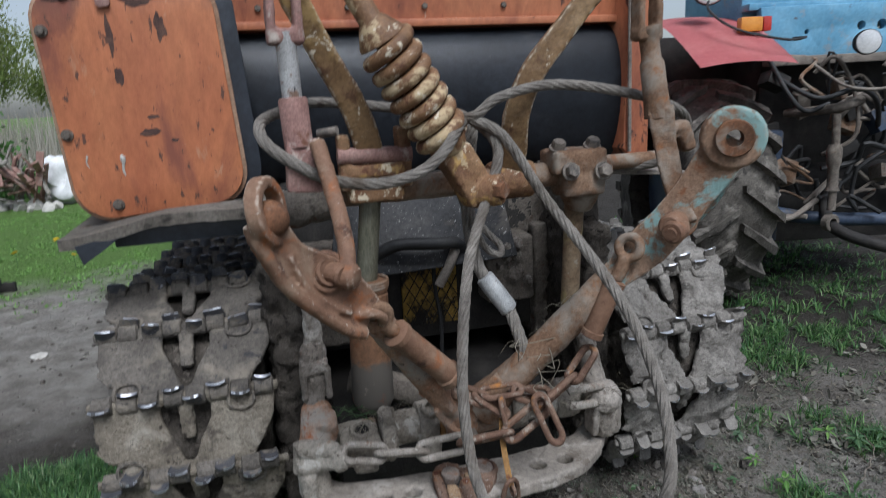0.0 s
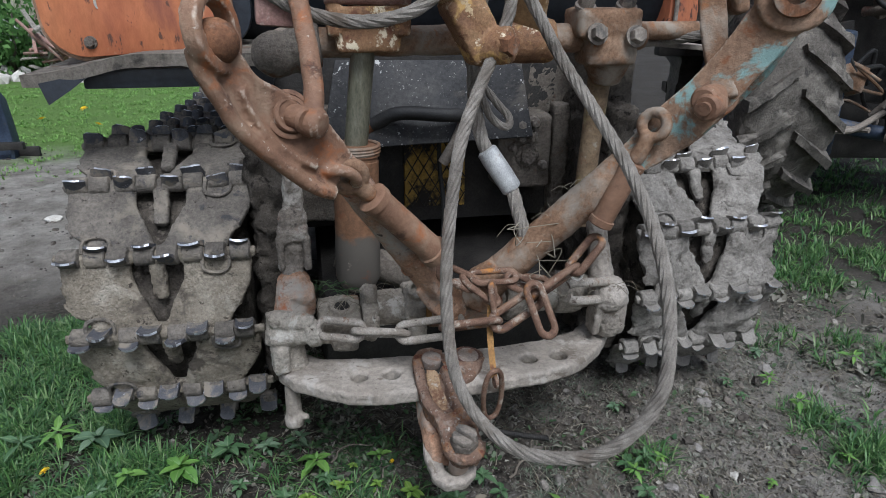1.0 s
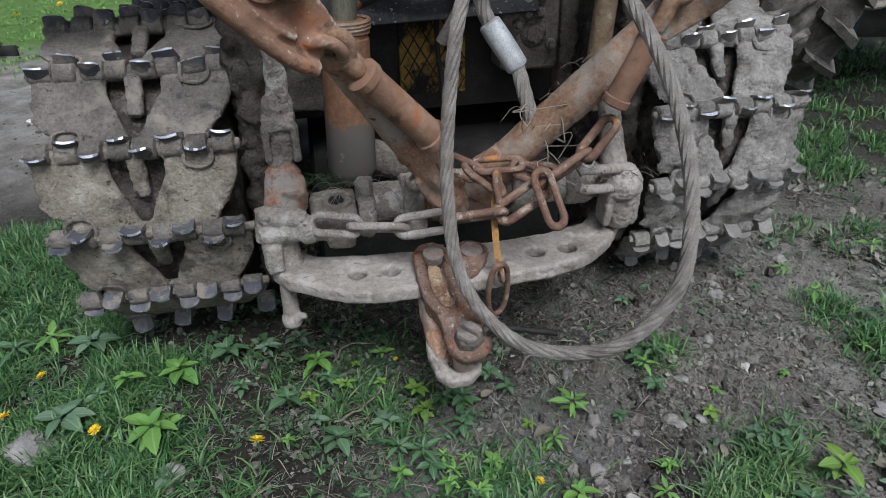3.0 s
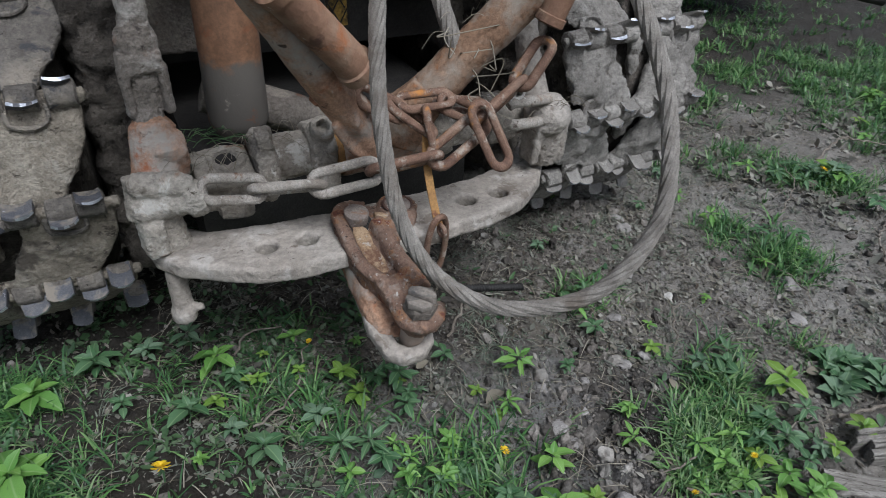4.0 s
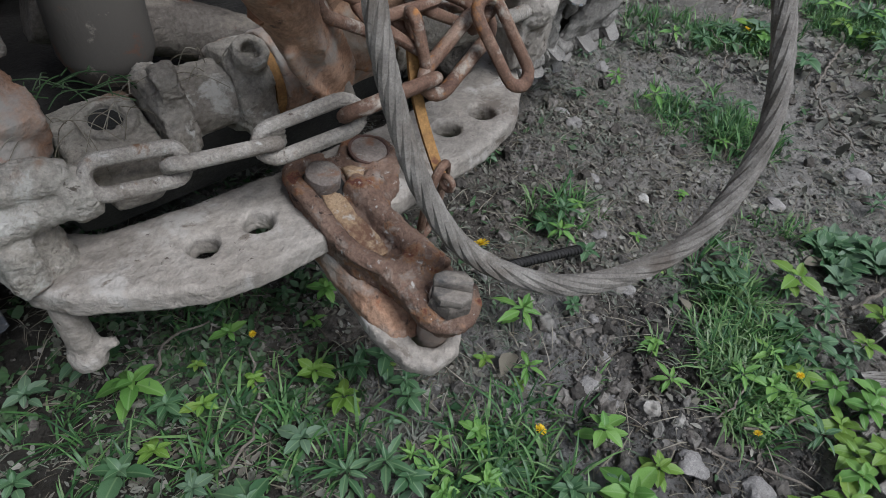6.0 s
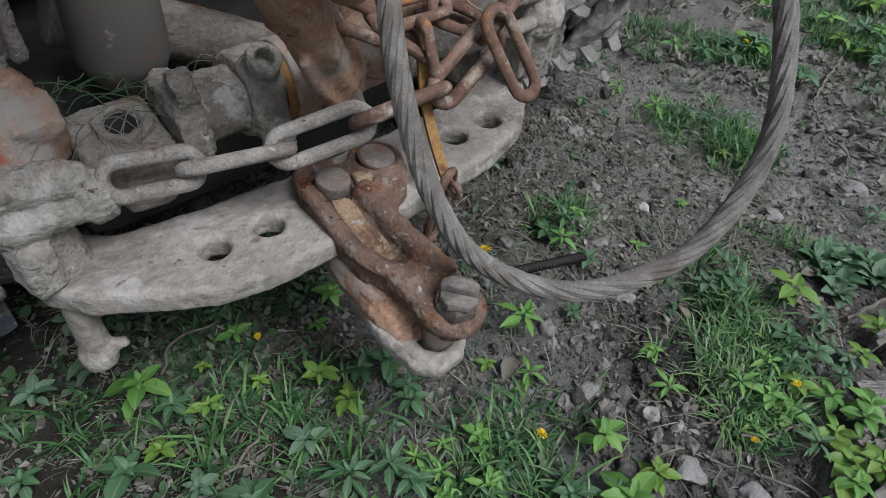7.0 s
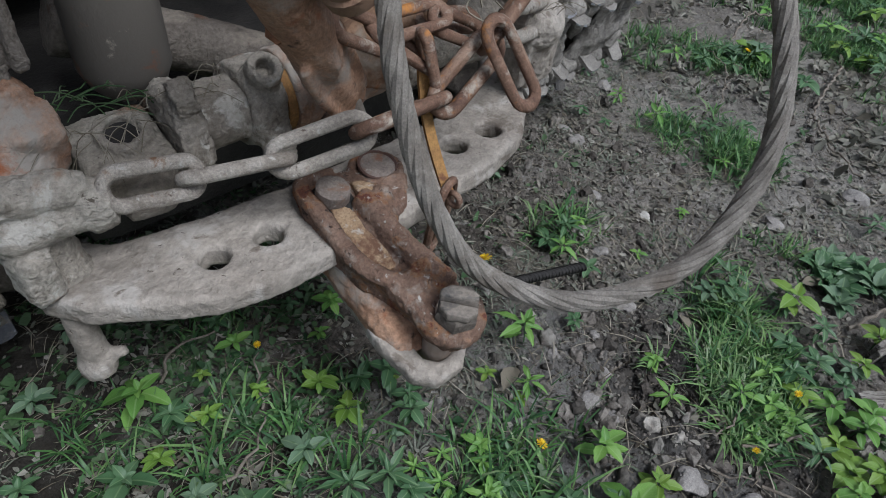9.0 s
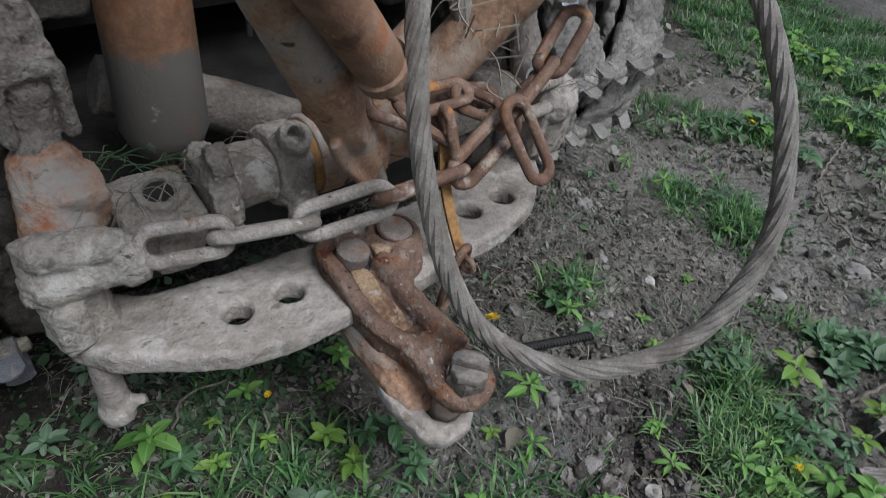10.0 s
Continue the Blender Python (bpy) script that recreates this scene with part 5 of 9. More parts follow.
def lower_link_left():
    bm = bmesh.new()
    # a deep web between a thin upper rim and a thick lower flange
    top = spline([(-0.386, -0.226, 1.02), (-0.37, -0.22, 0.996), (-0.352, -0.211, 0.966), (-0.32, -0.192, 0.944), (-0.27, -0.165, 0.902), (-0.245, -0.15, 0.869), (-0.222, -0.138, 0.831)], 0.005)
    low = spline([(-0.425, -0.25, 1.01), (-0.421, -0.249, 0.987), (-0.403, -0.239, 0.944), (-0.386, -0.229, 0.905), (-0.362, -0.216, 0.874), (-0.326, -0.196, 0.835), (-0.29, -0.176, 0.799), (-0.254, -0.155, 0.779)], 0.005)
    rows = [(top[int(f * (len(top) - 1))], low[int(f * (len(low) - 1))]) for f in np.linspace(0, 1, 12)]
    ring_loft(bm, [[a + V(0.004, -0.004, 0), b + V(0.004, -0.004, 0), b + V(-0.012, 0.022, 0), a + V(-0.012, 0.022, 0)] for a, b in rows])
    ear_axis = V(0.91, -0.4, 0.12).normalized()
    bushing(bm, (-0.396, -0.23, 1.03), ear_axis, 0.055, 0.037, 0.026)
    tube(bm, top, 0.0075, 8)
    tube(bm, [p + V(0.006, -0.006, 0.004) for p in low], 0.0125, 8)
    tube(bm, spline([(-0.37, -0.226, 0.955), (-0.357, -0.222, 0.918), (-0.338, -0.211, 0.882), (-0.306, -0.194, 0.852), (-0.284, -0.182, 0.836), (-0.268, -0.175, 0.828)], 0.01), 0.0065, 8)
    # loop of bar that passes through the eye
    tube(bm, spline([(-0.262, -0.165, 0.82), (-0.238, -0.168, 0.822), (-0.218, -0.155, 0.808), (-0.214, -0.135, 0.79)], 0.008), 0.01, 8)
    link = caked(part("lower_link", bm, M_LINK, hitch, "thick rusty lower link arm, raised"), 0.0035, 0.003, 0.05, 1)
    bm = bmesh.new()
    tmp = bmesh.new()
    bmesh.ops.create_uvsphere(tmp, u_segments=20, v_segments=12, radius=0.031)
    merge(bm, tmp, Matrix.Translation((-0.394, -0.231, 1.017)))
    part("ball_joint", bm, M_RUST, link, "orange-brown rusty ball joint")
    # boss and pin of the lift rod
    bm = bmesh.new()
    ax = (EYE_FROM - V(-0.3, -0.13, 0.89)).normalized() + V(0.5, 0, 0.1)
    bushing(bm, (-0.312, -0.184, 0.912), ax, 0.036, 0.029, 0.018)
    bushing(bm, (-0.312, -0.184, 0.912), ax, 0.027, 0.02, 0.03)
    rod(bm, V(-0.312, -0.175, 0.912), V(-0.286, -0.202, 0.906), [(0, 0.019), (0.9, 0.019), (1, 0.015)])
    part("lift_pin", bm, M_TUBE, link)
    bm = bmesh.new()
    rod(bm, (-0.25, -0.1, 0.83), (-0.012, 0.036, 0.455), [(0, 0.022), (0.06, 0.029), (0.5, 0.03), (0.75, 0.03), (0.85, 0.026), (1, 0.02)])
    strap(bm, [(-0.07, 0.0, 0.55), (-0.04, 0.018, 0.5), (-0.016, 0.034, 0.462), (-0.002, 0.042, 0.438)], [0.055, 0.062, 0.056, 0.03], 0.034, EYE_FROM)
    strap(bm, [(-0.085, -0.02, 0.55), (-0.07, -0.02, 0.53), (-0.058, -0.012, 0.51)], [0.02, 0.03, 0.008], 0.008, (-0.9, -0.6, 0.9))
    strap(bm, [(-0.125, -0.045, 0.615), (-0.11, -0.04, 0.6), (-0.095, -0.03, 0.575)], [0.012, 0.024, 0.012], 0.012, (-0.9, -0.6, 0.9))
    for off in (-1, 1):
        tube(bm, spline([V(-0.075, -0.012, 0.555) + V(0.022, 0.006, 0.02) * off, V(-0.045, 0.006, 0.507) + V(0.026, 0.008, 0.018) * off, V(-0.014, 0.02, 0.452) + V(0.021, 0.004, 0.008) * off], 0.008), 0.0065, 8)
    caked(part("link_tube", bm, M_FOOT, link, "dusty brown link tube flattened into a foot"), 0.003, 0.003, 0.03, 2)
    bm = bmesh.new()
    rod(bm, (-0.004, 0.03, 0.452), (0.006, 0.03, 0.422), [(0, 0.009), (0.9, 0.009), (1, 0.007)])
    part("stud", bm, M_SHELF, link)
    bm = bmesh.new()
    hexagon(bm, (-0.105, -0.002, 0.574), (-0.7, -0.6, 0.25), 0.0135, 0.022)
    part("nut", bm, M_RUST, link)


lower_link_left()


def turnbuckle(eye, neck, a, b, r, label):
    bm = bmesh.new()
    d = (Vector(neck) - Vector(eye)).normalized()
    side = d.cross((EYE_FROM - Vector(eye)).normalized()).normalized()
    face = side.cross(d)
    eyelet(bm, eye, face + side * 0.35, 0.024, 0.011)
    tube(bm, [Vector(eye) + d * 0.022, Vector(neck), Vector(a)], 0.0155, 12)
    tb = caked(part("turnbuckle", bm, M_RUST_DUSTY, hitch, label), 0.004, 0.003, 0.03)
    bm = bmesh.new()
    rod(bm, a, b, [(0, r * 0.8), (0.02, r * 1.12), (0.09, r * 1.12), (0.1, r), (0.88, r), (0.89, r * 1.15), (0.98, r * 1.15), (1, r * 0.9)])
    part("sleeve", bm, M_TUBE, tb)
    return tb


turnbuckle((-0.226, -0.135, 0.802), (-0.203, -0.125, 0.777), (-0.191, -0.119, 0.763), (-0.066, -0.062, 0.624), 0.0255, "rusty turnbuckle with an eye end")
turnbuckle((0.352, -0.045, 0.848), (0.335, -0.04, 0.80), (0.325, -0.035, 0.775), (0.272, -0.02, 0.645), 0.022, "rusty turnbuckle hooked into the chain")


def lower_link_right():
    bm = bmesh.new()
    ear = V(0.533, -0.13, 1.078)
    strap(bm, [ear, (0.505, -0.11, 1.015), (0.475, -0.085, 0.955), (0.44, -0.06, 0.895), (0.405, -0.035, 0.845), (0.365, -0.015, 0.80), (0.33, 0.0, 0.765)],
          [0.085, 0.09, 0.082, 0.088, 0.092, 0.075, 0.06], 0.036, EYE_FROM)
    ax = (EYE_FROM - ear).normalized() + V(0.12, 0, -0.02)
    bushing(bm, ear, ax, 0.063, 0.034, 0.06)
    tube(bm, spline([(0.565, -0.1, 1.03), (0.545, -0.08, 0.955), (0.5, -0.05, 0.885), (0.44, -0.03, 0.815), (0.375, -0.005, 0.768)], 0.012), 0.012, 8)
    link = caked(part("lower_link", bm, M_TEAL, hitch, "rusty lower link arm with flaking teal paint"), 0.004, 0.003, 0.05, 1)
    bm = bmesh.new()
    bushing(bm, ear + ax.normalized() * 0.012, ax, 0.038, 0.017, 0.06)
    part("ball_bush", bm, M_RUST, link, "rusty bored ball bush")
    bm = bmesh.new()
    rod(bm, (0.345, 0.0, 0.775), (0.085, 0.075, 0.505), [(0, 0.03), (0.06, 0.036), (0.9, 0.037), (1, 0.034)])
    caked(part("link_tube", bm, M_RUST_DUSTY, link, "thick muddy link tube"), 0.004, 0.004, 0.04, 1)
    bm = bmesh.new()
    strap(bm, [(0.1, 0.06, 0.53), (0.06, 0.07, 0.49), (0.05, 0.08, 0.44)], [0.07, 0.09, 0.06], 0.06, EYE_FROM)
    caked(part("foot", bm, M_RUST_DUSTY, link), 0.005, 0.006, 0.03)
    bm = bmesh.new()
    c = V(0.455, -0.075, 0.902)
    a2 = V(-0.55, -0.8, 0.1).normalized()
    bushing(bm, c, a2, 0.036, 0.026, 0.03)
    rod(bm, c, c + V(-0.8, -0.6, 0.0) * 0.07, [(0, 0.025), (0.92, 0.025), (1, 0.02)])
    part("lift_pin", bm, M_TUBE, link)


lower_link_right()


def fork(bm, c, d, side, gap, w, ln):
    d, side = Vector(d).normalized(), Vector(side).normalized()
    n = d.cross(side)
    m = Matrix((side, n, d)).transposed()
    for s in (-1, 1):
        box(bm, Vector(c) + side * s * (gap / 2 + 0.008) + d * ln / 2, (0.016, w, ln), m, bevel=0.005)
    box(bm, Vector(c) - d * 0.005, (gap + 0.036, w, 0.03), m, bevel=0.008)


def lift_rods():
    # over the left link: fork, grey screw, primed sleeve, thin lower rod
    bm = bmesh.new()
    fork(bm, (-0.33, 0.0, 1.312), (0.02, 0, 1), (1, 0.1, 0), 0.032, 0.035, 0.14)
    lr = caked(part("lift_rod", bm, M_PINK, hitch, "lift rod with a forked end and faded red sleeve"), 0.004, 0.003, 0.03)
    bm = bmesh.new()
    rod(bm, (-0.33, 0.0, 1.315), (-0.328, -0.002, 1.19), [(0, 0.0185), (0.5, 0.0185), (1, 0.0185)])
    scr = part("screw", bm, M_SCREW, lr, "grey lift screw with a drilled hole")
    # black disc on the surface paints the dark inside of the drilled hole
    bm = bmesh.new()
    rod(bm, (-0.327, -0.0195, 1.215), (-0.327, -0.0175, 1.215), [(0, 0.0055), (1, 0.0055)])
    part("hole_disc", bm, M_BLACK, scr)
    bm = bmesh.new()
    rod(bm, (-0.328, -0.002, 1.20), (-0.325, -0.005, 1.11), [(0, 0.024), (0.05, 0.027), (1, 0.027)])
    box(bm, (-0.318, -0.002, 1.075), (0.07, 0.05, 0.1), Matrix.Rotation(radians(4), 3, "Y"), bevel=0.01)
    part("sleeve", bm, M_PINK, lr, "faded red sleeve")
    bm = bmesh.new()
    tube(bm, [(-0.285, 0.03, 1.13), (-0.25, 0.01, 1.135)], 0.009, 10)
    part("stop_pin", bm, M_SHELF, lr)
    bm = bmesh.new()
    tube(bm, spline([(-0.295, -0.04, 1.12), (-0.284, -0.08, 1.06), (-0.275, -0.13, 0.99), (-0.272, -0.165, 0.94), (-0.276, -0.185, 0.91), (-0.277, -0.19, 0.895)], 0.012), 0.0155, 14)
    rod(bm, (-0.292, -0.178, 0.904), (-0.262, -0.2, 0.897), [(0, 0.023), (0.8, 0.023), (1, 0.017)])
    caked(part("lower_rod", bm, M_LINK, lr), 0.004, 0.003, 0.03)
    # over the right link
    bm = bmesh.new()
    fork(bm, (0.425, 0.02, 1.30), (0, 0, 1), (1, 0.2, 0), 0.034, 0.035, 0.14)
    rr = caked(part("lift_rod", bm, M_RUST_DUSTY, hitch, "rusty lift rod with a forked end"), 0.004, 0.003, 0.03)
    bm = bmesh.new()
    rod(bm, (0.427, 0.02, 1.31), (0.452, 0.01, 1.12), [(0, 0.027), (0.06, 0.027), (0.1, 0.021), (0.35, 0.021), (0.4, 0.026), (0.75, 0.027), (1, 0.03)])
    part("sleeve", bm, M_RUST_DUSTY, rr)
    bm = bmesh.new()
    strap(bm, [(0.453, 0.005, 1.14), (0.458, -0.01, 1.06), (0.46, -0.04, 0.98), (0.46, -0.07, 0.93), (0.462, -0.09, 0.895)], [0.056, 0.048, 0.043, 0.042, 0.048], 0.042, EYE_FROM)
    box(bm, (0.515, 0.01, 1.075), (0.035, 0.05, 0.07), Matrix.Rotation(radians(-20), 3, "Y"), bevel=0.012)
    caked(part("lower_fork", bm, M_RUST_DUSTY, rr), 0.005, 0.004, 0.04)
    bm = bmesh.new()
    rod(bm, (0.43, -0.105, 0.893), (0.4, -0.125, 0.89), [(0, 0.025), (0.85, 0.025), (1, 0.02)])
    rod(bm, (0.4, -0.125, 0.89), (0.393, -0.13, 0.889), [(0, 0.012), (1, 0.012)])
    part("pin_head", bm, M_TUBE, rr)


lift_rods()


def upper_gear():
    bm = bmesh.new()
    rod(bm, (-0.34, 0.2, 0.985), (0.44, 0.2, 0.99), [(0, 0.026), (0.02, 0.03), (0.98, 0.03), (1, 0.026)])
    us = caked(part("rocker_shaft", bm, M_RUST_DUSTY, hitch, "rusty upper rocker shaft"), 0.006, 0.005, 0.06)
    bm = bmesh.new()
    tmp = bmesh.new()
    bmesh.ops.create_uvsphere(tmp, u_segments=20, v_segments=12, radius=0.045)
    merge(bm, tmp, Matrix.Translation((-0.335, 0.19, 0.965)) @ Matrix.Diagonal((1.1, 0.9, 1, 1)))
    rod(bm, (-0.31, 0.2, 0.975), (-0.25, 0.2, 0.98), [(0, 0.043), (0.3, 0.05), (1, 0.046)])
    caked(part("knob", bm, M_CAST, us, "dark oily shaft end"), 0.006, 0.005, 0.04)
    # bolted clamps
    bm = bmesh.new()
    box(bm, (-0.16, 0.175, 1.0), (0.125, 0.085, 0.062), bevel=0.012)
    box(bm, (-0.225, 0.15, 1.06), (0.026, 0.05, 0.12), bevel=0.006)
    box(bm, (-0.095, 0.15, 1.065), (0.03, 0.05, 0.13), bevel=0.006)
    box(bm, (-0.16, 0.14, 1.04), (0.12, 0.045, 0.028), bevel=0.006)
    cl = caked(part("clamp", bm, M_YRUST, us, "yellow and rust clamp"), 0.004, 0.003, 0.03)
    bm = bmesh.new()
    rod(bm, (-0.24, 0.135, 1.075), (-0.08, 0.135, 1.07), [(0, 0.018), (1, 0.018)])
    part("pin", bm, M_PINK, cl)
    bm = bmesh.new()
    box(bm, (0.335, 0.185, 1.02), (0.14, 0.1, 0.06), bevel=0.014)
    box(bm, (0.345, 0.18, 0.965), (0.11, 0.09, 0.06), bevel=0.014)
    rod(bm, (0.36, 0.2, 0.945), (0.365, 0.21, 0.895), [(0, 0.05), (0.4, 0.045), (1, 0.032)])
    cr = caked(part("clamp", bm, M_RUST_DUSTY, us, "bolted grey-brown clamp with four bolt heads"), 0.005, 0.004, 0.03)
    for x, y, z in ((0.285, 0.165, 1.05), (0.375, 0.165, 1.05), (0.3, 0.13, 1.0), (0.385, 0.13, 0.995)):
        bm = bmesh.new()
        ax = V(0, -0.45, 0.9) if z > 1.02 else V(0, -0.95, 0.25)
        rod(bm, V(x, y, z), V(x, y, z) + ax.normalized() * 0.006, [(0, 0.022), (1, 0.022)])
        hexagon(bm, V(x, y, z) + ax.normalized() * 0.006, ax, 0.017, 0.018)
        part("bolt", bm, M_SHELF, cr)
    bm = bmesh.new()
    rod(bm, (0.36, 0.23, 0.9), (0.352, 0.25, 0.55), [(0, 0.026), (0.3, 0.024), (1, 0.024)])
    part("strut", bm, M_STRUT, hitch, "brown-yellow strut")
    bm = bmesh.new()
    tube(bm, [(0.42, 0.24, 1.0), (0.62, 0.25, 1.0)], 0.02, 12)
    part("cross_pipe", bm, M_RUST_DUSTY, hitch)
    bm = bmesh.new()
    box(bm, (0.56, 0.4, 0.965), (0.32, 0.3, 0.01), Matrix.Rotation(radians(5), 3, "Y"), bevel=0.002)
    part("step_plate", bm, M_SHELF, hitch, "dusty bent step plate")
    # lift arms
    for pts, w in (([(-0.16, 0.17, 1.03), (-0.178, 0.14, 1.12), (-0.205, 0.12, 1.19), (-0.255, 0.09, 1.28), (-0.295, 0.06, 1.36), (-0.33, 0.04, 1.43)], (0.062, 0.06, 0.055, 0.052, 0.052, 0.052)),
                   ([(0.175, 0.2, 0.99), (0.172, 0.17, 1.06), (0.175, 0.14, 1.15), (0.205, 0.12, 1.23), (0.265, 0.1, 1.31), (0.33, 0.08, 1.39), (0.4, 0.05, 1.46)], (0.07, 0.064, 0.058, 0.054, 0.05, 0.048, 0.048))):
        bm = bmesh.new()
        sm = spline(pts, 0.02)
        ws = [np.interp(i / (len(sm) - 1), np.linspace(0, 1, len(w)), w) for i in range(len(sm))]
        strap(bm, sm, [float(x) for x in ws], 0.05, EYE_FROM)
        caked(part("lift_arm", bm, M_LIFTARM, hitch, "brown-yellow bent lift arm with worn edges"), 0.005, 0.004, 0.05, 5)
    bm = bmesh.new()
    rod(bm, (0.12, 0.2, 0.985), (0.23, 0.2, 0.985), [(0, 0.042), (0.1, 0.046), (0.9, 0.046), (1, 0.042)])
    caked(part("arm_hub", bm, M_YRUST, us, "yellow-white flaking hub"), 0.004, 0.004, 0.03)
    # sprung top link
    a, b = V(-0.215, 0.03, 1.42), V(0.052, 0.075, 0.975)
    bm = bmesh.new()
    rod(bm, a, b, [(0, 0.022), (0.18, 0.024), (0.2, 0.032), (0.26, 0.05), (0.27, 0.05), (0.275, 0.02), (0.72, 0.02), (0.725, 0.044), (0.76, 0.04), (0.78, 0.03), (0.99, 0.03), (1, 0.024)])
    tl = part("top_link", bm, M_SPRING, hitch, "sprung top link with flaking yellow paint")
    ax = (b - a).normalized()
    m = basis(ax)
    turns, n = 7.0, 170
    pts = []
    for k in range(n + 1):
        f = k / n
        ang = 2 * math.pi * turns * f
        c = a.lerp(b, 0.285 + 0.44 * f)
        pts.append(c + m @ V(0.047 * math.cos(ang), 0.047 * math.sin(ang), 0))
    bm = bmesh.new()
    tube(bm, pts, 0.0148, 12)
    part("coil_spring", bm, M_SPRING, tl, "heavy coil spring with rust and yellow paint")
    bm = bmesh.new()
    box(bm, b - ax * 0.055, (0.075, 0.06, 0.13), m, bevel=0.012)
    bushing(bm, b + V(0.012, -0.02, 0.01), V(0.75, -0.6, 0.1), 0.034, 0.014, 0.07)
    caked(part("end_block", bm, M_YRUST, tl, "rusty end block with a cross bore"), 0.004, 0.005, 0.03)
    bm = bmesh.new()
    hexagon(bm, b + V(0.025, -0.05, 0.015), V(0.5, -0.85, 0), 0.021, 0.02)
    part("pin_head", bm, M_RUST, tl)
    # hydraulic cylinder
    bm = bmesh.new()
    rod(bm, (-0.19, 0.2, 0.78), (-0.2, 0.185, 0.455), [(0, 0.038), (0.01, 0.048), (0.07, 0.05), (0.075, 0.046), (0.1, 0.046), (0.105, 0.048), (0.9, 0.05), (0.96, 0.042), (1, 0.03)], 26)
    cy = part("hydraulic_cylinder", bm, M_CYL, hitch, "hydraulic cylinder, orange-brown and half covered in dried mud")
    bm = bmesh.new()
    rod(bm, (-0.165, 0.19, 1.0), (-0.19, 0.2, 0.775), [(0, 0.0245), (1, 0.0245)])
    part("piston_rod", bm, M_ROD, cy, "greenish-grey oily piston rod")
    bm = bmesh.new()
    for k, f in enumerate((0.0, 0.012, 0.024)):
        c = V(-0.19, 0.2, 0.778).lerp(V(-0.2, 0.185, 0.455), f * 1.6)
        tube(bm, [c + V(0.048 * math.cos(i * 0.2618), 0.048 * math.sin(i * 0.2618), 0) for i in range(24)], 0.0045, 6, True)
    part("gland_nut", bm, M_RUST_DUSTY, cy)


upper_gear()


def posts():
    """Upright stays at both ends of the drawbar, thick with mud."""
    # the left stay and lug take browner, darker mud that includes their shade
    bm = bmesh.new()
    rod(bm, (-0.322, 0.185, 0.86), (-0.33, 0.158, 0.62), [(0, 0.02), (1, 0.021)])
    rod(bm, (-0.331, 0.155, 0.66), (-0.336, 0.15, 0.535), [(0, 0.022), (0.15, 0.03), (0.85, 0.03), (1, 0.02)])
    rod(bm, (-0.337, 0.145, 0.55), (-0.347, 0.1, 0.44), [(0, 0.022), (0.4, 0.026), (1, 0.03)])
    st = caked(part("stay", bm, M_MUDBROWN, hitch, "upright stay caked in dried mud"), 0.0034, 0.009, 0.03, 0)
    bm = bmesh.new()
    rod(bm, (-0.336, 0.14, 0.528), (-0.348, 0.092, 0.425), [(0, 0.022), (0.12, 0.034), (0.5, 0.037), (0.9, 0.04), (1, 0.03)], 18)
    box(bm, (-0.322, 0.108, 0.475), (0.05, 0.05, 0.07), Matrix.Rotation(radians(24), 3, "X"), bevel=0.012)
    caked(part("knee", bm, M_FOOT, st, "rusty brown foot of the stay under thin mud"), 0.003, 0.006, 0.028, 1)
    bm = bmesh.new()
    box(bm, (-0.333, 0.15, 0.582), (0.064, 0.035, 0.1), bevel=0.012)
    for sx, w, z, h in ((-0.027, 0.014, 0.572, 0.075), (0.027, 0.014, 0.572, 0.075), (0, 0.06, 0.612, 0.03)):
        box(bm, (-0.333 + sx, 0.13, z), (w, 0.022, h), bevel=0.005)
    caked(part("lug", bm, M_MUDBROWN, st), 0.0035, 0.006, 0.03, 0)
    bm = bmesh.new()
    rod(bm, (0.35, 0.16, 0.6), (0.352, 0.08, 0.41), [(0, 0.022), (0.5, 0.026), (1, 0.034)])
    rod(bm, (0.345, 0.055, 0.42), (0.34, 0.04, 0.485), [(0, 0.03), (0.35, 0.042), (0.7, 0.044), (0.95, 0.034), (1, 0.02)])
    rod(bm, (0.352, 0.06, 0.35), (0.348, 0.05, 0.43), [(0, 0.026), (0.4, 0.03), (1, 0.034)])
    for sx in (0.315, 0.375):
        box(bm, (sx, 0.05, 0.41), (0.014, 0.05, 0.1), Matrix.Rotation(radians(8), 3, "X"), bevel=0.004)
    st = caked(part("stay", bm, M_MUD, hitch, "mud-caked stay with a shackle"), 0.0035, 0.008, 0.03, 0)
    bm = bmesh.new()
    for dz in (0.0, 0.042):
        tube(bm, spline([(0.33, 0.03, 0.452 + dz), (0.29, 0.02, 0.457 + dz), (0.245, 0.016, 0.462 + dz), (0.228, 0.016, 0.476 + dz * 0.5)], 0.01), 0.0105, 10)
    part("shackle", bm, M_CHAIN_MUD, st, "muddy shackle")
    bm = bmesh.new()
    bushing(bm, (0.256, 0.03, 0.52), (-0.35, -0.9, 0.15), 0.0135, 0.0085, 0.04)
    part("bolt", bm, M_PALE, st, "pale hollow bolt end")


posts()

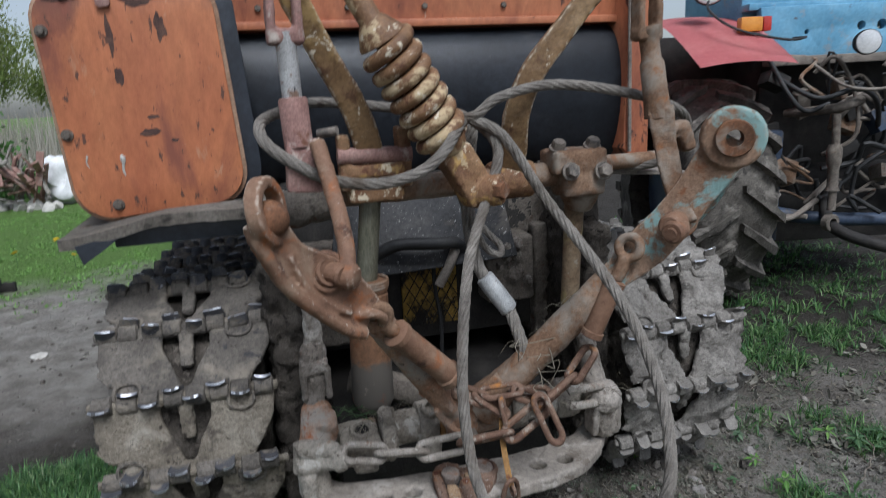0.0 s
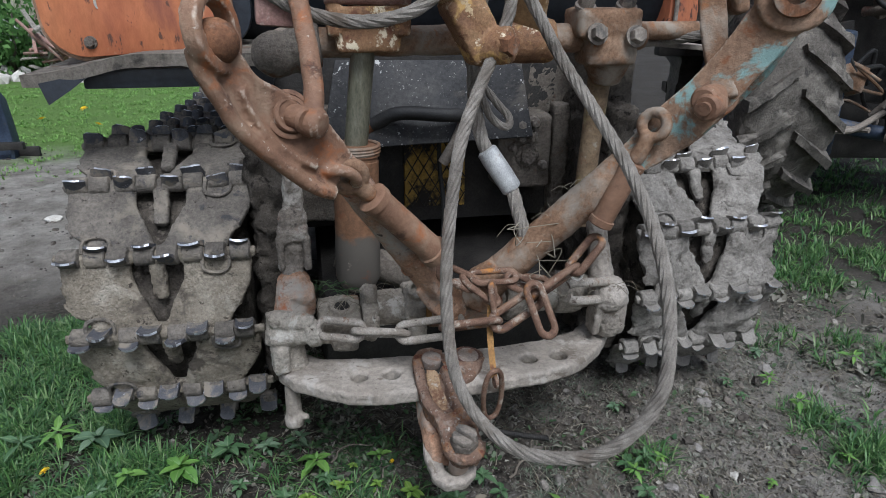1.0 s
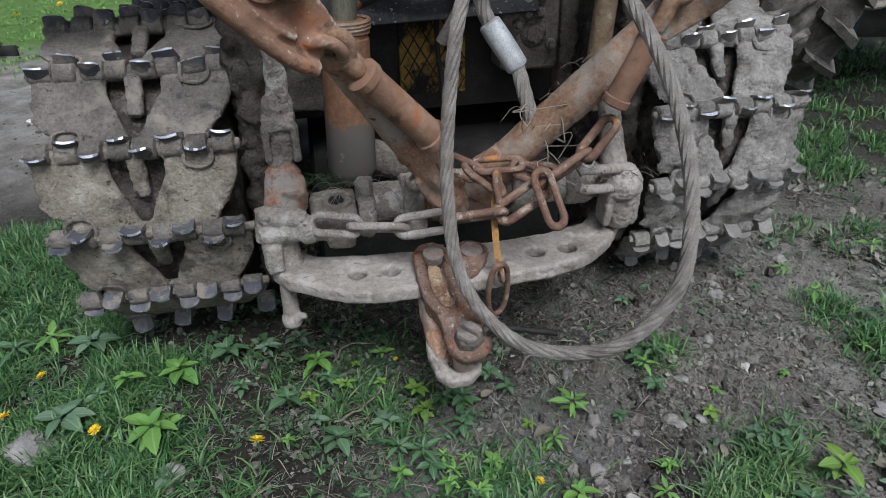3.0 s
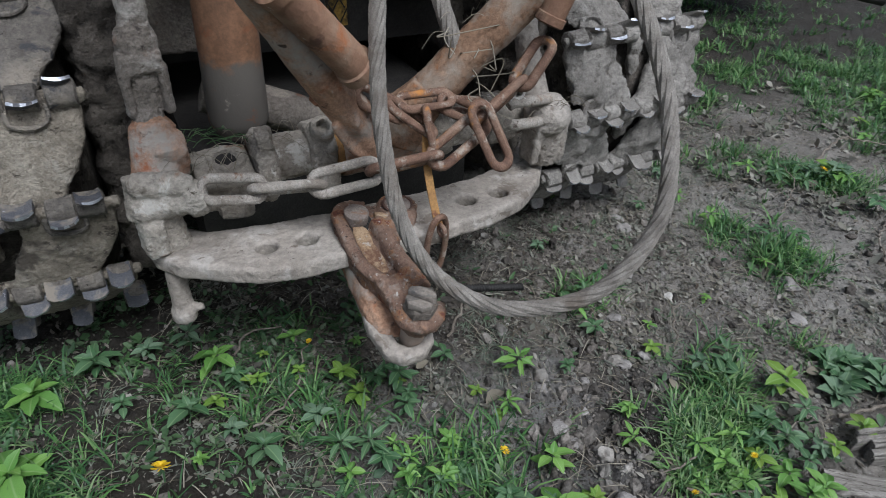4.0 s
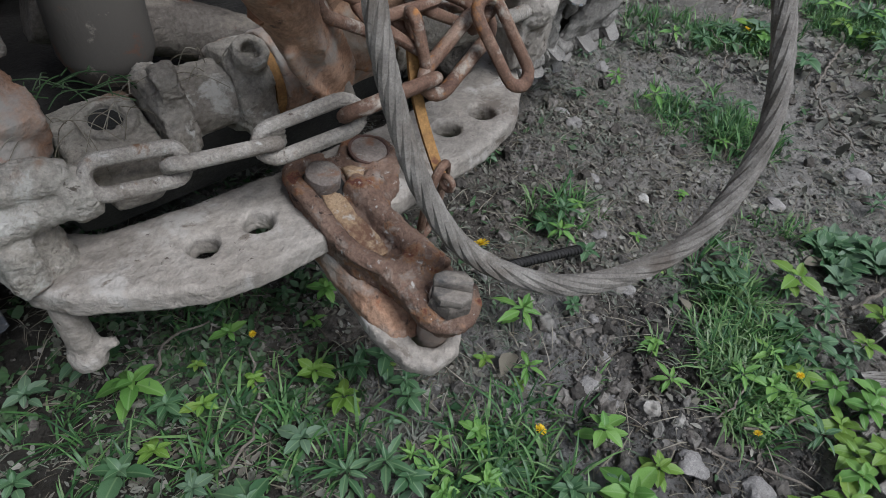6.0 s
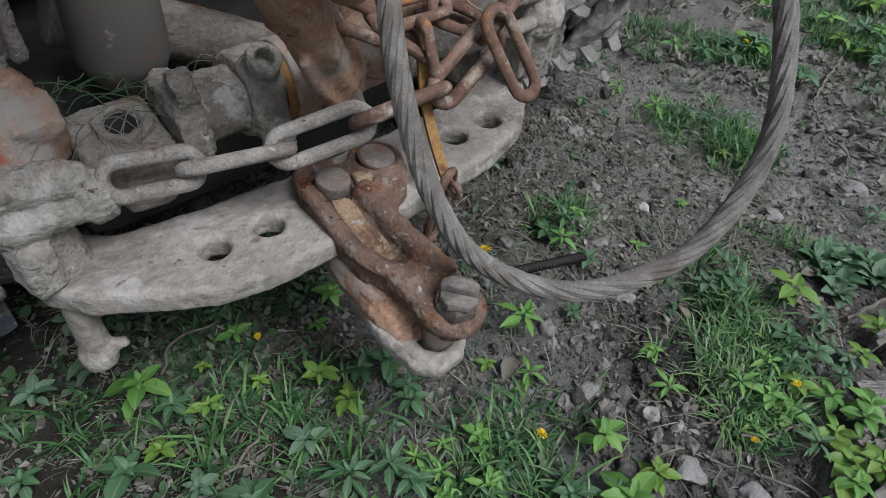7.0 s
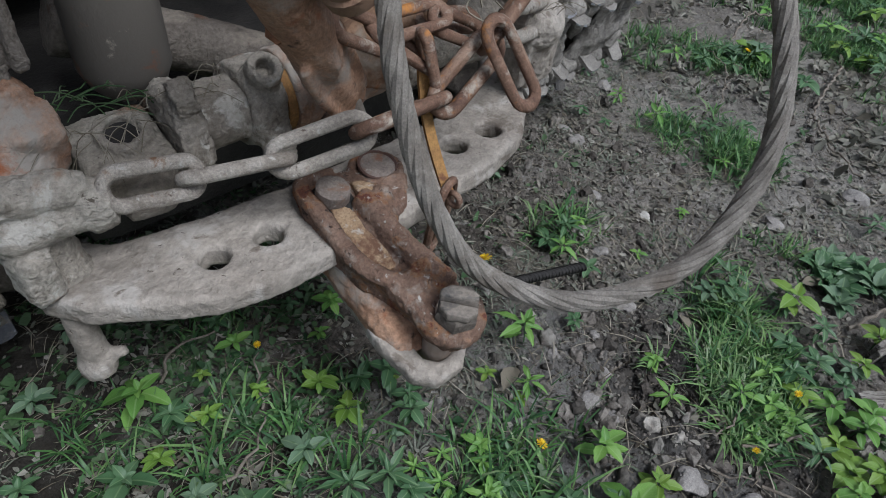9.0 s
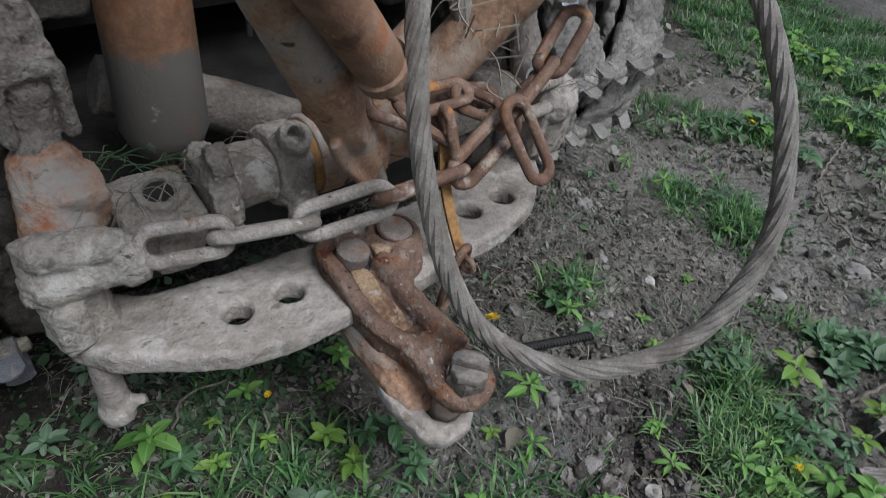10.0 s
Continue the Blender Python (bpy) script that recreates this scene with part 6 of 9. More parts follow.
# ---- drawbar ----
drawbar = thing("drawbar", "curved perforated drawbar thickly coated in pale dry mud", "drawbar", (0, 0, 0.3))
bm = bmesh.new()
plate(bm, [(-0.39, 0.105), (-0.384, 0.052), (-0.352, 0.012), (-0.3, -0.024), (-0.25, -0.056), (-0.19, -0.070), (-0.12, -0.072), (0, -0.074), (0.07, -0.068), (0.17, -0.059), (0.25, -0.036), (0.325, 0.022), (0.38, 0.094), (0.42, 0.165), (0.385, 0.19), (0.345, 0.15), (0.29, 0.1), (0.2, 0.073), (0.1, 0.066), (0, 0.064), (-0.09, 0.064), (-0.21, 0.072), (-0.29, 0.088), (-0.34, 0.13)],
      0.032, Matrix.Translation((0, 0, 0.340)), holes=[(-0.218, 0, 0.0165), (-0.152, -0.003, 0.0175), (0.148, 0.002, 0.019), (0.217, 0.002, 0.019), (-0.083, 0.0, 0.018)], bevel=0.0065)
caked(part("bar", bm, M_MUD, drawbar, "curved bar with drilled holes"), 0.003, 0.0042, 0.04, 0)
bm = bmesh.new()
rod(bm, (-0.358, 0.05, 0.315), (-0.36, 0.048, 0.205), [(0, 0.016), (0.75, 0.017), (0.82, 0.022), (1, 0.02)])
rod(bm, (-0.355, 0.045, 0.228), (-0.328, 0.032, 0.234), [(0, 0.009), (1, 0.007)])
caked(part("pin", bm, M_MUD, drawbar, "muddy lower pin"), 0.004, 0.003, 0.03)
bm = bmesh.new()
rod(bm, (-0.392, 0.068, 0.454), (-0.302, 0.052, 0.448), [(0, 0.014), (0.1, 0.02), (0.8, 0.019), (1, 0.012)])
rod(bm, (-0.392, 0.064, 0.412), (-0.285, 0.05, 0.424), [(0, 0.016), (0.08, 0.023), (0.68, 0.021), (0.76, 0.027), (0.94, 0.027), (1, 0.018)])
rod(bm, (-0.385, 0.07, 0.4), (-0.382, 0.075, 0.465), [(0, 0.02), (0.5, 0.018), (1, 0.015)])
rod(bm, (-0.352, 0.08, 0.335), (-0.352, 0.085, 0.42), [(0, 0.034), (0.3, 0.026), (1, 0.026)])
box(bm, (-0.375, 0.055, 0.37), (0.035, 0.05, 0.06), Matrix.Rotation(radians(12), 3, "Z"), bevel=0.01)
caked(part("knuckle", bm, M_MUDDARK, drawbar, "mud-caked knuckle and shackle"), 0.003, 0.0065, 0.025, 0)

# towing clevis
def hump(bm):
    """Lifts the jaw where it rests on the bar."""
    back = lie.inverted()
    for v in bm.verts:
        v.co.z += 0.003 + 0.017 * math.exp(-(((back @ v.co).y + 0.055) / 0.045) ** 2)


clevis = thing("towing_clevis", "rusty cast towing clevis bolted to the drawbar", "clevis", (-0.03, 0, 0.34))
lie = Matrix.Translation((-0.022, 0.012, 0.351)) @ Matrix.Rotation(radians(-9.5), 4, "Z") @ Matrix.Rotation(radians(13), 4, "X")
bm = bmesh.new()
top_outline = [(-0.05, 0.022), (-0.027, 0.018), (0.004, 0.012), (0.022, 0.032), (0.05, 0.034), (0.066, 0.008), (0.064, -0.03), (0.042, -0.072), (0.016, -0.09), (0.016, -0.108), (0.031, -0.15), (0.044, -0.185), (0.05, -0.228), (0.038, -0.25), (0.01, -0.257), (-0.008, -0.25), (-0.019, -0.232), (-0.024, -0.2), (-0.038, -0.165), (-0.057, -0.138), (-0.075, -0.089), (-0.08, -0.036), (-0.075, -0.002)]
plate(bm, top_outline, 0.034, lie @ Matrix.Translation((0, 0, -0.002)), bevel=0.007)
# raised ribs along both edges, a shoulder round the bolts, a lip round the pin
for pts, r in (([(-0.02, 0.012, -0.004), (-0.055, 0.014, 0.0), (-0.07, -0.008, 0.001), (-0.071, -0.04, 0.002), (-0.064, -0.09, 0.003), (-0.05, -0.13, 0.003), (-0.032, -0.157, 0.003), (-0.01, -0.172, 0.002)], 0.0115),
               ([(-0.012, -0.048, -0.004), (-0.005, -0.085, 0.002), (0.006, -0.125, 0.005), (0.018, -0.16, 0.005), (0.032, -0.2, 0.001)], 0.0155),
               ([(0.02, -0.045, -0.006), (0.008, -0.07, -0.004), (0.004, -0.1, -0.002)], 0.014),
               ([(-0.016, -0.203, -0.007), (-0.012, -0.232, -0.009), (0.0, -0.245, -0.01), (0.016, -0.25, -0.01), (0.036, -0.24, -0.01), (0.043, -0.216, -0.007)], 0.0145),
               ([(-0.03, -0.165, -0.004), (-0.02, -0.195, -0.006), (-0.014, -0.222, -0.008)], 0.0125)):
    tube(bm, [lie @ Vector(p) for p in spline(pts, 0.01)], r, 8)
ring = [lie @ V(0.034 + 0.03 * math.cos(k * 0.2618), -0.001 + 0.03 * math.sin(k * 0.2618), -0.006) for k in range(24)]
tube(bm, ring, 0.0075, 8, True)
tmp = bmesh.new()
bmesh.ops.create_uvsphere(tmp, u_segments=16, v_segments=10, radius=0.024)
merge(bm, tmp, lie @ Matrix.Translation((-0.008, -0.172, -0.003)) @ Matrix.Diagonal((1.1, 0.9, 0.75, 1)))
# web between the jaws, its flank sloping outwards to the lower one, with an oval pocket
hi = [lie @ V(-0.066, 0.0, -0.02), lie @ V(-0.06, -0.09, -0.02), lie @ V(-0.042, -0.145, -0.022), lie @ V(-0.016, -0.175, -0.034)]
lo = [V(-0.1, 0.015, 0.282), V(-0.107, -0.07, 0.265), V(-0.108, -0.14, 0.248), V(-0.1, -0.18, 0.24)]
hump(bm)
jaw = caked(part("upper_jaw", bm, M_CLEVIS, clevis, "ribbed rusty upper jaw"), 0.0026, 0.0048, 0.018, 4)
bm = bmesh.new()
hi.append(lie @ V(0.004, -0.186, -0.036))
lo.append(V(-0.088, -0.186, 0.243))
ring_loft(bm, [[a, a.lerp(b, 0.3) + V(-0.007, -0.002, 0.006), a.lerp(b, 0.75) + V(-0.006, -0.003, 0.004), b, b + V(0.06, 0, -0.01), a + V(0.05, 0, -0.012)] for a, b in zip(hi, lo)])
caked(part("flank", bm, M_FOOT, clevis, "dusty brown flank between the jaws"), 0.0026, 0.004, 0.02, 2)
bm = bmesh.new()
plate(bm, [(-0.055, -0.045), (-0.042, -0.05), (-0.03, -0.06), (-0.024, -0.09), (-0.013, -0.12), (-0.012, -0.142), (-0.028, -0.146), (-0.045, -0.122), (-0.053, -0.085)], 0.012, lie @ Matrix.Translation((0, 0, 0.0015)), bevel=0.0035)
hump(bm)
caked(part("worn_paint", bm, M_OLDPAINT, jaw, "tan remains of paint between the ribs"), 0.002, 0.003, 0.015, 0)
bm = bmesh.new()
plate(bm, [(-0.01, -0.012), (0.006, -0.02), (0.022, -0.04), (0.012, -0.062), (0.0, -0.07), (-0.012, -0.045)], 0.012, lie @ Matrix.Translation((0, 0, 0.0015)), bevel=0.0035)
hump(bm)
caked(part("worn_paint", bm, M_OLDPAINT, jaw), 0.002, 0.004, 0.012, 0)
lower = Matrix.Translation((-0.053, 0.008, 0.292)) @ Matrix.Rotation(radians(-1), 4, "Z") @ Matrix.Rotation(radians(13), 4, "X")
bm = bmesh.new()
plate(bm, [(-0.046, 0.0), (-0.05, -0.1), (-0.055, -0.18), (-0.048, -0.226), (-0.026, -0.248), (0.012, -0.248), (0.036, -0.228), (0.046, -0.18), (0.05, -0.1), (0.05, 0.0)], 0.024, lower, holes=[(0.0, -0.205, 0.0225)], bevel=0.006)
caked(part("lower_jaw", bm, M_MUD, clevis, "lower jaw, its tip grey with mud"), 0.003, 0.004, 0.03, 1)
up = V(0.05, -0.2, 1).normalized()
c = V(-0.071, -0.015, 0.358)
# dark disc added as the shaded recess round the bolt head
bm = bmesh.new()
rod(bm, c - up * 0.004, c + up * 0.001, [(0, 0.027), (0.7, 0.027), (1, 0.025)])
part("washer", bm, M_DARK, clevis)
bm = bmesh.new()
rod(bm, c + up * 0.001, c + up * 0.023, [(0, 0.0185), (0.2, 0.0205), (0.85, 0.0205), (0.97, 0.0175), (1, 0.013)], 18)
lump(bm, 0.0016, 70, 1)
part("bolt_head", bm, M_BOLT, clevis, "dusty worn bolt head")
c = V(0.012, 0.003, 0.359)
bm = bmesh.new()
rod(bm, c - up * 0.004, c + up * 0.006, [(0, 0.023), (0.75, 0.023), (1, 0.019)], 18)
lump(bm, 0.001, 60, 2)
part("flush_bolt", bm, M_BOLT, clevis)
bm = bmesh.new()
tube(bm, [c + up * 0.003 + basis(up) @ V(0.0245 * math.cos(k * 0.2244), 0.0245 * math.sin(k * 0.2244), 0) for k in range(28)], 0.0022, 6, True)
part("gap", bm, M_SCALE, clevis, "dark seam round the bolt")
# the square slotted pin head at the open end
bm = bmesh.new()
up = V(0.02, -0.12, 1).normalized()
c = V(-0.046, -0.212, 0.306)
hexagon(bm, c, up, 0.026, 0.015)
lump(bm, 0.002, 50, 2)
part("pin_head", bm, M_CAST, clevis, "worn hexagon pin head")
bm = bmesh.new()
cross = basis(up, (0.69, -0.73, 0))
for s_, h in ((-1, 0.011), (1, 0.016)):
    outline = [(-0.022, 0.0012), (0.022, 0.0025), (0.021, 0.011), (0.01, 0.021), (-0.012, 0.02), (-0.022, 0.011)]
    plate(bm, [(x, y * s_) for x, y in outline], h, Matrix.Translation(c + up * (0.014 + h)) @ cross.to_4x4(), bevel=0.003)
lump(bm, 0.0028, 60, 4)
part("keeper", bm, M_SHELF, clevis, "worn slotted head")
bm = bmesh.new()
rod(bm, (-0.047, -0.208, 0.315), (-0.053, -0.184, 0.2), [(0, 0.0195), (0.95, 0.0195), (1, 0.016)])
part("pin", bm, M_FOOT, clevis)


# ---- wire rope sling ----
def stranded(bm, line, r, strands=6, lay=0.16, seg=7, phase=0.0):
    """Strands laid round a centre line."""
    t0, x = None, None
    frames = []
    for i, p in enumerate(line):
        t = (line[min(i + 1, len(line) - 1)] - line[max(i - 1, 0)]).normalized()
        x = (t.orthogonal() if x is None else x - t * t.dot(x)).normalized()
        frames.append((p, x, t.cross(x)))
    step = (line[1] - line[0]).length
    rs, off = r * 0.46, r * 0.56
    for s in range(strands):
        pts = []
        for i, (p, x, y) in enumerate(frames):
            a = 2 * math.pi * (s / strands + i * step / lay) + phase
            pts.append(p + (x * math.cos(a) + y * math.sin(a)) * off)
        tube(bm, pts, rs, seg)
    tube(bm, line[::3], r * 0.5, 6)


def build_sling():
    sling = thing("wire_rope_sling", "grey steel wire rope sling hanging in a loop from the linkage", "wire rope", (0.05, -0.3, 0.33))
    loop = [(0.06, 0.13, 1.135), (0.09, 0.075, 1.095), (0.09, 0.06, 1.035), (0.014, 0.008, 0.889), (-0.029, -0.061, 0.808), (-0.05, -0.084, 0.676), (-0.061, -0.12, 0.552), (-0.056, -0.177, 0.436), (-0.013, -0.223, 0.355), (0.05, -0.303, 0.341), (0.159, -0.357, 0.373), (0.24, -0.363, 0.473), (0.264, -0.32, 0.594), (0.268, -0.251, 0.693), (0.254, -0.166, 0.786), (0.227, -0.057, 0.876), (0.193, 0.04, 0.961), (0.107, 0.06, 1.098), (0.04, 0.09, 1.14), (0.0, 0.13, 1.16)]
    bm = bmesh.new()
    stranded(bm, spline(loop, 0.006), 0.0118)
    part("rope", bm, M_ROPE, sling)
    upper = [(0.03, 0.1, 1.13), (0.005, 0.04, 1.13), (-0.05, -0.03, 1.085), (-0.106, -0.04, 1.048), (-0.185, -0.04, 1.033), (-0.27, -0.035, 1.046), (-0.339, -0.03, 1.083), (-0.385, -0.01, 1.122), (-0.39, 0.06, 1.155), (-0.353, 0.15, 1.172), (-0.279, 0.22, 1.189), (-0.194, 0.24, 1.182), (-0.08, 0.2, 1.165), (0.0, 0.12, 1.14), (0.052, 0.08, 1.145), (0.104, 0.08, 1.178), (0.21, 0.08, 1.2), (0.333, 0.08, 1.191), (0.477, 0.075, 1.159), (0.569, 0.09, 1.122), (0.609, 0.13, 1.073), (0.6, 0.2, 1.0), (0.5, 0.27, 0.975), (0.42, 0.28, 0.975)]
    bm = bmesh.new()
    stranded(bm, spline(upper, 0.006), 0.0115)
    part("rope", bm, M_ROPE, sling)
    tail = [(0.075, 0.17, 1.12), (0.06, 0.17, 1.0), (0.055, 0.17, 0.9), (0.06, 0.14, 0.82), (0.072, 0.12, 0.776), (0.1, 0.105, 0.735), (0.122, 0.09, 0.695), (0.132, 0.07, 0.65), (0.145, 0.05, 0.6), (0.168, 0.032, 0.555)]
    bm = bmesh.new()
    stranded(bm, spline(tail, 0.006), 0.0145)
    part("rope", bm, M_ROPE, sling)
    bm = bmesh.new()
    stranded(bm, spline([(0.03, 0.19, 1.1), (0.045, 0.18, 0.95), (0.1, 0.17, 0.87), (0.13, 0.16, 0.835), (0.125, 0.15, 0.815), (0.095, 0.15, 0.83), (0.07, 0.14, 0.87), (0.05, 0.15, 0.95)], 0.006), 0.0085)
    part("rope", bm, M_ROPE, sling)
    bm = bmesh.new()
    rod(bm, (0.072, 0.12, 0.776), (0.124, 0.092, 0.694), [(0, 0.017), (0.04, 0.021), (0.25, 0.0225), (0.5, 0.0225), (0.75, 0.0225), (0.96, 0.0215), (1, 0.018)])
    lump(bm, 0.0016, 60, 3)
    part("ferrule", bm, M_ALU, sling, "scratched aluminium ferrule")
    # a few broken wires beside the ferrule
    rnd = random.Random(4)
    for k in range(12):
        bm = bmesh.new()
        p = V(0.137 + 0.003 * k, 0.06 - 0.004 * k, 0.64 - k * 0.009)
        tube(bm, spline([p, p + V(rnd.uniform(-0.05, 0.05), -0.03, rnd.uniform(-0.02, 0.03)), p + V(rnd.uniform(-0.07, 0.07), -0.05, rnd.uniform(-0.05, 0.03))], 0.008), 0.0011, 4)
        part("broken_wire", bm, M_STRAW, sling)


build_sling()


# ---- chains ----
def chain_link_mesh(length=0.122, width=0.051, wire=0.0083):
    """An oval link: local x along it, z across its flat."""
    bm = bmesh.new()
    r, h = width / 2 - wire, length / 2 - width / 2
    pts = []
    for k in range(9):
        a = -math.pi / 2 + math.pi * k / 8
        pts.append(V(h + r * math.cos(a), r * math.sin(a), 0))
    for k in range(9):
        a = math.pi / 2 + math.pi * k / 8
        pts.append(V(-h + r * math.cos(a), r * math.sin(a), 0))
    tube(bm, pts, wire, 10, True)
    lump(bm, 0.0012, 60, 1)
    return finish("link", bm, M_CHAIN)


LINK = chain_link_mesh()
LINK_MUD = LINK.copy()
LINK_MUD.materials[0] = M_CHAIN_MUD


def lay_links(chain, spans, mud=0, slim=1.0):
    """Links from point to point; each span also gives the way its flat side faces."""
    for k, (a, b, face) in enumerate(spans):
        a, b = Vector(a), Vector(b)
        d = (b - a).normalized()
        n = Vector(face) - d * d.dot(Vector(face))
        n.normalize()
        m3 = Matrix((d, n.cross(d), n)).transposed()
        ob = new("link", LINK_MUD if k < mud else LINK)
        ob.parent = chain
        ob.matrix_parent_inverse = world_of(chain).inverted()
        reach = ((b - a).length + 0.024) / 0.122
        ob.matrix_basis = Matrix.Translation((a + b) / 2) @ m3.to_4x4() @ Matrix.Diagonal((reach, slim, slim, 1))


UP, TO = V(0.05, -0.35, 0.94), V(-0.35, -0.9, 0.3)
chain = thing("check_chain", "heavy check chain, muddy at one end and rusty at the other", "chain", (0, 0, 0.4))
FACE, EDGE = V(-0.05, -0.88, 0.47), V(0.08, 0.6, 0.82)
lay_links(chain, [((-0.29, 0.04, 0.44), (-0.208, 0.027, 0.43), FACE), ((-0.218, 0.028, 0.429), (-0.124, -0.012, 0.437), EDGE), ((-0.134, -0.008, 0.436), (-0.04, -0.044, 0.46), FACE), ((-0.05, -0.044, 0.46), (0.055, -0.06, 0.472), EDGE), ((0.049, -0.062, 0.465), (0.142, -0.052, 0.516), FACE), ((0.13, -0.05, 0.512), (0.225, -0.03, 0.56), V(0.2, 0.65, 0.72)), ((0.218, -0.032, 0.556), (0.272, -0.022, 0.615), V(-0.8, -0.3, 0.5))], 3)
lay_links(chain, [((0.122, -0.066, 0.546), (0.144, -0.116, 0.464), V(-0.3, -0.8, 0.5))], 0, 0.85)
tangle = thing("tangled_chain", "tangle of orange rusty chain on the cross shaft", "chain", (0.03, -0.02, 0.52))
lay_links(tangle, [((-0.055, -0.015, 0.575), (0.02, -0.01, 0.53), V(-0.4, -0.6, 0.6)), ((0.0, -0.005, 0.55), (0.06, -0.03, 0.5), V(0.5, -0.4, 0.7)), ((0.02, -0.005, 0.545), (0.105, 0.0, 0.54), V(0.05, -0.5, 0.85)), ((0.05, -0.03, 0.535), (0.058, -0.045, 0.47), V(0.9, -0.35, 0.2)), ((0.095, 0.0, 0.535), (0.16, -0.01, 0.5), V(0.3, -0.8, 0.5)), ((0.1, 0.03, 0.52), (0.19, 0.03, 0.5), V(0, -0.5, 0.85))], 0, 0.82)
hang = thing("hanging_chain", "thin rusty chain link hanging from an ochre strap before the drawbar", "chain", (0.04, -0.1, 0.26))
bm = bmesh.new()
strap(bm, spline([(0.05, -0.03, 0.505), (0.044, -0.045, 0.46), (0.043, -0.062, 0.42), (0.042, -0.09, 0.375), (0.042, -0.104, 0.362)], 0.012), [0.0125] * 40, 0.006, EYE_FROM)
part("strap", bm, M_OCHRE, hang, "ochre rusty strap")
bm = bmesh.new()
eyelet(bm, (0.042, -0.108, 0.362), (1, 0.1, 0), 0.009, 0.004, 14)
part("eye", bm, M_CHAIN, hang)
bm = bmesh.new()
pts = []
for k in range(36):
    a = 2 * math.pi * k / 36
    u = math.copysign(abs(math.cos(a)) ** 0.75, math.cos(a))
    pts.append(V(0.044 + 0.0215 * u - 0.003 * math.sin(a), -0.084 - 0.016 * math.sin(a) + 0.008 * u, 0.316 + 0.067 * math.sin(a)))
tube(bm, pts, 0.0055, 9, True)
part("link", bm, M_CHAIN, hang, "long thin rusty link")


# ---- ground clutter ----
def scatter_grass():
    rnd = random.Random(11)
    for name, label, count, area, mat, hgt, wid, tuft in (
        ("grass", "fresh green grass in tufts", 125000, (-2.0, 3.1, -0.85, 1.15), M_GRASS, (0.02, 0.07), 0.0019, 9),
        ("bank_grass", "bright long grass among the weeds by the boards", 1500, (0.28, 0.85, -0.78, -0.32), M_BANK, (0.025, 0.06), 0.0021, 7),
        ("dead_grass", "thin dry straw lying on the earth", 7000, (-1.0, 1.8, -0.8, 0.9), M_STRAW, (0.012, 0.07), 0.0008, 1),
        ("withered_grass", "short grey-green withered grass flattened on the earth", 15000, (-0.9, 1.5, -0.75, 0.7), M_WITHER, (0.008, 0.026), 0.0013, 9),
        ("lawn", "bright green lawn beyond the tractor", 44000, (-6.0, 0.6, 1.5, 8.5), M_LAWN, (0.015, 0.042), 0.0036, 6),
        ("shaded_grass", "dark green grass beside the wheeled tractor", 8000, (1.2, 4.5, 0.5, 4.5), M_GRASS, (0.025, 0.07), 0.0034, 6),
    ):
        verts, faces = [], []
        x0, x1, y0, y1 = area
        made = tries = 0
        flat = name == "dead_grass"
        while made < count and tries < count * 4:
            tries += 1
            cx, cy = rnd.uniform(x0, x1), rnd.uniform(y0, y1)
            if rnd.random() > (0.45 + 0.4 * nz(cx, cy, 3.5, 4) if flat else 0.1 + 1.1 * max(0.0, nz(cx, cy, 5.0, 8)) + 0.7 * math.exp(-(((cx - 0.3) / 0.2) ** 2 + ((cy + 0.06) / 0.16) ** 2)) if name == "withered_grass" else grass_amount(cx, cy)):
                continue
            if name != "lawn" and 0.25 < cy and abs(cx + 0.605) < 0.2 or on_board(cx, cy, 0.02):
                continue
            spread, tall = (0, 1) if flat else (wid * rnd.uniform(3, 9), rnd.uniform(0.55, 1.25))
            for blade in range(1 if flat else rnd.randint(tuft // 2, tuft + 3)):
                a = rnd.uniform(0, 6.283)
                dx, dy = math.cos(a), math.sin(a)
                off = spread * rnd.random()
                x, y = cx + dx * off, cy + dy * off
                z = ground_height(x, y) - 0.004
                h = rnd.uniform(*hgt) * tall
                lean = rnd.uniform(0.7, 1.3) if flat else rnd.uniform(0.7, 1.5) if name == "withered_grass" else rnd.uniform(0.15, 1.15)
                w = wid * rnd.uniform(0.5, 1.4)
                b = len(verts)
                for f, ww in ((0, 0.8), (0.4, 0.95), (0.75, 0.6)):
                    r = h * f * lean * (0.4 + 0.8 * f)
                    zz = (h * 0.12 * math.sin(f * 3.1) + 0.006) if flat else h * f * (1 - 0.45 * f * lean)
                    for s in (-1, 1):
                        verts.append((x + dx * r - dy * w * ww * s, y + dy * r + dx * w * ww * s, z + zz))
                r = h * lean * 1.25
                verts.append((x + dx * r, y + dy * r, z + (0.004 if flat else h * (1 - 0.6 * lean))))
                faces += [(b, b + 1, b + 3, b + 2), (b + 2, b + 3, b + 5, b + 4), (b + 4, b + 5, b + 6)]
                made += 1
        me = bpy.data.meshes.new(name)
        me.from_pydata(verts, [], faces)
        me.materials.append(mat)
        me.polygons.foreach_set("use_smooth", [True] * len(faces))
        tagged(new(name, me), label, "grass", kind="stuff")


scatter_grass()


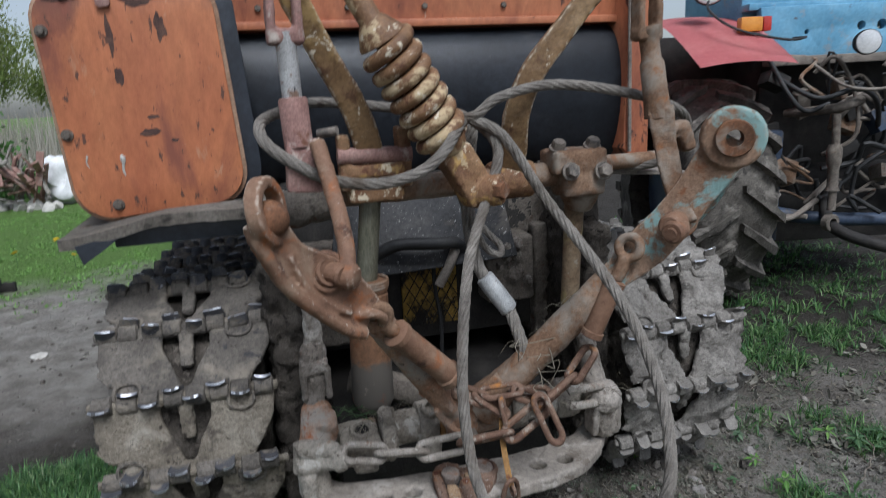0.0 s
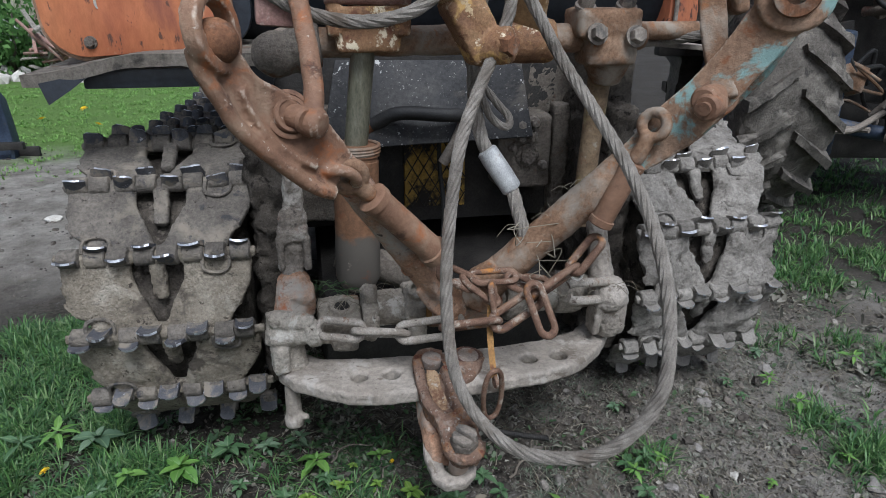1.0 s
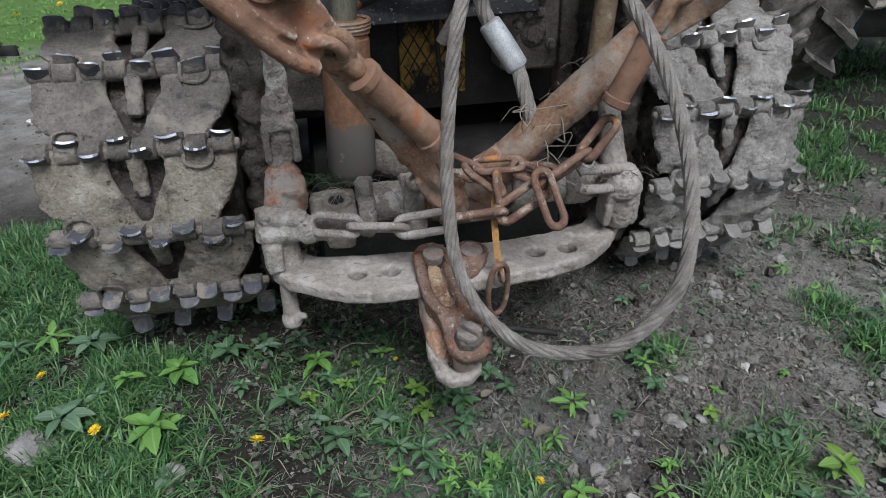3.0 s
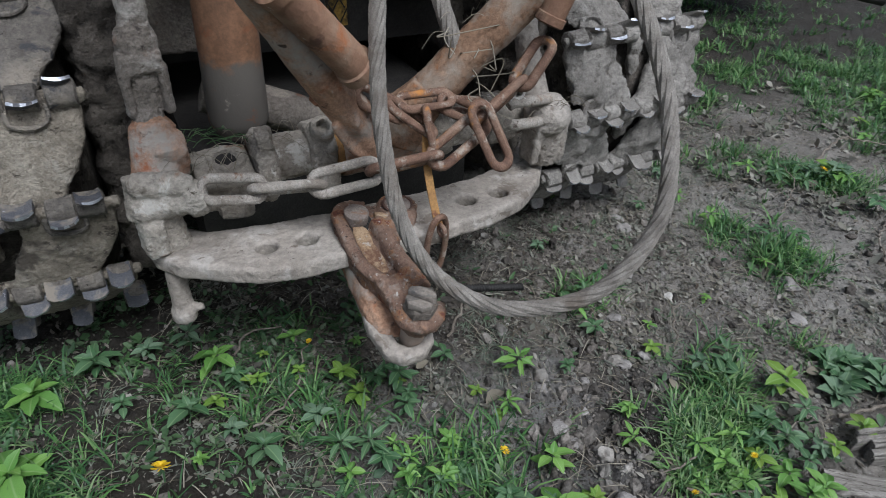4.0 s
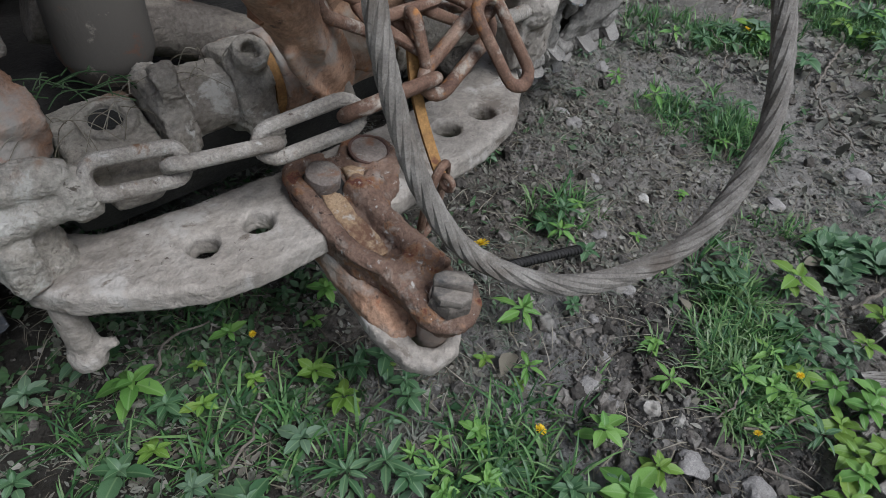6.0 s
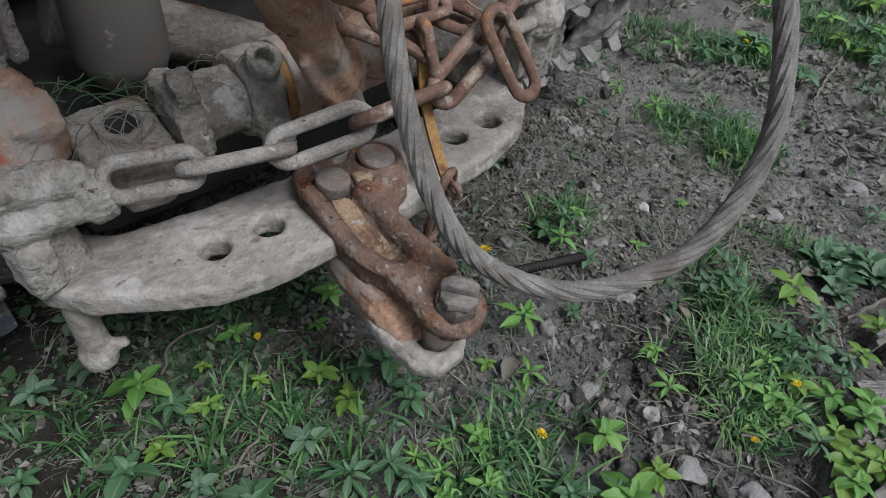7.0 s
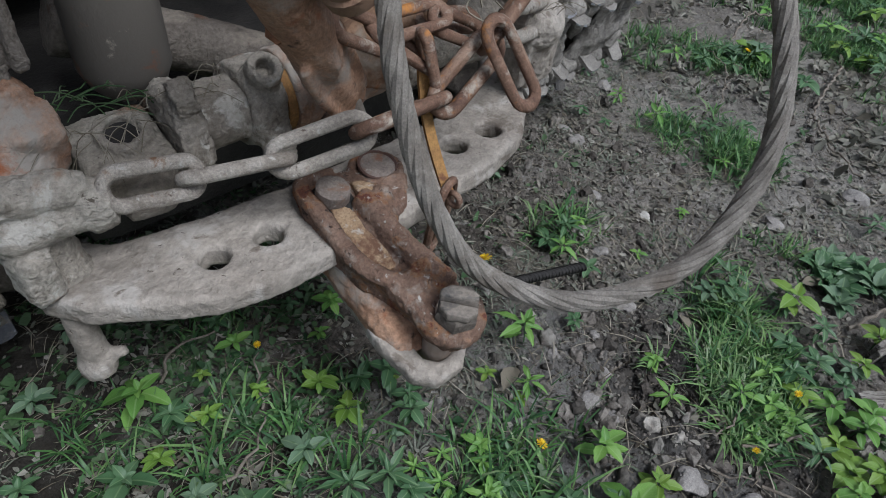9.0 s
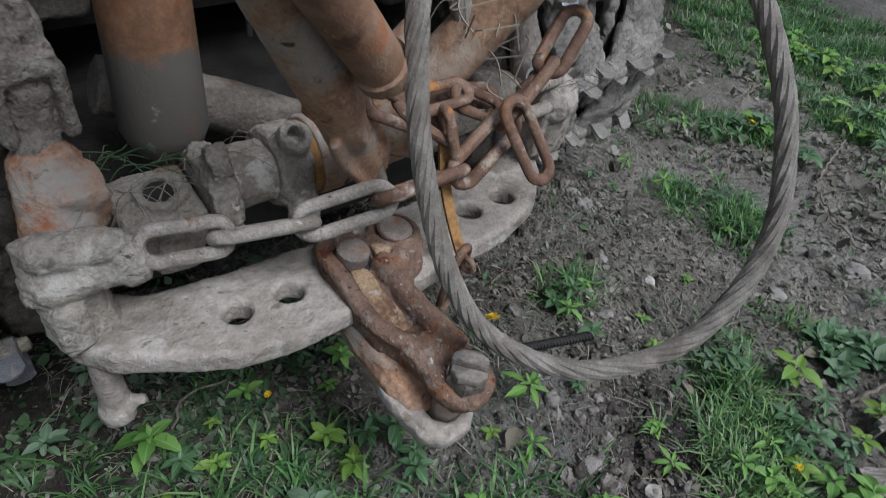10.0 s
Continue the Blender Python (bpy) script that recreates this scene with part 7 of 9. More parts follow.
def scatter_clods():
    rnd = random.Random(21)
    shapes = []
    for s in range(6):
        bm = bmesh.new()
        bmesh.ops.create_icosphere(bm, subdivisions=2 if s < 3 else 1, radius=1)
        for v in bm.verts:
            v.co *= 1 + 0.35 * noise.noise(v.co * 3.1 + V(s, 0, s)) + 0.7 * noise.noise(v.co * 1.1 + V(s * 5, s, 0))
            v.co.z *= 0.7
        shapes.append(([v.co.copy() for v in bm.verts], [[v.index for v in f.verts] for f in bm.faces]))
        bm.free()
    verts, faces = [], []
    made = 0
    while made < 17500:
        x, y = rnd.uniform(-0.9, 1.6), rnd.uniform(-0.9, 0.75)
        rut = math.exp(-(((x - 0.27) / 0.15) ** 2 + ((y + 0.36) / 0.24) ** 2))
        d = 0.14 + 1.3 * rut + 0.6 * math.exp(-(((x - 0.45) / 0.2) ** 2 + ((y + 0.1) / 0.2) ** 2)) + math.exp(-(((x - 0.6) / 0.25) ** 2 + ((y - 0.15) / 0.25) ** 2))
        if rnd.random() > d * (0.5 + 0.8 * nz(x, y, 5, 7)):
            continue
        big = rnd.random()
        r = 0.001 + 0.0035 * rnd.random() ** 2 + (0.013 * rnd.random() ** 2 if big < 0.035 + 0.05 * rut else 0)
        sv, sf = shapes[rnd.randrange(3) if r > 0.006 else 3 + rnd.randrange(3)]
        m = Matrix.Translation((x, y, ground_height(x, y) + r * 0.25)) @ Euler((rnd.random() * 6, rnd.random() * 6, rnd.random() * 6)).to_matrix().to_4x4()
        b = len(verts)
        verts += [m @ (v * r) for v in sv]
        faces += [[b + i for i in f] for f in sf]
        made += 1
    # loose grit on the trackway
    for k in range(1300):
        x, y = rnd.uniform(-3.0, -0.85), rnd.uniform(1.2, 4.2)
        r = 0.003 + 0.014 * rnd.random() ** 6
        sv, sf = shapes[rnd.randrange(6)]
        b = len(verts)
        verts += [v * r + V(x, y, ground_height(x, y)) for v in sv]
        faces += [[b + i for i in f] for f in sf]
    me = bpy.data.meshes.new("soil_crumbs")
    me.from_pydata(verts, [], faces)
    me.materials.append(M_CLOD)
    tagged(new("soil_crumbs", me), "crumbled clods of grey-brown soil", "soil", kind="stuff")


scatter_clods()


def scatter_litter():
    """Bits of dead leaf and bark lying on the soil."""
    rnd = random.Random(63)
    verts, faces = [], []
    while len(faces) < 20000:
        x, y = rnd.uniform(-0.9, 2.2), rnd.uniform(-0.8, 1.5)
        if rnd.random() > 0.55 + 0.7 * nz(x, y, 4, 11):
            continue
        r = 0.0018 + 0.006 * rnd.random() ** 4
        a, tip = rnd.uniform(0, 6.283), rnd.uniform(0, 0.6)
        m = Euler((rnd.gauss(0, 0.35), rnd.gauss(0, 0.35), a)).to_matrix()
        c = V(x, y, ground_height(x, y) + 0.003)
        b = len(verts)
        verts += [c + m @ V(*p) * r for p in ((-1.3, 0, 0), (-0.3, -0.55, 0.25), (1.2, -0.1, 0.1 + tip), (0.2, 0.6, 0.2))]
        faces.append((b, b + 1, b + 2, b + 3))
    me = bpy.data.meshes.new("leaf_litter")
    me.from_pydata(verts, [], faces)
    me.materials.append(M_LITTER)
    tagged(new("leaf_litter", me), "bits of dead leaf scattered on the soil", "leaf litter", kind="stuff")


def scatter_leaves(name, label, category, count, mat, sizes, seed, thick, upright):
    """Many small crinkled leaves close to the ground, denser where thick(x, y) is high."""
    rnd = random.Random(seed)
    verts, faces = [], []
    made = 0
    while made < count:
        cx, cy = rnd.uniform(-1.1, 2.4 if name == "dry_leaves" else 1.7), rnd.uniform(-0.75, 0.8)
        if rnd.random() > thick(cx, cy) or on_board(cx, cy):
            continue
        n = rnd.randint(2, 7)
        whorl = rnd.uniform(0, 6.283)
        for q in range(n):
            made += 1
            ln = sizes[0] + (sizes[1] - sizes[0]) * rnd.random() ** 2
            a = whorl + 6.283 * q / n + rnd.uniform(-0.6, 0.6)
            off = ln * rnd.uniform(0.0, 0.9)
            x, y = cx + math.cos(a) * off, cy + math.sin(a) * off
            m = Euler((rnd.gauss(0, 0.35), rnd.gauss(-upright, 0.3), a)).to_matrix()
            c = V(x, y, ground_height(x, y) + 0.002 + ln * upright * 0.3)
            curl, ragged, wide = rnd.uniform(-0.5, 0.7), rnd.uniform(0.5, 1.0), rnd.uniform(0.2, 0.38)
            b = len(verts)
            for u, w in ((0.0, 0.12), (0.3, 0.9), (0.55, ragged), (0.8, 0.6)):
                z = curl * u * u * 0.5
                for sd in (-1, 0, 1):
                    k = w * wide * (1 + rnd.uniform(-0.35, 0.35))
                    verts.append(c + m @ V(u, sd * k, z + (0.3 * k if sd else 0)) * ln)
            verts.append(c + m @ V(1, 0, curl * 0.5) * ln)
            for i in range(3):
                for j in (0, 1):
                    p = b + i * 3 + j
                    faces.append((p, p + 1, p + 4, p + 3))
            faces += [(b + 9, b + 10, b + 12), (b + 10, b + 11, b + 12)]
    me = bpy.data.meshes.new(name)
    me.from_pydata(verts, [], faces)
    me.materials.append(mat)
    me.polygons.foreach_set("use_smooth", [True] * len(faces))
    tagged(new(name, me), label, category, kind="stuff")


def withered_places(x, y):
    bare = math.exp(-(((x - 0.32) / 0.12) ** 2 + ((y + 0.33) / 0.12) ** 2))
    open_soil = math.exp(-(((x - 0.7) / 0.3) ** 2 + ((y + 0.25) / 0.22) ** 2))
    return (0.12 + 0.3 * open_soil + 1.2 * max(0, nz(x, y, 4.5, 12) + 0.12)) * (1 - 0.75 * bare) * soft_step(1.6, 1.0, x)


def belt_places(x, y):
    """The strip of shed leaves before the far grass."""
    return soft_step(1.0, 1.35, x) * soft_step(2.6, 1.9, x) * max(0.05, nz(x, y, 5, 21) + 0.35) * (1 - 0.8 * math.exp(-(((x - 1.16) / 0.12) ** 2 + ((y - 0.14) / 0.12) ** 2)))


def cover_places(x, y):
    left = soft_step(0.12, -0.1, x + 0.1 * nz(x, y, 3, 4)) * (0.4 + 0.6 * soft_step(-0.55, -0.3, x))
    return (0.04 + 0.6 * left + 0.5 * math.exp(-(((x - 0.5) / 0.16) ** 2 + ((y + 0.5) / 0.16) ** 2))) * max(0.06, nz(x, y, 7, 15) + 0.2) + 0.25 * grass_amount(x, y)


scatter_leaves("withered_leaves", "grey-brown withered leaves crumpled on the earth", "leaf litter", 14500, M_RAGGED, (0.005, 0.02), 71, withered_places, 0.1)
scatter_leaves("dry_leaves", "pale dry curled leaves strewn by the far grass", "leaf litter", 2600, M_RAGGED, (0.014, 0.042), 73, belt_places, 0.3)
scatter_leaves("ground_cover", "small grey-green leaves of low plants", "ground cover", 14000, M_COVER, (0.006, 0.025), 72, cover_places, 0.3)


scatter_litter()


def stone(x, y, r, mat, label, seed, squash=0.6):
    bm = bmesh.new()
    bmesh.ops.create_icosphere(bm, subdivisions=3, radius=r)
    for v in bm.verts:
        v.co *= 1 + 0.55 * noise.noise(v.co * (1.0 / r) + V(seed, 0, 0)) + 0.2 * noise.noise(v.co * (3 / r) + V(0, seed, 0)) + 0.08 * noise.noise(v.co * (9 / r))
        v.co.z *= squash
    me = finish("stone", bm, mat)
    ob = new("stone", me)
    ob.location = (x, y, ground_height(x, y) + r * 0.2)
    ob.rotation_euler = (0, 0, seed)
    tagged(ob, label, "stone", "stones on the ground")


for k, (x, y, r, pale) in enumerate(((0.657, -0.092, 0.016, 1), (0.192, -0.479, 0.02, 0), (1.1, -0.357, 0.03, 0), (0.187, -0.298, 0.016, 0), (0.728, 0.165, 0.018, 0), (0.97, -0.17, 0.024, 0), (0.62, 0.02, 0.014, 0), (0.35, -0.14, 0.01, 0), (0.31, -0.22, 0.009, 0), (0.26, -0.28, 0.011, 0), (-0.1, -0.12, 0.01, 0), (-0.62, -0.14, 0.03, 0), (-1.58, 2.25, 0.035, 1), (-0.904, 0.0, 0.055, 0), (0.234, -0.558, 0.02, 0), (0.196, -0.471, 0.016, 0), (0.154, -0.544, 0.016, 0), (0.463, -0.218, 0.014, 0), (0.408, -0.212, 0.015, 0), (0.19, -0.341, 0.011, 0), (0.22, -0.2, 0.012, 0), (0.48, -0.1, 0.014, 0), (0.75, 0.22, 0.02, 0), (1.02, 0.3, 0.02, 0), (0.85, -0.28, 0.02, 0),)):
    stone(x, y, r, M_PALE if pale else M_STONE, "pale limestone pebble on the earth" if pale else "grey lump of stone half sunk in the soil", k * 1.7)


def leaf_mesh(kind, mat):
    """A leaflet with a folded midrib and toothed edge: local y along it. kind 0 is broad, kind 1 slender."""
    bm = bmesh.new()
    n = 8
    rows = []
    for i in range(n):
        t = i / (n - 1)
        w = (0.28 if kind == 0 else 0.16) * math.sin(math.pi * min(1, 0.06 + 0.94 * t ** 0.85)) ** (0.8 if kind == 0 else 1.0)
        w *= 1 + (0.06 if kind == 0 else 0.11) * (-1) ** i
        z = 0.1 * t - 0.32 * t * t
        rows.append([bm.verts.new((-w, t, z + 0.3 * w + 0.012 * math.sin(t * 9))), bm.verts.new((-w * 0.5, t, z + 0.12 * w)), bm.verts.new((0, t, z)), bm.verts.new((w * 0.5, t, z + 0.12 * w)), bm.verts.new((w, t, z + 0.3 * w - 0.012 * math.sin(t * 8)))])
    for a, b in zip(rows, rows[1:]):
        for j in range(4):
            bm.faces.new((a[j], a[j + 1], b[j + 1], b[j]))
    return finish("leaf", bm, mat)


LEAVES = {(k, m.name): leaf_mesh(k, m) for k in (0, 1) for m in (M_LEAF, M_LEAFLIME, M_LEAF2, M_LEAFPALE)}
WEED_LOOKS = {
    0: ("young bright green weed with spread leaflets", 0, (M_LEAF, M_LEAF, M_LEAF, M_LEAFLIME)),
    1: ("toothed slender-leaved green weed", 1, (M_LEAF, M_LEAF2)),
    2: ("dull green weed with broad leaflets", 0, (M_LEAF2, M_LEAF2, M_LEAF2, M_LEAFPALE)),
    3: ("low rosette of dull green leaves", 0, (M_LEAF2, M_LEAF2, M_LEAFPALE)),
    4: ("yellow-green young weed with spread leaflets", 0, (M_LEAFLIME,)),
}


def weed(x, y, size, kind, seed):
    """A low leafy plant: stem and leaflets, spread in whorls."""
    rnd = random.Random(seed)
    z = ground_height(x, y)
    label, shape, looks = WEED_LOOKS[kind]
    mesh = LEAVES[(shape, rnd.choice(looks).name)]
    plant = thing("weed", label, "weed", (x, y, z), "weeds on the ground")
    bm = bmesh.new()
    h = min(0.05, size * (0.1 if kind == 3 else rnd.uniform(0.4, 0.7)))
    lean = V(rnd.uniform(-0.25, 0.25), rnd.uniform(-0.3, 0.1), 1) * h
    base = V(x, y, z - 0.004)
    tube(bm, [base, base + lean * 0.5 + V(0.003, 0, 0), base + lean], [0.0016, 0.0013, 0.001], 6)
    part("stem", bm, M_LEAF2, plant)
    if kind == 3:
        whorls = ((1, 8, 1.0), (0.8, 8, 0.8), (0.9, 6, 0.6))
    else:
        whorls = ((1.0, rnd.randint(3, 4), 0.55), (0.92, rnd.choice((4, 5, 5, 6)), 1.05), (0.5, rnd.randint(0, 3), 0.9))
    turn = rnd.uniform(0, 6)
    for f, n, s in whorls:
        for k in range(n):
            ob = new("leaf", mesh)
            ob.parent = plant
            a = turn + 6.283 * k / n + rnd.uniform(-0.25, 0.25)
            up = radians(rnd.uniform(20, 55) if s < 0.6 and kind != 3 else rnd.uniform(15, 50) if kind == 3 else rnd.uniform(-12, 22))
            ob.rotation_euler = Euler((up, rnd.uniform(-0.3, 0.3), a))
            sc = 0.47 * size * s * rnd.uniform(0.65, 1.15)
            ob.scale = (sc, sc, sc)
            ob.location = lean * f + V(-math.sin(a), math.cos(a), 0) * sc * (0.0 if s < 0.6 else 0.14) + V(0, 0, 0.001)
        turn += 0.7


# x, y, spread, kind
WEEDS = (
    (-0.335, 0.135, 0.079, 0), (-0.268, 0.037, 0.046, 4), (-0.302, 0.071, 0.051, 2), (-0.366, 0.199, 0.064, 2), (-0.399, 0.013, 0.073, 2), (-0.341, 0.023, 0.041, 4),
    (-0.199, -0.102, 0.059, 2), (-0.115, -0.084, 0.052, 4), (-0.112, -0.023, 0.046, 4), (-0.06, -0.039, 0.047, 2), (-0.191, 0.029, 0.038, 4), (-0.237, 0.113, 0.025, 4),
    (-0.444, 0.212, 0.046, 2), (-0.03, -0.117, 0.041, 2), (-0.039, -0.147, 0.048, 2), (-0.128, -0.199, 0.069, 1), (-0.181, -0.181, 0.068, 1), (-0.094, -0.218, 0.047, 1),
    (-0.059, 0.069, 0.036, 0), (-0.177, 0.128, 0.045, 0), (-0.179, 0.189, 0.037, 2), (-0.503, 0.091, 0.051, 2), (0.2, -0.153, 0.08, 1), (0.405, -0.019, 0.061, 2),
    (0.405, -0.127, 0.053, 2), (0.476, -0.21, 0.048, 4), (0.328, -0.321, 0.043, 0), (0.118, -0.37, 0.067, 0), (0.129, -0.221, 0.05, 1), (0.069, -0.449, 0.082, 0),
    (0.144, -0.451, 0.056, 0), (0.027, -0.387, 0.059, 2), (0.61, -0.292, 0.086, 1), (0.536, -0.348, 0.07, 1), (0.623, -0.409, 0.085, 0), (0.603, -0.474, 0.071, 1),
    (0.663, -0.553, 0.072, 4), (0.481, -0.479, 0.067, 2), (0.519, -0.497, 0.067, 2), (0.38, -0.489, 0.063, 0), (0.397, -0.525, 0.063, 0), (0.324, -0.495, 0.05, 1),
    (0.412, -0.588, 0.073, 0), (0.457, -0.598, 0.075, 0), (0.377, -0.626, 0.092, 0), (0.41, -0.642, 0.072, 0), (0.293, -0.648, 0.078, 4), (0.336, -0.641, 0.069, 0),
    (0.703, -0.67, 0.097, 0), (0.646, -0.726, 0.07, 0), (0.556, -0.669, 0.039, 4), (0.559, -0.708, 0.079, 2), (0.521, -0.763, 0.099, 0), (0.463, -0.771, 0.095, 0),
    (0.514, -0.553, 0.045, 2), (0.573, -0.552, 0.051, 4), (0.234, -0.617, 0.057, 0), (0.449, -0.507, 0.054, 0), (0.076, -0.491, 0.054, 0), (0.016, -0.46, 0.053, 0),
    (-0.007, 0.099, 0.048, 0), (-0.018, -0.073, 0.062, 2), (-0.006, -0.247, 0.042, 0), (0.447, -0.037, 0.08, 1), (0.392, -0.055, 0.065, 1), (-0.052, -0.306, 0.056, 1),
    (0.363, -0.441, 0.06, 1), (0.448, -0.454, 0.065, 1), (0.464, -0.551, 0.065, 0), (0.493, -0.602, 0.07, 0), (0.356, -0.573, 0.06, 1), (0.534, -0.299, 0.06, 2),
    (0.536, -0.451, 0.06, 2), (1.331, 0.194, 0.1, 1), (1.291, 0.262, 0.09, 1), (1.371, 0.126, 0.1, 1), (0.966, 0.223, 0.07, 1), (0.981, 0.112, 0.08, 1),
    (0.285, -0.185, 0.039, 2), (-0.048, -0.223, 0.037, 1), (-0.006, -0.313, 0.041, 2), (-0.088, -0.255, 0.048, 1), (-0.352, 0.313, 0.051, 2), (1.903, 0.08, 0.13, 1),
    (1.932, -0.036, 0.13, 1), (1.459, -0.051, 0.09, 2), (1.772, -0.149, 0.11, 1), (0.995, -0.416, 0.07, 1), (-0.624, 0.17, 0.1, 0), (-0.845, 0.044, 0.12, 2),
    (-0.662, -0.008, 0.11, 0), (-0.756, 0.148, 0.06, 0), (-0.526, 0.227, 0.08, 2), (-1.032, 0.308, 0.1, 1), (-0.948, 0.331, 0.09, 1), (-0.848, 0.307, 0.09, 2),
    (0.571, -0.319, 0.07, 2), (-0.287, -0.13, 0.07, 2), (0.05, -0.009, 0.06, 2), (0.801, -0.444, 0.078, 3), (0.823, -0.444, 0.08, 3), (0.77, -0.44, 0.098, 3),
    (0.825, -0.431, 0.096, 3), (0.846, -0.442, 0.095, 3), (0.755, -0.434, 0.095, 3), (0.852, -0.474, 0.08, 3), (0.82, -0.495, 0.083, 3), (0.806, -0.499, 0.091, 3),
    (0.813, -0.409, 0.093, 3), (0.726, -0.466, 0.096, 3), (0.787, -0.404, 0.097, 3), (0.839, -0.407, 0.077, 3),
)
for k, (x, y, s, kind) in enumerate(WEEDS):
    weed(x, y, s * (1.15 if x < 0.25 else 0.98), kind, 100 + k)
rnd = random.Random(52)
made = 0
while made < 105:
    x, y = rnd.uniform(-1.3, 1.2), rnd.uniform(-0.75, 0.45)
    if abs(x + 0.605) < 0.25 and y > 0.15 or on_board(x, y, 0.025) or rnd.random() > 0.03 + 0.6 * grass_amount(x, y) + 0.7 * math.exp(-(((x + 0.1) / 0.3) ** 2 + ((y + 0.27) / 0.12) ** 2)) + 0.5 * math.exp(-(((x - 0.5) / 0.15) ** 2 + ((y + 0.55) / 0.15) ** 2)) + 0.25 * math.exp(-(((x + 0.3) / 0.25) ** 2 + ((y + 0.12) / 0.2) ** 2)):
        continue
    weed(x, y, rnd.uniform(0.025, 0.055), rnd.choice((0, 1, 1, 1, 2, 2, 2, 0)), 900 + made)
    made += 1
made = 0
while made < 50:
    x, y = rnd.uniform(1.25, 2.5), rnd.uniform(-0.35, 0.6)
    if rnd.random() > grass_amount(x, y):
        continue
    weed(x, y, rnd.uniform(0.06, 0.12), rnd.choice((0, 0, 1, 1, 2)), 1300 + made)
    made += 1


def petal_head():
    bm = bmesh.new()
    rnd = random.Random(3)
    for ring, n, tilt in ((1.0, 20, 12), (0.75, 16, 35), (0.5, 11, 60)):
        for k in range(n):
            a = 6.283 * k / n + rnd.uniform(-0.1, 0.1)
            m = Matrix.Rotation(a, 4, "Z") @ Matrix.Rotation(radians(tilt + rnd.uniform(-8, 8)), 4, "X")
            vs = [bm.verts.new(m @ V(*p)) for p in ((-0.05, 0.1, 0), (0.05, 0.1, 0), (0.09, ring, 0), (0, ring * 1.06, 0), (-0.09, ring, 0))]
            bm.faces.new(vs)
    return finish("flower_head", bm, M_PETAL, False)


HEAD = petal_head()
for x, y, h, r, nm in ((-0.455, -0.103, 0.04, 0.015, 1), (0.262, 0.01, 0.035, 0.014, 1), (0.07, -0.30, 0.02, 0.009, 0), (0.294, -0.514, 0.04, 0.006, 0), (0.428, -0.51, 0.04, 0.006, 0), (-0.147, 0.111, 0.02, 0.006, 0), (1.469, 0.136, 0.05, 0.013, 1), (-0.779, -0.006, 0.04, 0.012, 1), (-0.969, 0.065, 0.05, 0.014, 1), (-0.931, 0.181, 0.05, 0.012, 1), (-2.4, 4.6, 0.12, 0.03, 1), (-2.2, 5.0, 0.12, 0.03, 1), (-1.9, 4.3, 0.12, 0.03, 1)):
    z = ground_height(x, y)
    fl = thing("dandelion", "open yellow dandelion on a short stem" if nm else "tiny yellow wildflower among the grass", "flower", (x, y, z), "yellow flowers in the grass")
    bm = bmesh.new()
    tube(bm, [V(x, y, z - 0.004), V(x + 0.003, y, z + h * 0.6), V(x + 0.002, y - 0.002, z + h)], 0.0018, 6)
    part("stem", bm, M_LEAF2, fl)
    ob = new("flower_head", HEAD)
    ob.parent = fl
    ob.location, ob.scale, ob.rotation_euler = (0.002, -0.002, h), (r, r, r), (0.35, 0.2, x * 9)


# ribbed steel bar wedged between the rope and the clevis pin
def build_rebar():
    a, b = V(-0.008, -0.2315, 0.346), V(0.092, -0.273, 0.3455)
    bm = bmesh.new()
    rod(bm, a, b, [(0, 0.0048), (1, 0.0048)], 12)
    m = basis(b - a)
    for k in range(26):
        c = a.lerp(b, (k + 0.5) / 26)
        tube(bm, [c + m @ V(0.005 * math.cos(i * 0.5236), 0.005 * math.sin(i * 0.5236), 0.0025 * math.sin(i * 0.5236)) for i in range(12)], 0.001, 5, True)
    ob = part("ribbed_bar", bm, M_DARK)
    tagged(ob, "dark ribbed steel bar wedged beside the wire rope", "steel bar")


build_rebar()


def board(pts, thick, z, tilt, laths, seed, label):
    """A weathered plank split along its grain into laths of uneven length and height."""
    (ax, ay), (bx, by), w = pts
    ln = math.hypot(bx - ax, by - ay)
    plank = thing("board", label, "board", (ax, ay, z), "old boards on the ground")
    lie = Matrix.Translation((ax, ay, z)) @ Matrix.Rotation(math.atan2(by - ay, bx - ax), 4, "Z") @ Matrix.Rotation(radians(tilt), 4, "X")
    rnd = random.Random(seed)
    edges = [-w / 2 + w * (k + (rnd.uniform(-0.28, 0.28) if 0 < k < laths else 0)) / laths for k in range(laths + 1)]
    for k in range(laths):
        y0, y1 = edges[k], edges[k + 1] - 0.0012
        a, b = rnd.uniform(-0.006, 0.03) * (w / 0.05), ln - rnd.uniform(-0.006, 0.025)
        n = 16
        up = [(a + (b - a) * i / n, y1 + rnd.uniform(-0.0018, 0.0006)) for i in range(n + 1)]
        dn = [(a + (b - a) * i / n + rnd.uniform(-0.002, 0.002), y0 + rnd.uniform(-0.0006, 0.0018)) for i in range(n, -1, -1)]
        bm = bmesh.new()
        plate(bm, (up + dn)[::-1], thick * rnd.uniform(0.82, 1.0), None, bevel=0.0015)
        lump(bm, 0.002, 40, seed + k)
        ob = new("lath", finish("lath", bm, M_WOOD, False))
        ob.parent = plank
        ob.matrix_basis = Matrix.Translation((-ax, -ay, -z)) @ lie @ Matrix.Translation((0, 0, rnd.uniform(-0.003, 0.003))) @ Matrix.Rotation(radians(rnd.uniform(-0.7, 0.7)), 4, "Y")


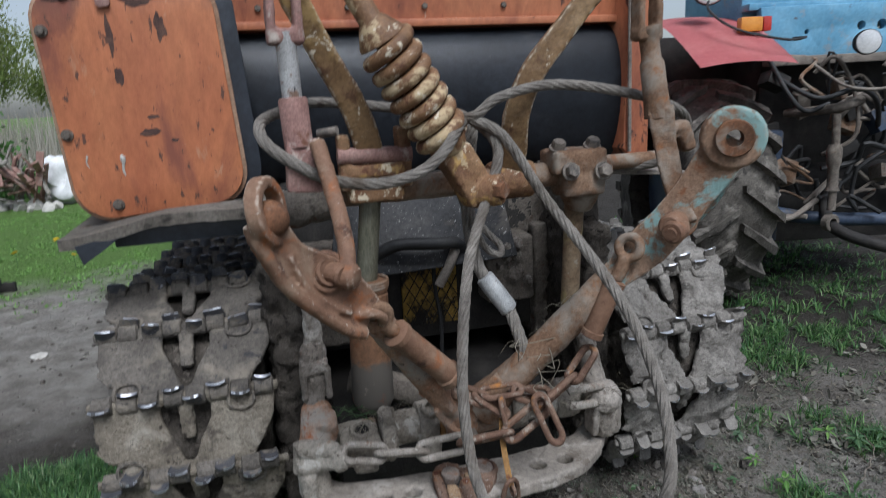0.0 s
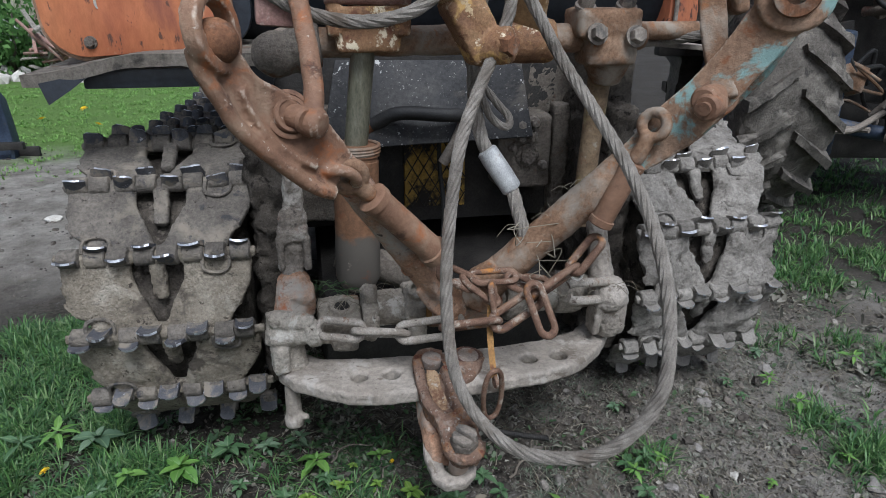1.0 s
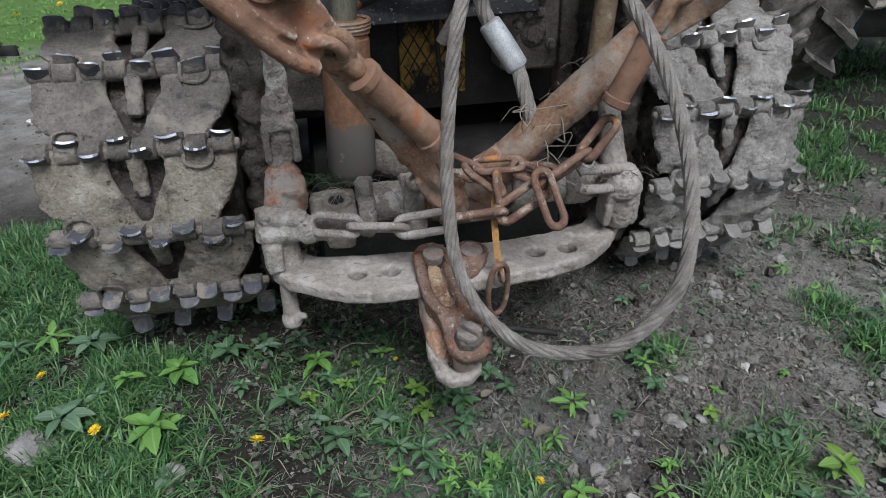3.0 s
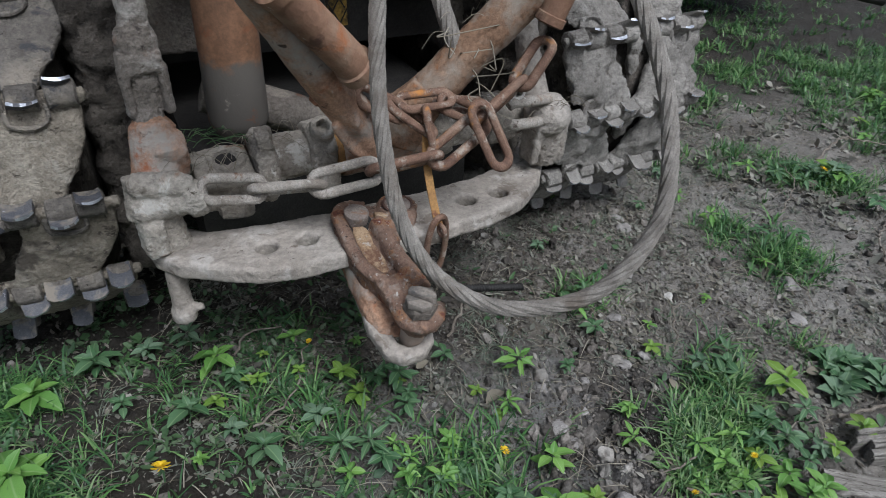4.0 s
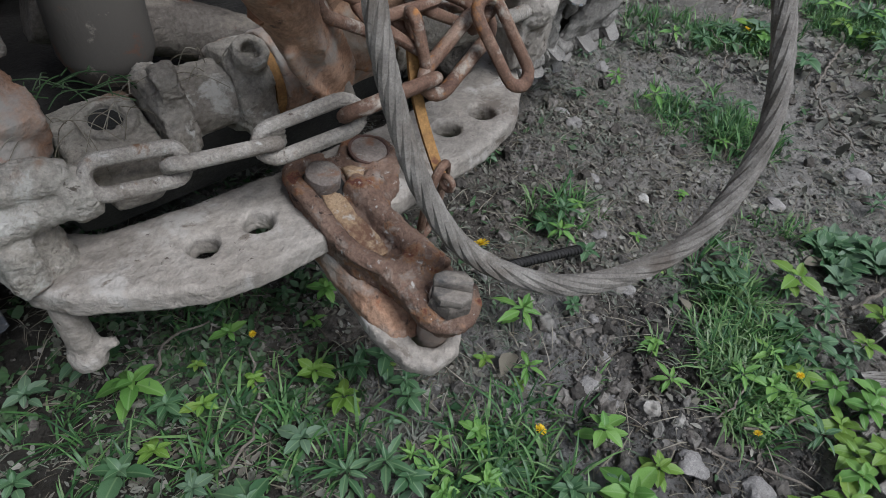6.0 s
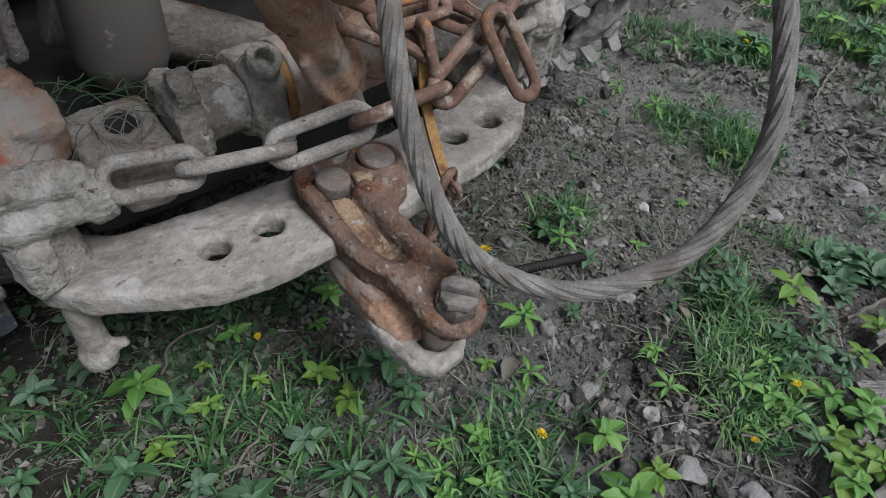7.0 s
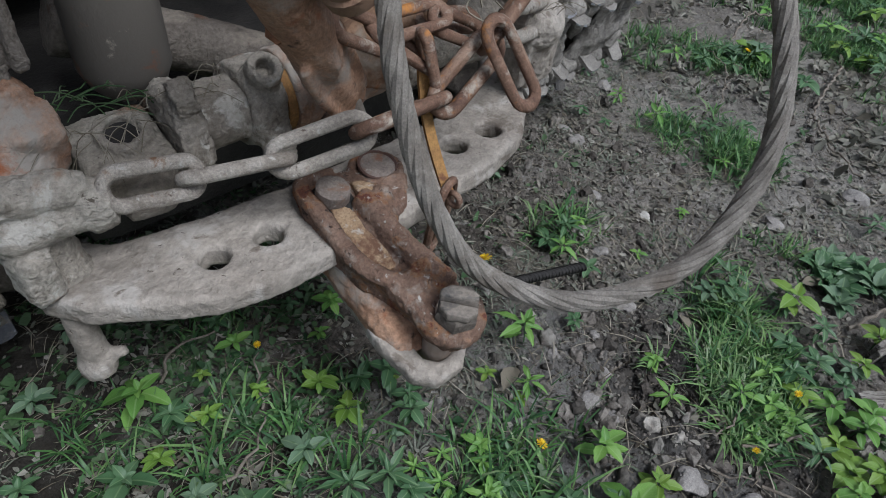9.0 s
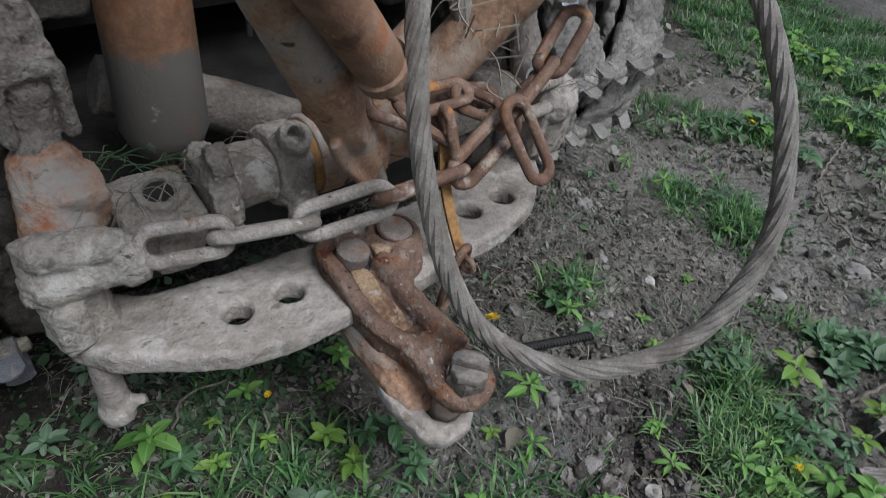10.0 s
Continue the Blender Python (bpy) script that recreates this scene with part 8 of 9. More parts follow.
board(BOARDS[0], 0.034, 0.042, 8, 6, 1, "split weathered grey board with frayed grain")
board(BOARDS[1], 0.022, 0.026, 4, 1, 2, "short flat grey board half sunk in weeds")
board(BOARDS[2], 0.026, 0.036, -4, 2, 3, "narrow grey plank lying in weeds")
rnd = random.Random(8)
for k in range(16):
    x, y = 0.476 + rnd.gauss(0, 0.03), -0.626 + rnd.gauss(0, 0.02)
    a = rnd.uniform(2.2, 3.2)
    bm = bmesh.new()
    box(bm, (x, y, 0.022 + 0.004 * rnd.random()), (rnd.uniform(0.02, 0.06), rnd.uniform(0.006, 0.014), 0.006), Matrix.Rotation(a, 3, "Z"), bevel=0.001)
    tagged(part("wood_chip", bm, M_WOOD), "splinter of pale rotten wood", "wood chip", "wood chips by the boards")

for k, (pts, r) in enumerate((([(0.667, -0.509, 0.015), (0.76, -0.535, 0.03), (0.841, -0.561, 0.03)], 0.004), ([(0.84, -0.55, 0.03), (0.87, -0.59, 0.04), (0.9, -0.62, 0.04)], 0.003), ([(0.265, -0.551, 0.012), (0.28, -0.59, 0.02), (0.289, -0.62, 0.015)], 0.0028), ([(0.226, -0.489, 0.012), (0.25, -0.52, 0.016), (0.278, -0.541, 0.012)], 0.002), ([(0.986, -0.529, 0.012), (0.95, -0.56, 0.02), (0.924, -0.587, 0.015)], 0.003), ([(1.6, 0.24, 0.02), (1.75, 0.26, 0.06), (1.9, 0.19, 0.03)], 0.004), ([(1.68, -0.07, 0.03), (1.37, -0.13, 0.02), (1.24, -0.22, 0.03), (1.18, -0.33, 0.015)], 0.004), ([(0.96, -0.05, 0.015), (0.98, -0.17, 0.02), (0.93, -0.26, 0.015)], 0.0022), ([(1.2, 0.05, 0.02), (1.32, 0.12, 0.05), (1.36, 0.22, 0.06)], 0.0022), ([(-0.29, 0.14, 0.015), (-0.25, 0.17, 0.035), (-0.18, 0.165, 0.02)], 0.0026), ([(0.3, -0.5, 0.015), (0.36, -0.54, 0.02), (0.44, -0.56, 0.02)], 0.0026), ([(-0.2, 0.0, 0.01), (-0.17, 0.07, 0.025), (-0.15, 0.1, 0.02)], 0.0022), ([(0.55, -0.22, 0.02), (0.6, -0.15, 0.03), (0.66, -0.14, 0.02)], 0.0022), ([(-0.3, -0.07, 0.015), (-0.25, -0.06, 0.03), (-0.2, -0.01, 0.02)], 0.0025), ([(0.4, -0.44, 0.02), (0.32, -0.47, 0.03), (0.26, -0.46, 0.02)], 0.0025), ([(0.12, 0.0, 0.01), (0.18, 0.05, 0.03), (0.22, 0.13, 0.02)], 0.003))):
    bm = bmesh.new()
    line = spline(pts, 0.015)
    tube(bm, [p + V(0.003 * math.sin(i * 1.9), 0.003 * math.cos(i * 2.3), ground_height(p.x, p.y)) for i, p in enumerate(line)], [r * (1 - 0.5 * i / len(line)) for i in range(len(line))], 7)
    tagged(part("twig", bm, M_TWIG), "dry bent twig on the earth", "twig", "twigs on the ground")

for k, (x, y, s) in enumerate(((0.137, -0.187, 0.05), (0.32, -0.43, 0.035), (0.72, -0.4, 0.04), (0.02, -0.06, 0.03), (0.45, -0.32, 0.03))):
    ob = new("dead_leaf", LEAVES[(0, M_LEAF2.name)].copy())
    ob.data.materials[0] = M_STRAW
    ob.location, ob.rotation_euler, ob.scale = (x, y, ground_height(x, y) + 0.012), (0.3, 0.2, 2.0 + k), (s, s, s)
    tagged(ob, "curled pale dead leaf", "leaf", "dead leaves on the ground")

# grass torn up and stuck on the cross shaft
bm = bmesh.new()
rnd = random.Random(31)
for k in range(34):
    p = V(rnd.choice((-0.28, -0.26, -0.2)) + rnd.uniform(-0.03, 0.03), rnd.uniform(0.13, 0.18), 0.468 + rnd.uniform(0, 0.012))
    d = V(rnd.uniform(-0.07, 0.08), rnd.uniform(-0.07, 0.05), rnd.uniform(-0.02, 0.022)) * rnd.uniform(0.4, 1.1)
    line = spline([p, p + d * 0.5 + V(0, 0, 0.007), p + d], 0.006)
    tube(bm, line, [0.0007] * len(line), 4)
ob = part("torn_grass", bm, M_COVER)
tagged(ob, "torn green grass caught on the muddy cross shaft", "grass", kind="stuff")
bm = bmesh.new()
for k in range(90):
    u = rnd.random()
    c = (V(-0.3, 0.12, 0.465).lerp(V(-0.1, 0.14, 0.47), rnd.random()) if u < 0.4 else V(0.14, 0.08, 0.63).lerp(V(0.3, 0.06, 0.72), rnd.random()) if u < 0.8 else V(0.3, 0.06, 0.44).lerp(V(0.37, 0.04, 0.5), rnd.random()))
    p = c + V(rnd.uniform(-0.02, 0.02), rnd.uniform(-0.03, 0.0), rnd.uniform(-0.01, 0.01))
    d = V(rnd.uniform(-0.06, 0.06), rnd.uniform(-0.05, 0.0), rnd.uniform(-0.04, 0.03))
    line = spline([p, p + d * 0.5 + V(0, 0, 0.012), p + d], 0.006)
    tube(bm, line, [0.0005] * len(line), 4)
ob = part("stuck_straw", bm, M_STRAW)
tagged(ob, "dry straw stuck to the muddy linkage", "straw", kind="stuff")


# ---- blue wheeled tractor beside it ----
def build_blue():
    blue = thing("wheeled_tractor", "old blue wheeled tractor with a red rear fender, parked alongside", "tractor", (1.86, 1.62, 0))
    turn = Matrix.Translation((1.86, 1.62, 0)) @ Matrix.Rotation(radians(-12), 4, "Z")
    t3 = turn.to_3x3()

    def at(x, y, z):
        return turn @ V(x, y, z)

    # rear wheel, tread towards the rear
    r, w, zc = 0.59, 0.42, 0.59
    wheel = new("rear_wheel")
    wheel.parent = blue
    wheel.matrix_parent_inverse = world_of(blue).inverted()
    wheel.matrix_basis = turn @ Matrix.Translation((0, 0.25, zc))
    tagged(wheel, "large rear wheel with worn chevron tread, dusty")

    def wpart(name, bm, mat, label=""):
        ob = part(name, bm, mat, None, label)
        ob.parent = wheel
        return ob

    prof = [(-0.5, 0.62), (-0.52, 0.8), (-0.5, 0.9), (-0.4, 0.955), (-0.2, 0.975), (0, 0.98), (0.2, 0.975), (0.4, 0.955), (0.5, 0.9), (0.52, 0.8), (0.5, 0.62)]
    bm = bmesh.new()
    rings = [[V(f * w, r * q * math.cos(2 * math.pi * k / 150), r * q * math.sin(2 * math.pi * k / 150)) for k in range(150)] for f, q in prof]
    ring_loft(bm, rings, caps=False)
    bmesh.ops.subdivide_edges(bm, edges=[e for e in bm.edges if abs(e.verts[0].co.x - e.verts[1].co.x) > 0.02], cuts=3)
    lump(bm, 0.014, 16, 2)
    lump(bm, 0.006, 50, 5)
    wpart("tyre", bm, M_RUBBER, "dusty black tyre")
    for s in (-1, 1):
        for k in range(20):
            a0 = 2 * math.pi * (k + (0.5 if s > 0 else 0)) / 20
            bm = bmesh.new()
            rings = []
            for i in range(13):
                u = i / 12
                x = s * w * (0.02 + 0.5 * u)
                a = a0 + 0.26 * u
                drop = 0.02 * max(0, u - 0.6) / 0.4
                base, topr = r * 0.945 - drop * 1.6, r * 1.04 - drop
                half = (0.019 + 0.009 * u) * (1 + 0.25 * nz(u * 3, k, 1.0, s))
                ring = []
                for q, sgn in ((base, -1.25), (topr, -0.9), (topr, 0.9), (base, 1.25)):
                    aa = a + sgn * half / r * 0.9
                    ring.append(V(x, q * math.cos(aa), q * math.sin(aa)))
                rings.append(ring)
            ring_loft(bm, rings)
            lump(bm, 0.009, 30, k + s)
            wpart("tread_lug", bm, M_RUBBER)
    bm = bmesh.new()
    rod(bm, V(-0.12, 0, 0), V(0.12, 0, 0), [(0, 0.1), (0.1, 0.35), (0.2, 0.37), (0.8, 0.37), (0.9, 0.35), (1, 0.1)], 30)
    wpart("rim", bm, M_NAVY)

    def bpart(name, bm, mat, label="", parent=None):
        for v in bm.verts:
            v.co = turn @ v.co
        return part(name, bm, mat, parent or blue, label)

    # fender: a sheet sloping over the wheel
    bm = bmesh.new()
    rows = []
    for i in range(12):
        u = i / 11
        y = -0.33 + 0.75 * u
        z = 1.25 + 0.27 * math.sin(u * 1.6)
        rows.append([V(-0.23 + 0.48 * j / 8, y + 0.03 * (j / 8), z + 0.02 * math.sin(j / 8 * 3.1)) for j in range(9)])
    vs = [[bm.verts.new(p) for p in rr] for rr in rows]
    for a, b in zip(vs, vs[1:]):
        for j in range(8):
            bm.faces.new((a[j], a[j + 1], b[j + 1], b[j]))
    bmesh.ops.solidify(bm, geom=list(bm.faces), thickness=0.008)
    fender = bpart("fender", bm, M_RED, "faded red rear fender")
    bm = bmesh.new()
    box(bm, (0.17, -0.02, 1.455), (0.05, 0.075, 0.065), bevel=0.006)
    lamp = bpart("tail_lamp", bm, M_DARK, "tail lamp with amber and red lens", fender)
    for x0, x1, mt, nm in ((0.08, 0.19, M_AMBER, "amber_lens"), (0.192, 0.235, M_LENSRED, "red_lens")):
        bm = bmesh.new()
        box(bm, ((x0 + x1) / 2, -0.062, 1.45), (x1 - x0, 0.05, 0.07), bevel=0.01)
        bpart(nm, bm, mt, "", lamp)
    bm = bmesh.new()
    tube(bm, spline([(-0.02, 0.05, 1.6), (-0.08, -0.08, 1.52), (0.0, -0.2, 1.42), (0.2, -0.27, 1.36), (0.34, -0.2, 1.37), (0.4, 0.0, 1.38)], 0.02), 0.006, 8)
    bpart("lamp_cable", bm, M_HOSE, "", fender)
    for x, y, z, rr in ((-0.02, 0.1, 1.64, 0.085), (0.68, -0.1, 1.335, 0.06)):
        bm = bmesh.new()
        rod(bm, (x, y, z), (x - 0.02, y - 0.09, z), [(0, rr * 0.4), (0.5, rr * 0.9), (0.8, rr), (1, rr)])
        lp = bpart("work_lamp", bm, M_DARK, "round work lamp")
        bm = bmesh.new()
        rod(bm, (x - 0.0195, y - 0.088, z), (x - 0.0225, y - 0.1, z), [(0, rr * 0.96), (0.6, rr * 0.9), (1, rr * 0.4)])
        bpart("lens", bm, M_LENS, "silvery lamp lens", lp)
    # cab body and rear beam
    bm = bmesh.new()
    box(bm, (0.95, 0.5, 1.62), (1.5, 0.7, 0.3), bevel=0.03)
    bpart("cab_base", bm, M_BLUE, "faded sky-blue cab base")
    bm = bmesh.new()
    box(bm, (0.95, 0.12, 1.545), (1.5, 0.1, 0.035), bevel=0.008)
    box(bm, (0.95, 0.135, 1.68), (1.5, 0.06, 0.02), bevel=0.006)
    bpart("cab_sill", bm, M_BLUE)
    bm = bmesh.new()
    plate(bm, [(0.28, 1.32), (0.36, 1.29), (0.6, 1.29), (1.6, 1.29), (1.6, 1.54), (0.25, 1.54)], 0.05, Matrix.Translation((0, 0.05, 0)) @ Matrix.Rotation(radians(90), 4, "X"), holes=[(0.79, 1.43, 0.022), (0.9, 1.43, 0.026), (1.06, 1.43, 0.03), (0.5, 1.41, 0.012)], bevel=0.004)
    bpart("rear_beam", bm, M_BLUE, "blue rear panel with square holes and grey wear")
    bm = bmesh.new()
    box(bm, (0.95, 0.06, 1.27), (1.3, 0.08, 0.045), bevel=0.008)
    bpart("cross_rail", bm, M_SHELF)
    bm = bmesh.new()
    box(bm, (0.85, 0.75, 0.9), (0.95, 1.0, 0.8), bevel=0.05)
    box(bm, (0.6, 0.62, 1.1), (1.9, 0.1, 0.7), bevel=0.02)
    rod(bm, (0.15, 0.3, 0.6), (1.5, 0.3, 0.6), [(0, 0.12), (1, 0.12)])
    bpart("rear_axle_housing", bm, M_DARK, "oily dark axle housing")
    bm = bmesh.new()
    box(bm, (0.36, 0.12, 0.62), (0.1, 0.18, 0.6), bevel=0.02)
    bpart("bracket", bm, M_NAVY, "blue-black bracket")
    for nm, mt, rr, pts in (("hose", M_HOSE, 0.013, [(0.34, 0.0, 1.18), (0.46, -0.15, 1.08), (0.62, -0.2, 1.12), (0.8, -0.1, 1.05), (0.9, 0.0, 0.9)]),
                            ("cable", M_SHELF, 0.008, [(0.46, -0.1, 1.24), (0.56, -0.22, 1.13), (0.75, -0.25, 1.12), (0.84, -0.2, 1.2), (0.82, -0.1, 1.27)]),
                            ("hose", M_HOSE, 0.012, [(0.3, 0.05, 1.3), (0.34, -0.1, 1.1), (0.42, -0.12, 1.02), (0.55, -0.1, 1.05)]),
                            ("lift_rod", M_CAST, 0.02, [(0.56, -0.15, 1.0), (0.56, -0.17, 0.75), (0.54, -0.2, 0.5)]),
                            ("linkage_arm", M_DARK, 0.03, [(0.7, 0.1, 0.55), (0.56, -0.22, 0.43), (0.8, -0.45, 0.34), (1.0, -0.6, 0.3)]),
                            ("linkage_arm", M_NAVY, 0.035, [(0.3, 0.0, 0.5), (0.6, -0.05, 0.45), (1.2, -0.1, 0.42)]),
                            ("rocker_arm", M_CAST, 0.024, [(0.45, 0.1, 1.0), (0.56, -0.15, 1.03), (0.72, -0.1, 1.06)])):
        bm = bmesh.new()
        tube(bm, spline(pts, 0.03), rr, 10)
        bpart(nm, bm, mt)
    bm = bmesh.new()
    rod(bm, (0.555, -0.165, 0.85), (0.55, -0.18, 0.62), [(0, 0.028), (0.1, 0.036), (0.4, 0.034), (0.5, 0.026), (0.9, 0.026), (1, 0.034)])
    bushing(bm, (0.54, -0.2, 0.46), (0.3, -1, 0), 0.045, 0.025, 0.04)
    bpart("turnbuckle", bm, M_CAST)
    # clutter of hoses, pipes and brackets behind the cab
    rnd = random.Random(91)
    for k in range(34):
        x, z = rnd.uniform(0.28, 1.25), rnd.uniform(0.55, 1.25)
        p = [V(x, rnd.uniform(-0.1, 0.1), z)]
        for i in range(4):
            q = p[-1] + V(rnd.gauss(0.03, 0.1), rnd.uniform(-0.06, 0.05), rnd.gauss(-0.05, 0.1))
            p.append(V(max(0.3, q.x), q.y, max(0.48, q.z)))
        bm = bmesh.new()
        tube(bm, spline(p, 0.02), rnd.uniform(0.005, 0.015), 8)
        bpart("hose" if k % 2 else "pipe", bm, (M_HOSE, M_CAST, M_HOSE, M_SHELF, M_HOSE, M_RUST_DUSTY)[k % 6])
    for k in range(16):
        bm = bmesh.new()
        box(bm, (rnd.uniform(0.3, 1.2), rnd.uniform(0.0, 0.12), rnd.uniform(0.45, 1.2)), (rnd.uniform(0.03, 0.14), rnd.uniform(0.03, 0.1), rnd.uniform(0.03, 0.16)), Euler((rnd.uniform(-0.4, 0.4), rnd.uniform(-0.5, 0.5), 0)).to_matrix(), bevel=0.006)
        bpart("bracket", bm, (M_DARK, M_CAST, M_NAVY, M_RUST_DUSTY)[k % 4])
    # unseen dark box added below the housing to shade the ground
    bm = bmesh.new()
    box(bm, (0.8, 0.7, 0.42), (1.0, 1.1, 0.3), bevel=0.06)
    bpart("belly_shade_box", bm, M_DARK)


build_blue()


# ---- far side of the yard ----
def build_blade():
    """End of a dozer blade standing on the ground."""
    blade = thing("dozer_blade", "dark blue worn dozer blade standing on the grass", "dozer blade", (-2.9, 3.7, 0))
    prof = [(0.0, 0.0), (-0.06, 0.03), (-0.075, 0.12), (-0.06, 0.24), (-0.02, 0.36), (0.04, 0.45)]
    bm = bmesh.new()
    rings = [[V(x, 3.7 + y * -1.0 - 0.02, z) for y, z in prof] + [V(x, 3.72 - y, z) for y, z in prof[::-1]] for x in np.linspace(-3.9, -2.3, 6)]
    ring_loft(bm, rings)
    part("moldboard", bm, M_NAVY, blade)
    bm = bmesh.new()
    plate(bm, [(0.1, 0.0), (0.12, 0.05), (0.1, 0.2), (0.06, 0.4), (-0.02, 0.47), (-0.08, 0.46), (-0.02, 0.3), (0.0, 0.1), (-0.03, 0.0)], 0.025, Matrix.Translation((-2.28, 3.7, 0)) @ Matrix.Rotation(radians(90), 4, "Z") @ Matrix.Rotation(radians(90), 4, "X"), bevel=0.004)
    part("end_plate", bm, M_NAVY, blade)
    bm = bmesh.new()
    box(bm, (-3.0, 3.77, 0.035), (1.7, 0.03, 0.07), bevel=0.006)
    box(bm, (-3.0, 3.66, 0.1), (1.6, 0.05, 0.05), bevel=0.006)
    part("cutting_edge", bm, M_DARK, blade)


build_blade()


def build_junk():
    rnd = random.Random(17)
    for k in range(44):
        bm = bmesh.new()
        ln = rnd.uniform(0.2, 0.7)
        c = V(-3.45 + rnd.uniform(-0.3, 0.3), 8.4 + rnd.uniform(-0.3, 0.3), 0.12 + rnd.uniform(0, 0.5))
        box(bm, c, (ln, rnd.uniform(0.025, 0.09), 0.025), Euler((rnd.uniform(-0.6, 0.6), rnd.uniform(-1.3, 1.3), rnd.uniform(0, 3))).to_matrix(), bevel=0.006)
        lump(bm, 0.02, 6, k, 1)
        tagged(part("scrap_piece", bm, M_JUNK if k % 3 else M_WOOD), "rusty red scrap strip in the rubbish heap" if k % 3 else "broken grey lath in the rubbish heap", "scrap", "rubbish heap")
    bm = bmesh.new()
    for k in range(60):
        tmp = bmesh.new()
        bmesh.ops.create_icosphere(tmp, subdivisions=1, radius=rnd.uniform(0.04, 0.12))
        for v in tmp.verts:
            v.co *= 1 + 0.5 * noise.noise(v.co * 12 + V(k, 0, 0))
        merge(bm, tmp, Matrix.Translation((-3.2 + rnd.uniform(-1.2, 2.2), 8.6 + rnd.uniform(-0.6, 0.8), 0.03)))
    tagged(part("rubble", bm, M_PALE), "pale rubble and splintered wood along the yard edge", "rubble", kind="stuff")
    for x, y, z, r in ((-3.05, 8.7, 0.42, 0.26), (-3.0, 8.6, 0.2, 0.2), (-4.4, 9.4, 0.5, 0.22), (-2.8, 8.8, 0.15, 0.2)):
        bm = bmesh.new()
        bmesh.ops.create_icosphere(bm, subdivisions=3, radius=r)
        for v in bm.verts:
            v.co *= 1 + 0.3 * noise.noise(v.co * 7 + V(x, 0, 0)) + 0.12 * noise.noise(v.co * 22)
        bmesh.ops.translate(bm, verts=bm.verts, vec=(x, y, z))
        tagged(part("sack", bm, M_SACK), "crumpled white plastic sack on the rubbish heap", "sack", "rubbish heap")


build_junk()


def leaf_cloud(bm, c, size, count, leaf, rnd):
    for k in range(count):
        d = V(rnd.gauss(0, 1), rnd.gauss(0, 1), rnd.gauss(0, 1))
        p = Vector(c) + V(d.x * size[0], d.y * size[1], d.z * size[2]) * 0.45
        m = Euler((rnd.random() * 6, rnd.random() * 6, rnd.random() * 6)).to_matrix()
        s = leaf * rnd.uniform(0.6, 1.4)
        vs = [bm.verts.new(p + m @ V(*q) * s) for q in ((-0.5, 0, 0), (0, -0.35, 0.1), (0.6, 0, 0), (0, 0.35, 0.1))]
        bm.faces.new(vs)


def bush(x, y, h, w, count, seed, mat=None, label="leafy green bush at the edge of the yard"):
    rnd = random.Random(seed)
    b = thing("bush", label, "bush", (x, y, 0), "bushes behind the yard")
    bm = bmesh.new()
    for k in range(7):
        a = rnd.uniform(0, 6.28)
        tube(bm, [(x, y, -0.02), (x + 0.3 * w * math.cos(a), y + 0.3 * w * math.sin(a), h * 0.5), (x + 0.45 * w * math.cos(a), y + 0.45 * w * math.sin(a), h * 0.85)], [0.03, 0.02, 0.008], 6)
    part("branchwork", bm, M_BARK, b)
    bm = bmesh.new()
    for k in range(14):
        c = V(x + rnd.gauss(0, 0.35) * w, y + rnd.gauss(0, 0.3) * w, h * rnd.uniform(0.15, 0.85))
        leaf_cloud(bm, c, (0.5 * w, 0.5 * w, 0.4 * h), count // 14, 0.08, rnd)
    part("foliage", bm, mat or M_BUSH, b)


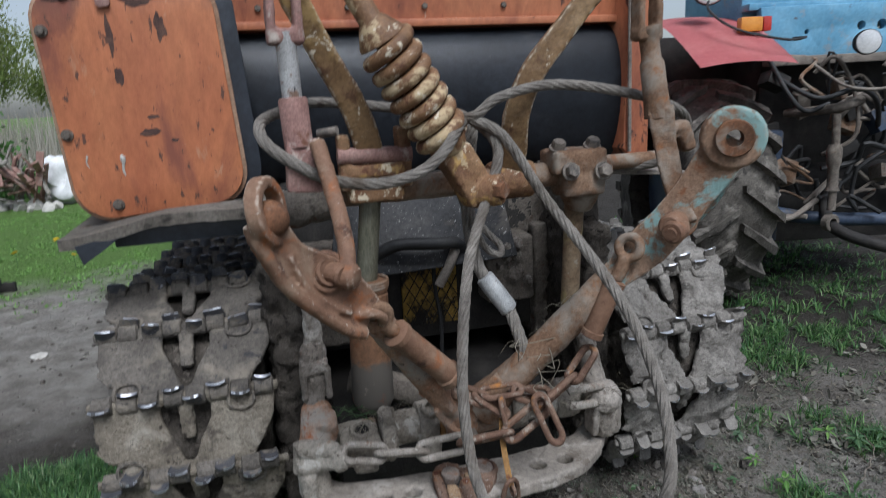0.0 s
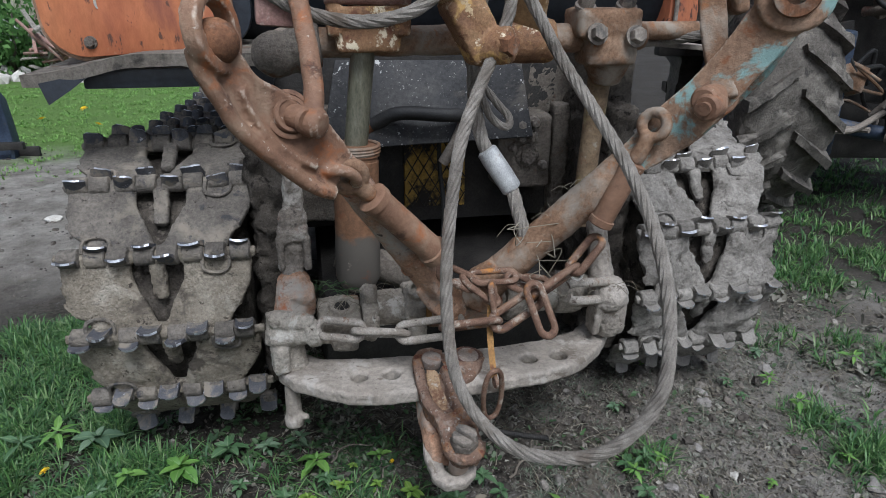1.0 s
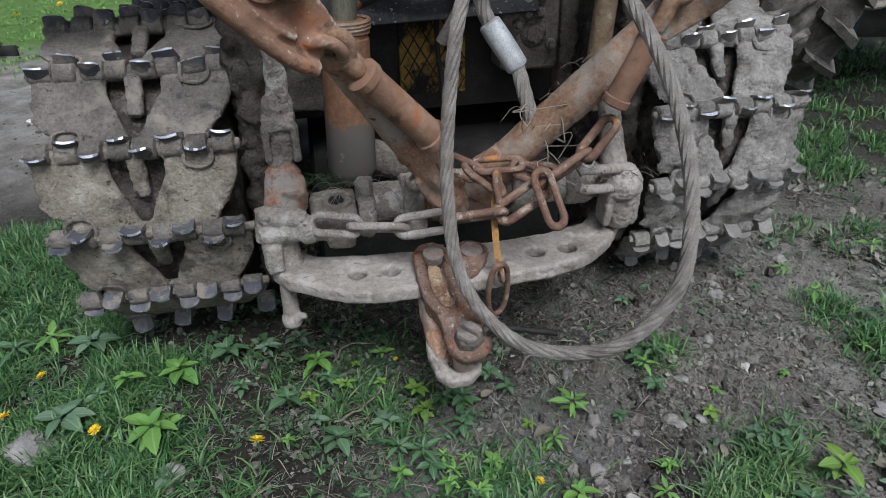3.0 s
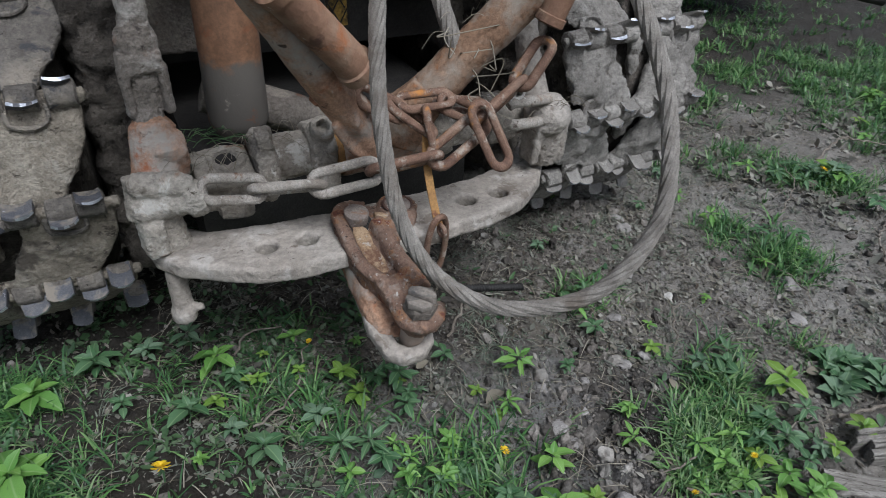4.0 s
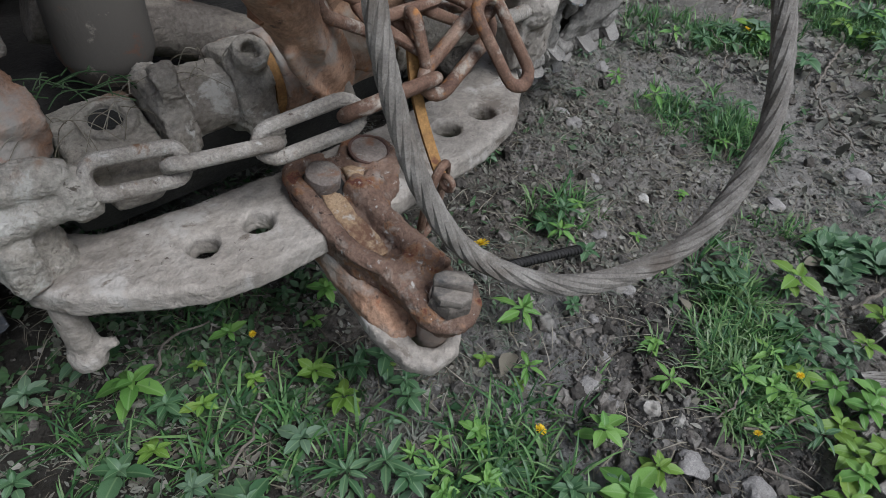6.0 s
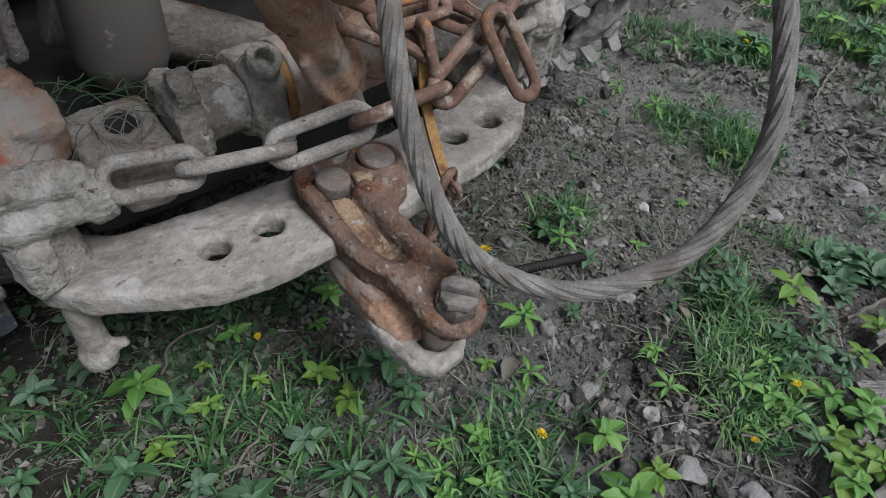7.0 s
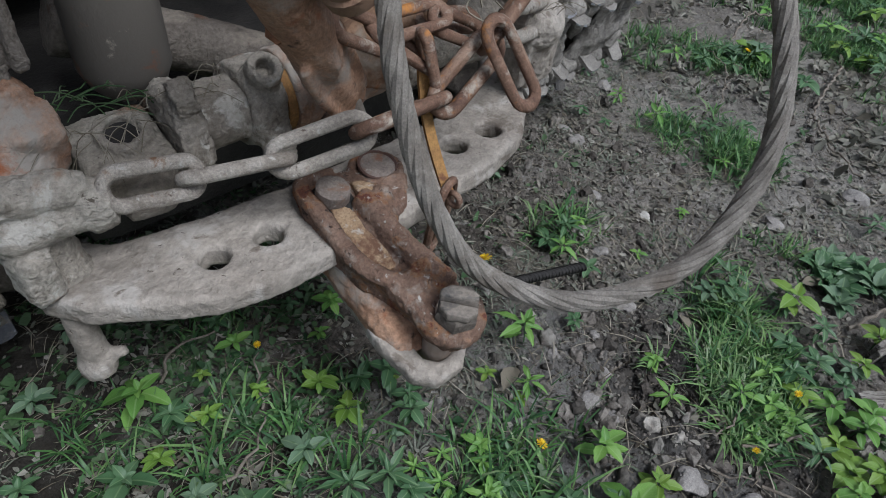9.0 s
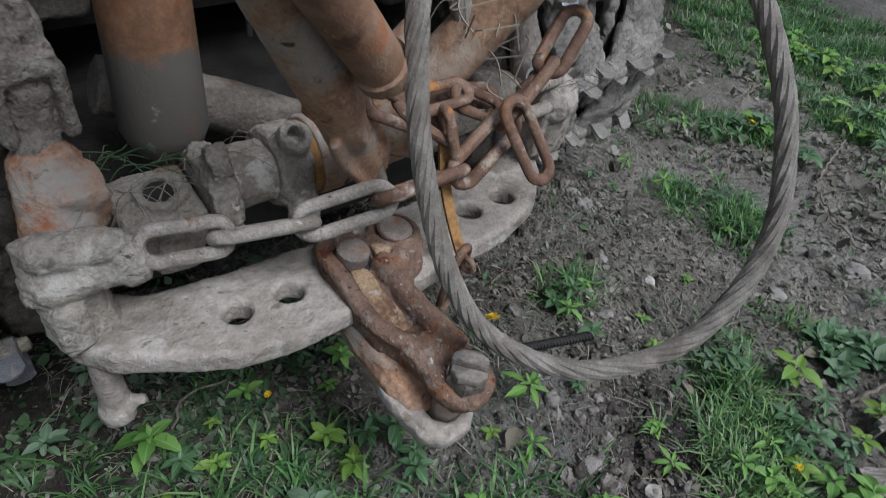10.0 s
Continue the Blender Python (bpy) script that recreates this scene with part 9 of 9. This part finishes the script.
bush(-4.3, 9.2, 1.0, 1.1, 3600, 1)
bush(-5.6, 9.6, 1.1, 1.2, 3600, 2)
bush(-1.2, 9.0, 0.8, 1.2, 3000, 3)
bush(0.3, 9.4, 0.9, 1.3, 3000, 4)


def tree(x, y, h, seed):
    rnd = random.Random(seed)
    t = thing("tree", "thin-leaved spring tree behind the yard", "tree", (x, y, 0), "trees on the skyline")
    bm = bmesh.new()
    top = V(x + rnd.uniform(-0.4, 0.4), y, h)
    tube(bm, [(x, y, -0.1), (x + 0.1, y, h * 0.4), top], [0.16, 0.1, 0.02], 8)
    tips = []
    for k in range(16):
        f = rnd.uniform(0.2, 0.9)
        a = rnd.uniform(0, 6.28)
        p = V(x, y, 0).lerp(top, f)
        ln = (1 - f * 0.7) * h * 0.38
        e = p + V(math.cos(a) * ln, math.sin(a) * ln, ln * 0.6)
        tube(bm, [p, p.lerp(e, 0.5) + V(0, 0, -0.05 * ln), e], [0.05, 0.03, 0.01], 5)
        tips += [e, p.lerp(e, 0.6)]
    part("trunk", bm, M_BARK, t)
    bm = bmesh.new()
    for p in tips:
        leaf_cloud(bm, p, (h * 0.14, h * 0.14, h * 0.12), 420, 0.095, rnd)
    part("crown", bm, M_CROWN, t)


for k, (x, y, h) in enumerate(((-10.5, 27, 6.0), (-13.5, 29, 5.5), (-8, 30, 5.0), (-16, 33, 7.0), (-5, 33, 6.0), (-1, 34, 6.5), (4, 34, 6.0))):
    tree(x, y, h, 40 + k)

rnd = random.Random(77)
verts, faces = [], []
for k in range(9000):
    x, y = rnd.uniform(-16, 4), rnd.uniform(12, 24)
    h = rnd.uniform(0.6, 1.7)
    a = rnd.uniform(0, 6.28)
    b = len(verts)
    w = 0.012
    dx, dy = rnd.gauss(0, 0.16), rnd.gauss(0, 0.16)
    verts += [(x - w * math.cos(a), y - w * math.sin(a), 0), (x + w * math.cos(a), y + w * math.sin(a), 0), (x + dx * h, y + dy * h, h)]
    faces.append((b, b + 1, b + 2))
me = bpy.data.meshes.new("dry_reeds")
me.from_pydata(verts, [], faces)
me.materials.append(M_REED)
tagged(new("dry_reeds", me), "pale dry reeds beyond the rubbish heap", "reeds", kind="stuff")
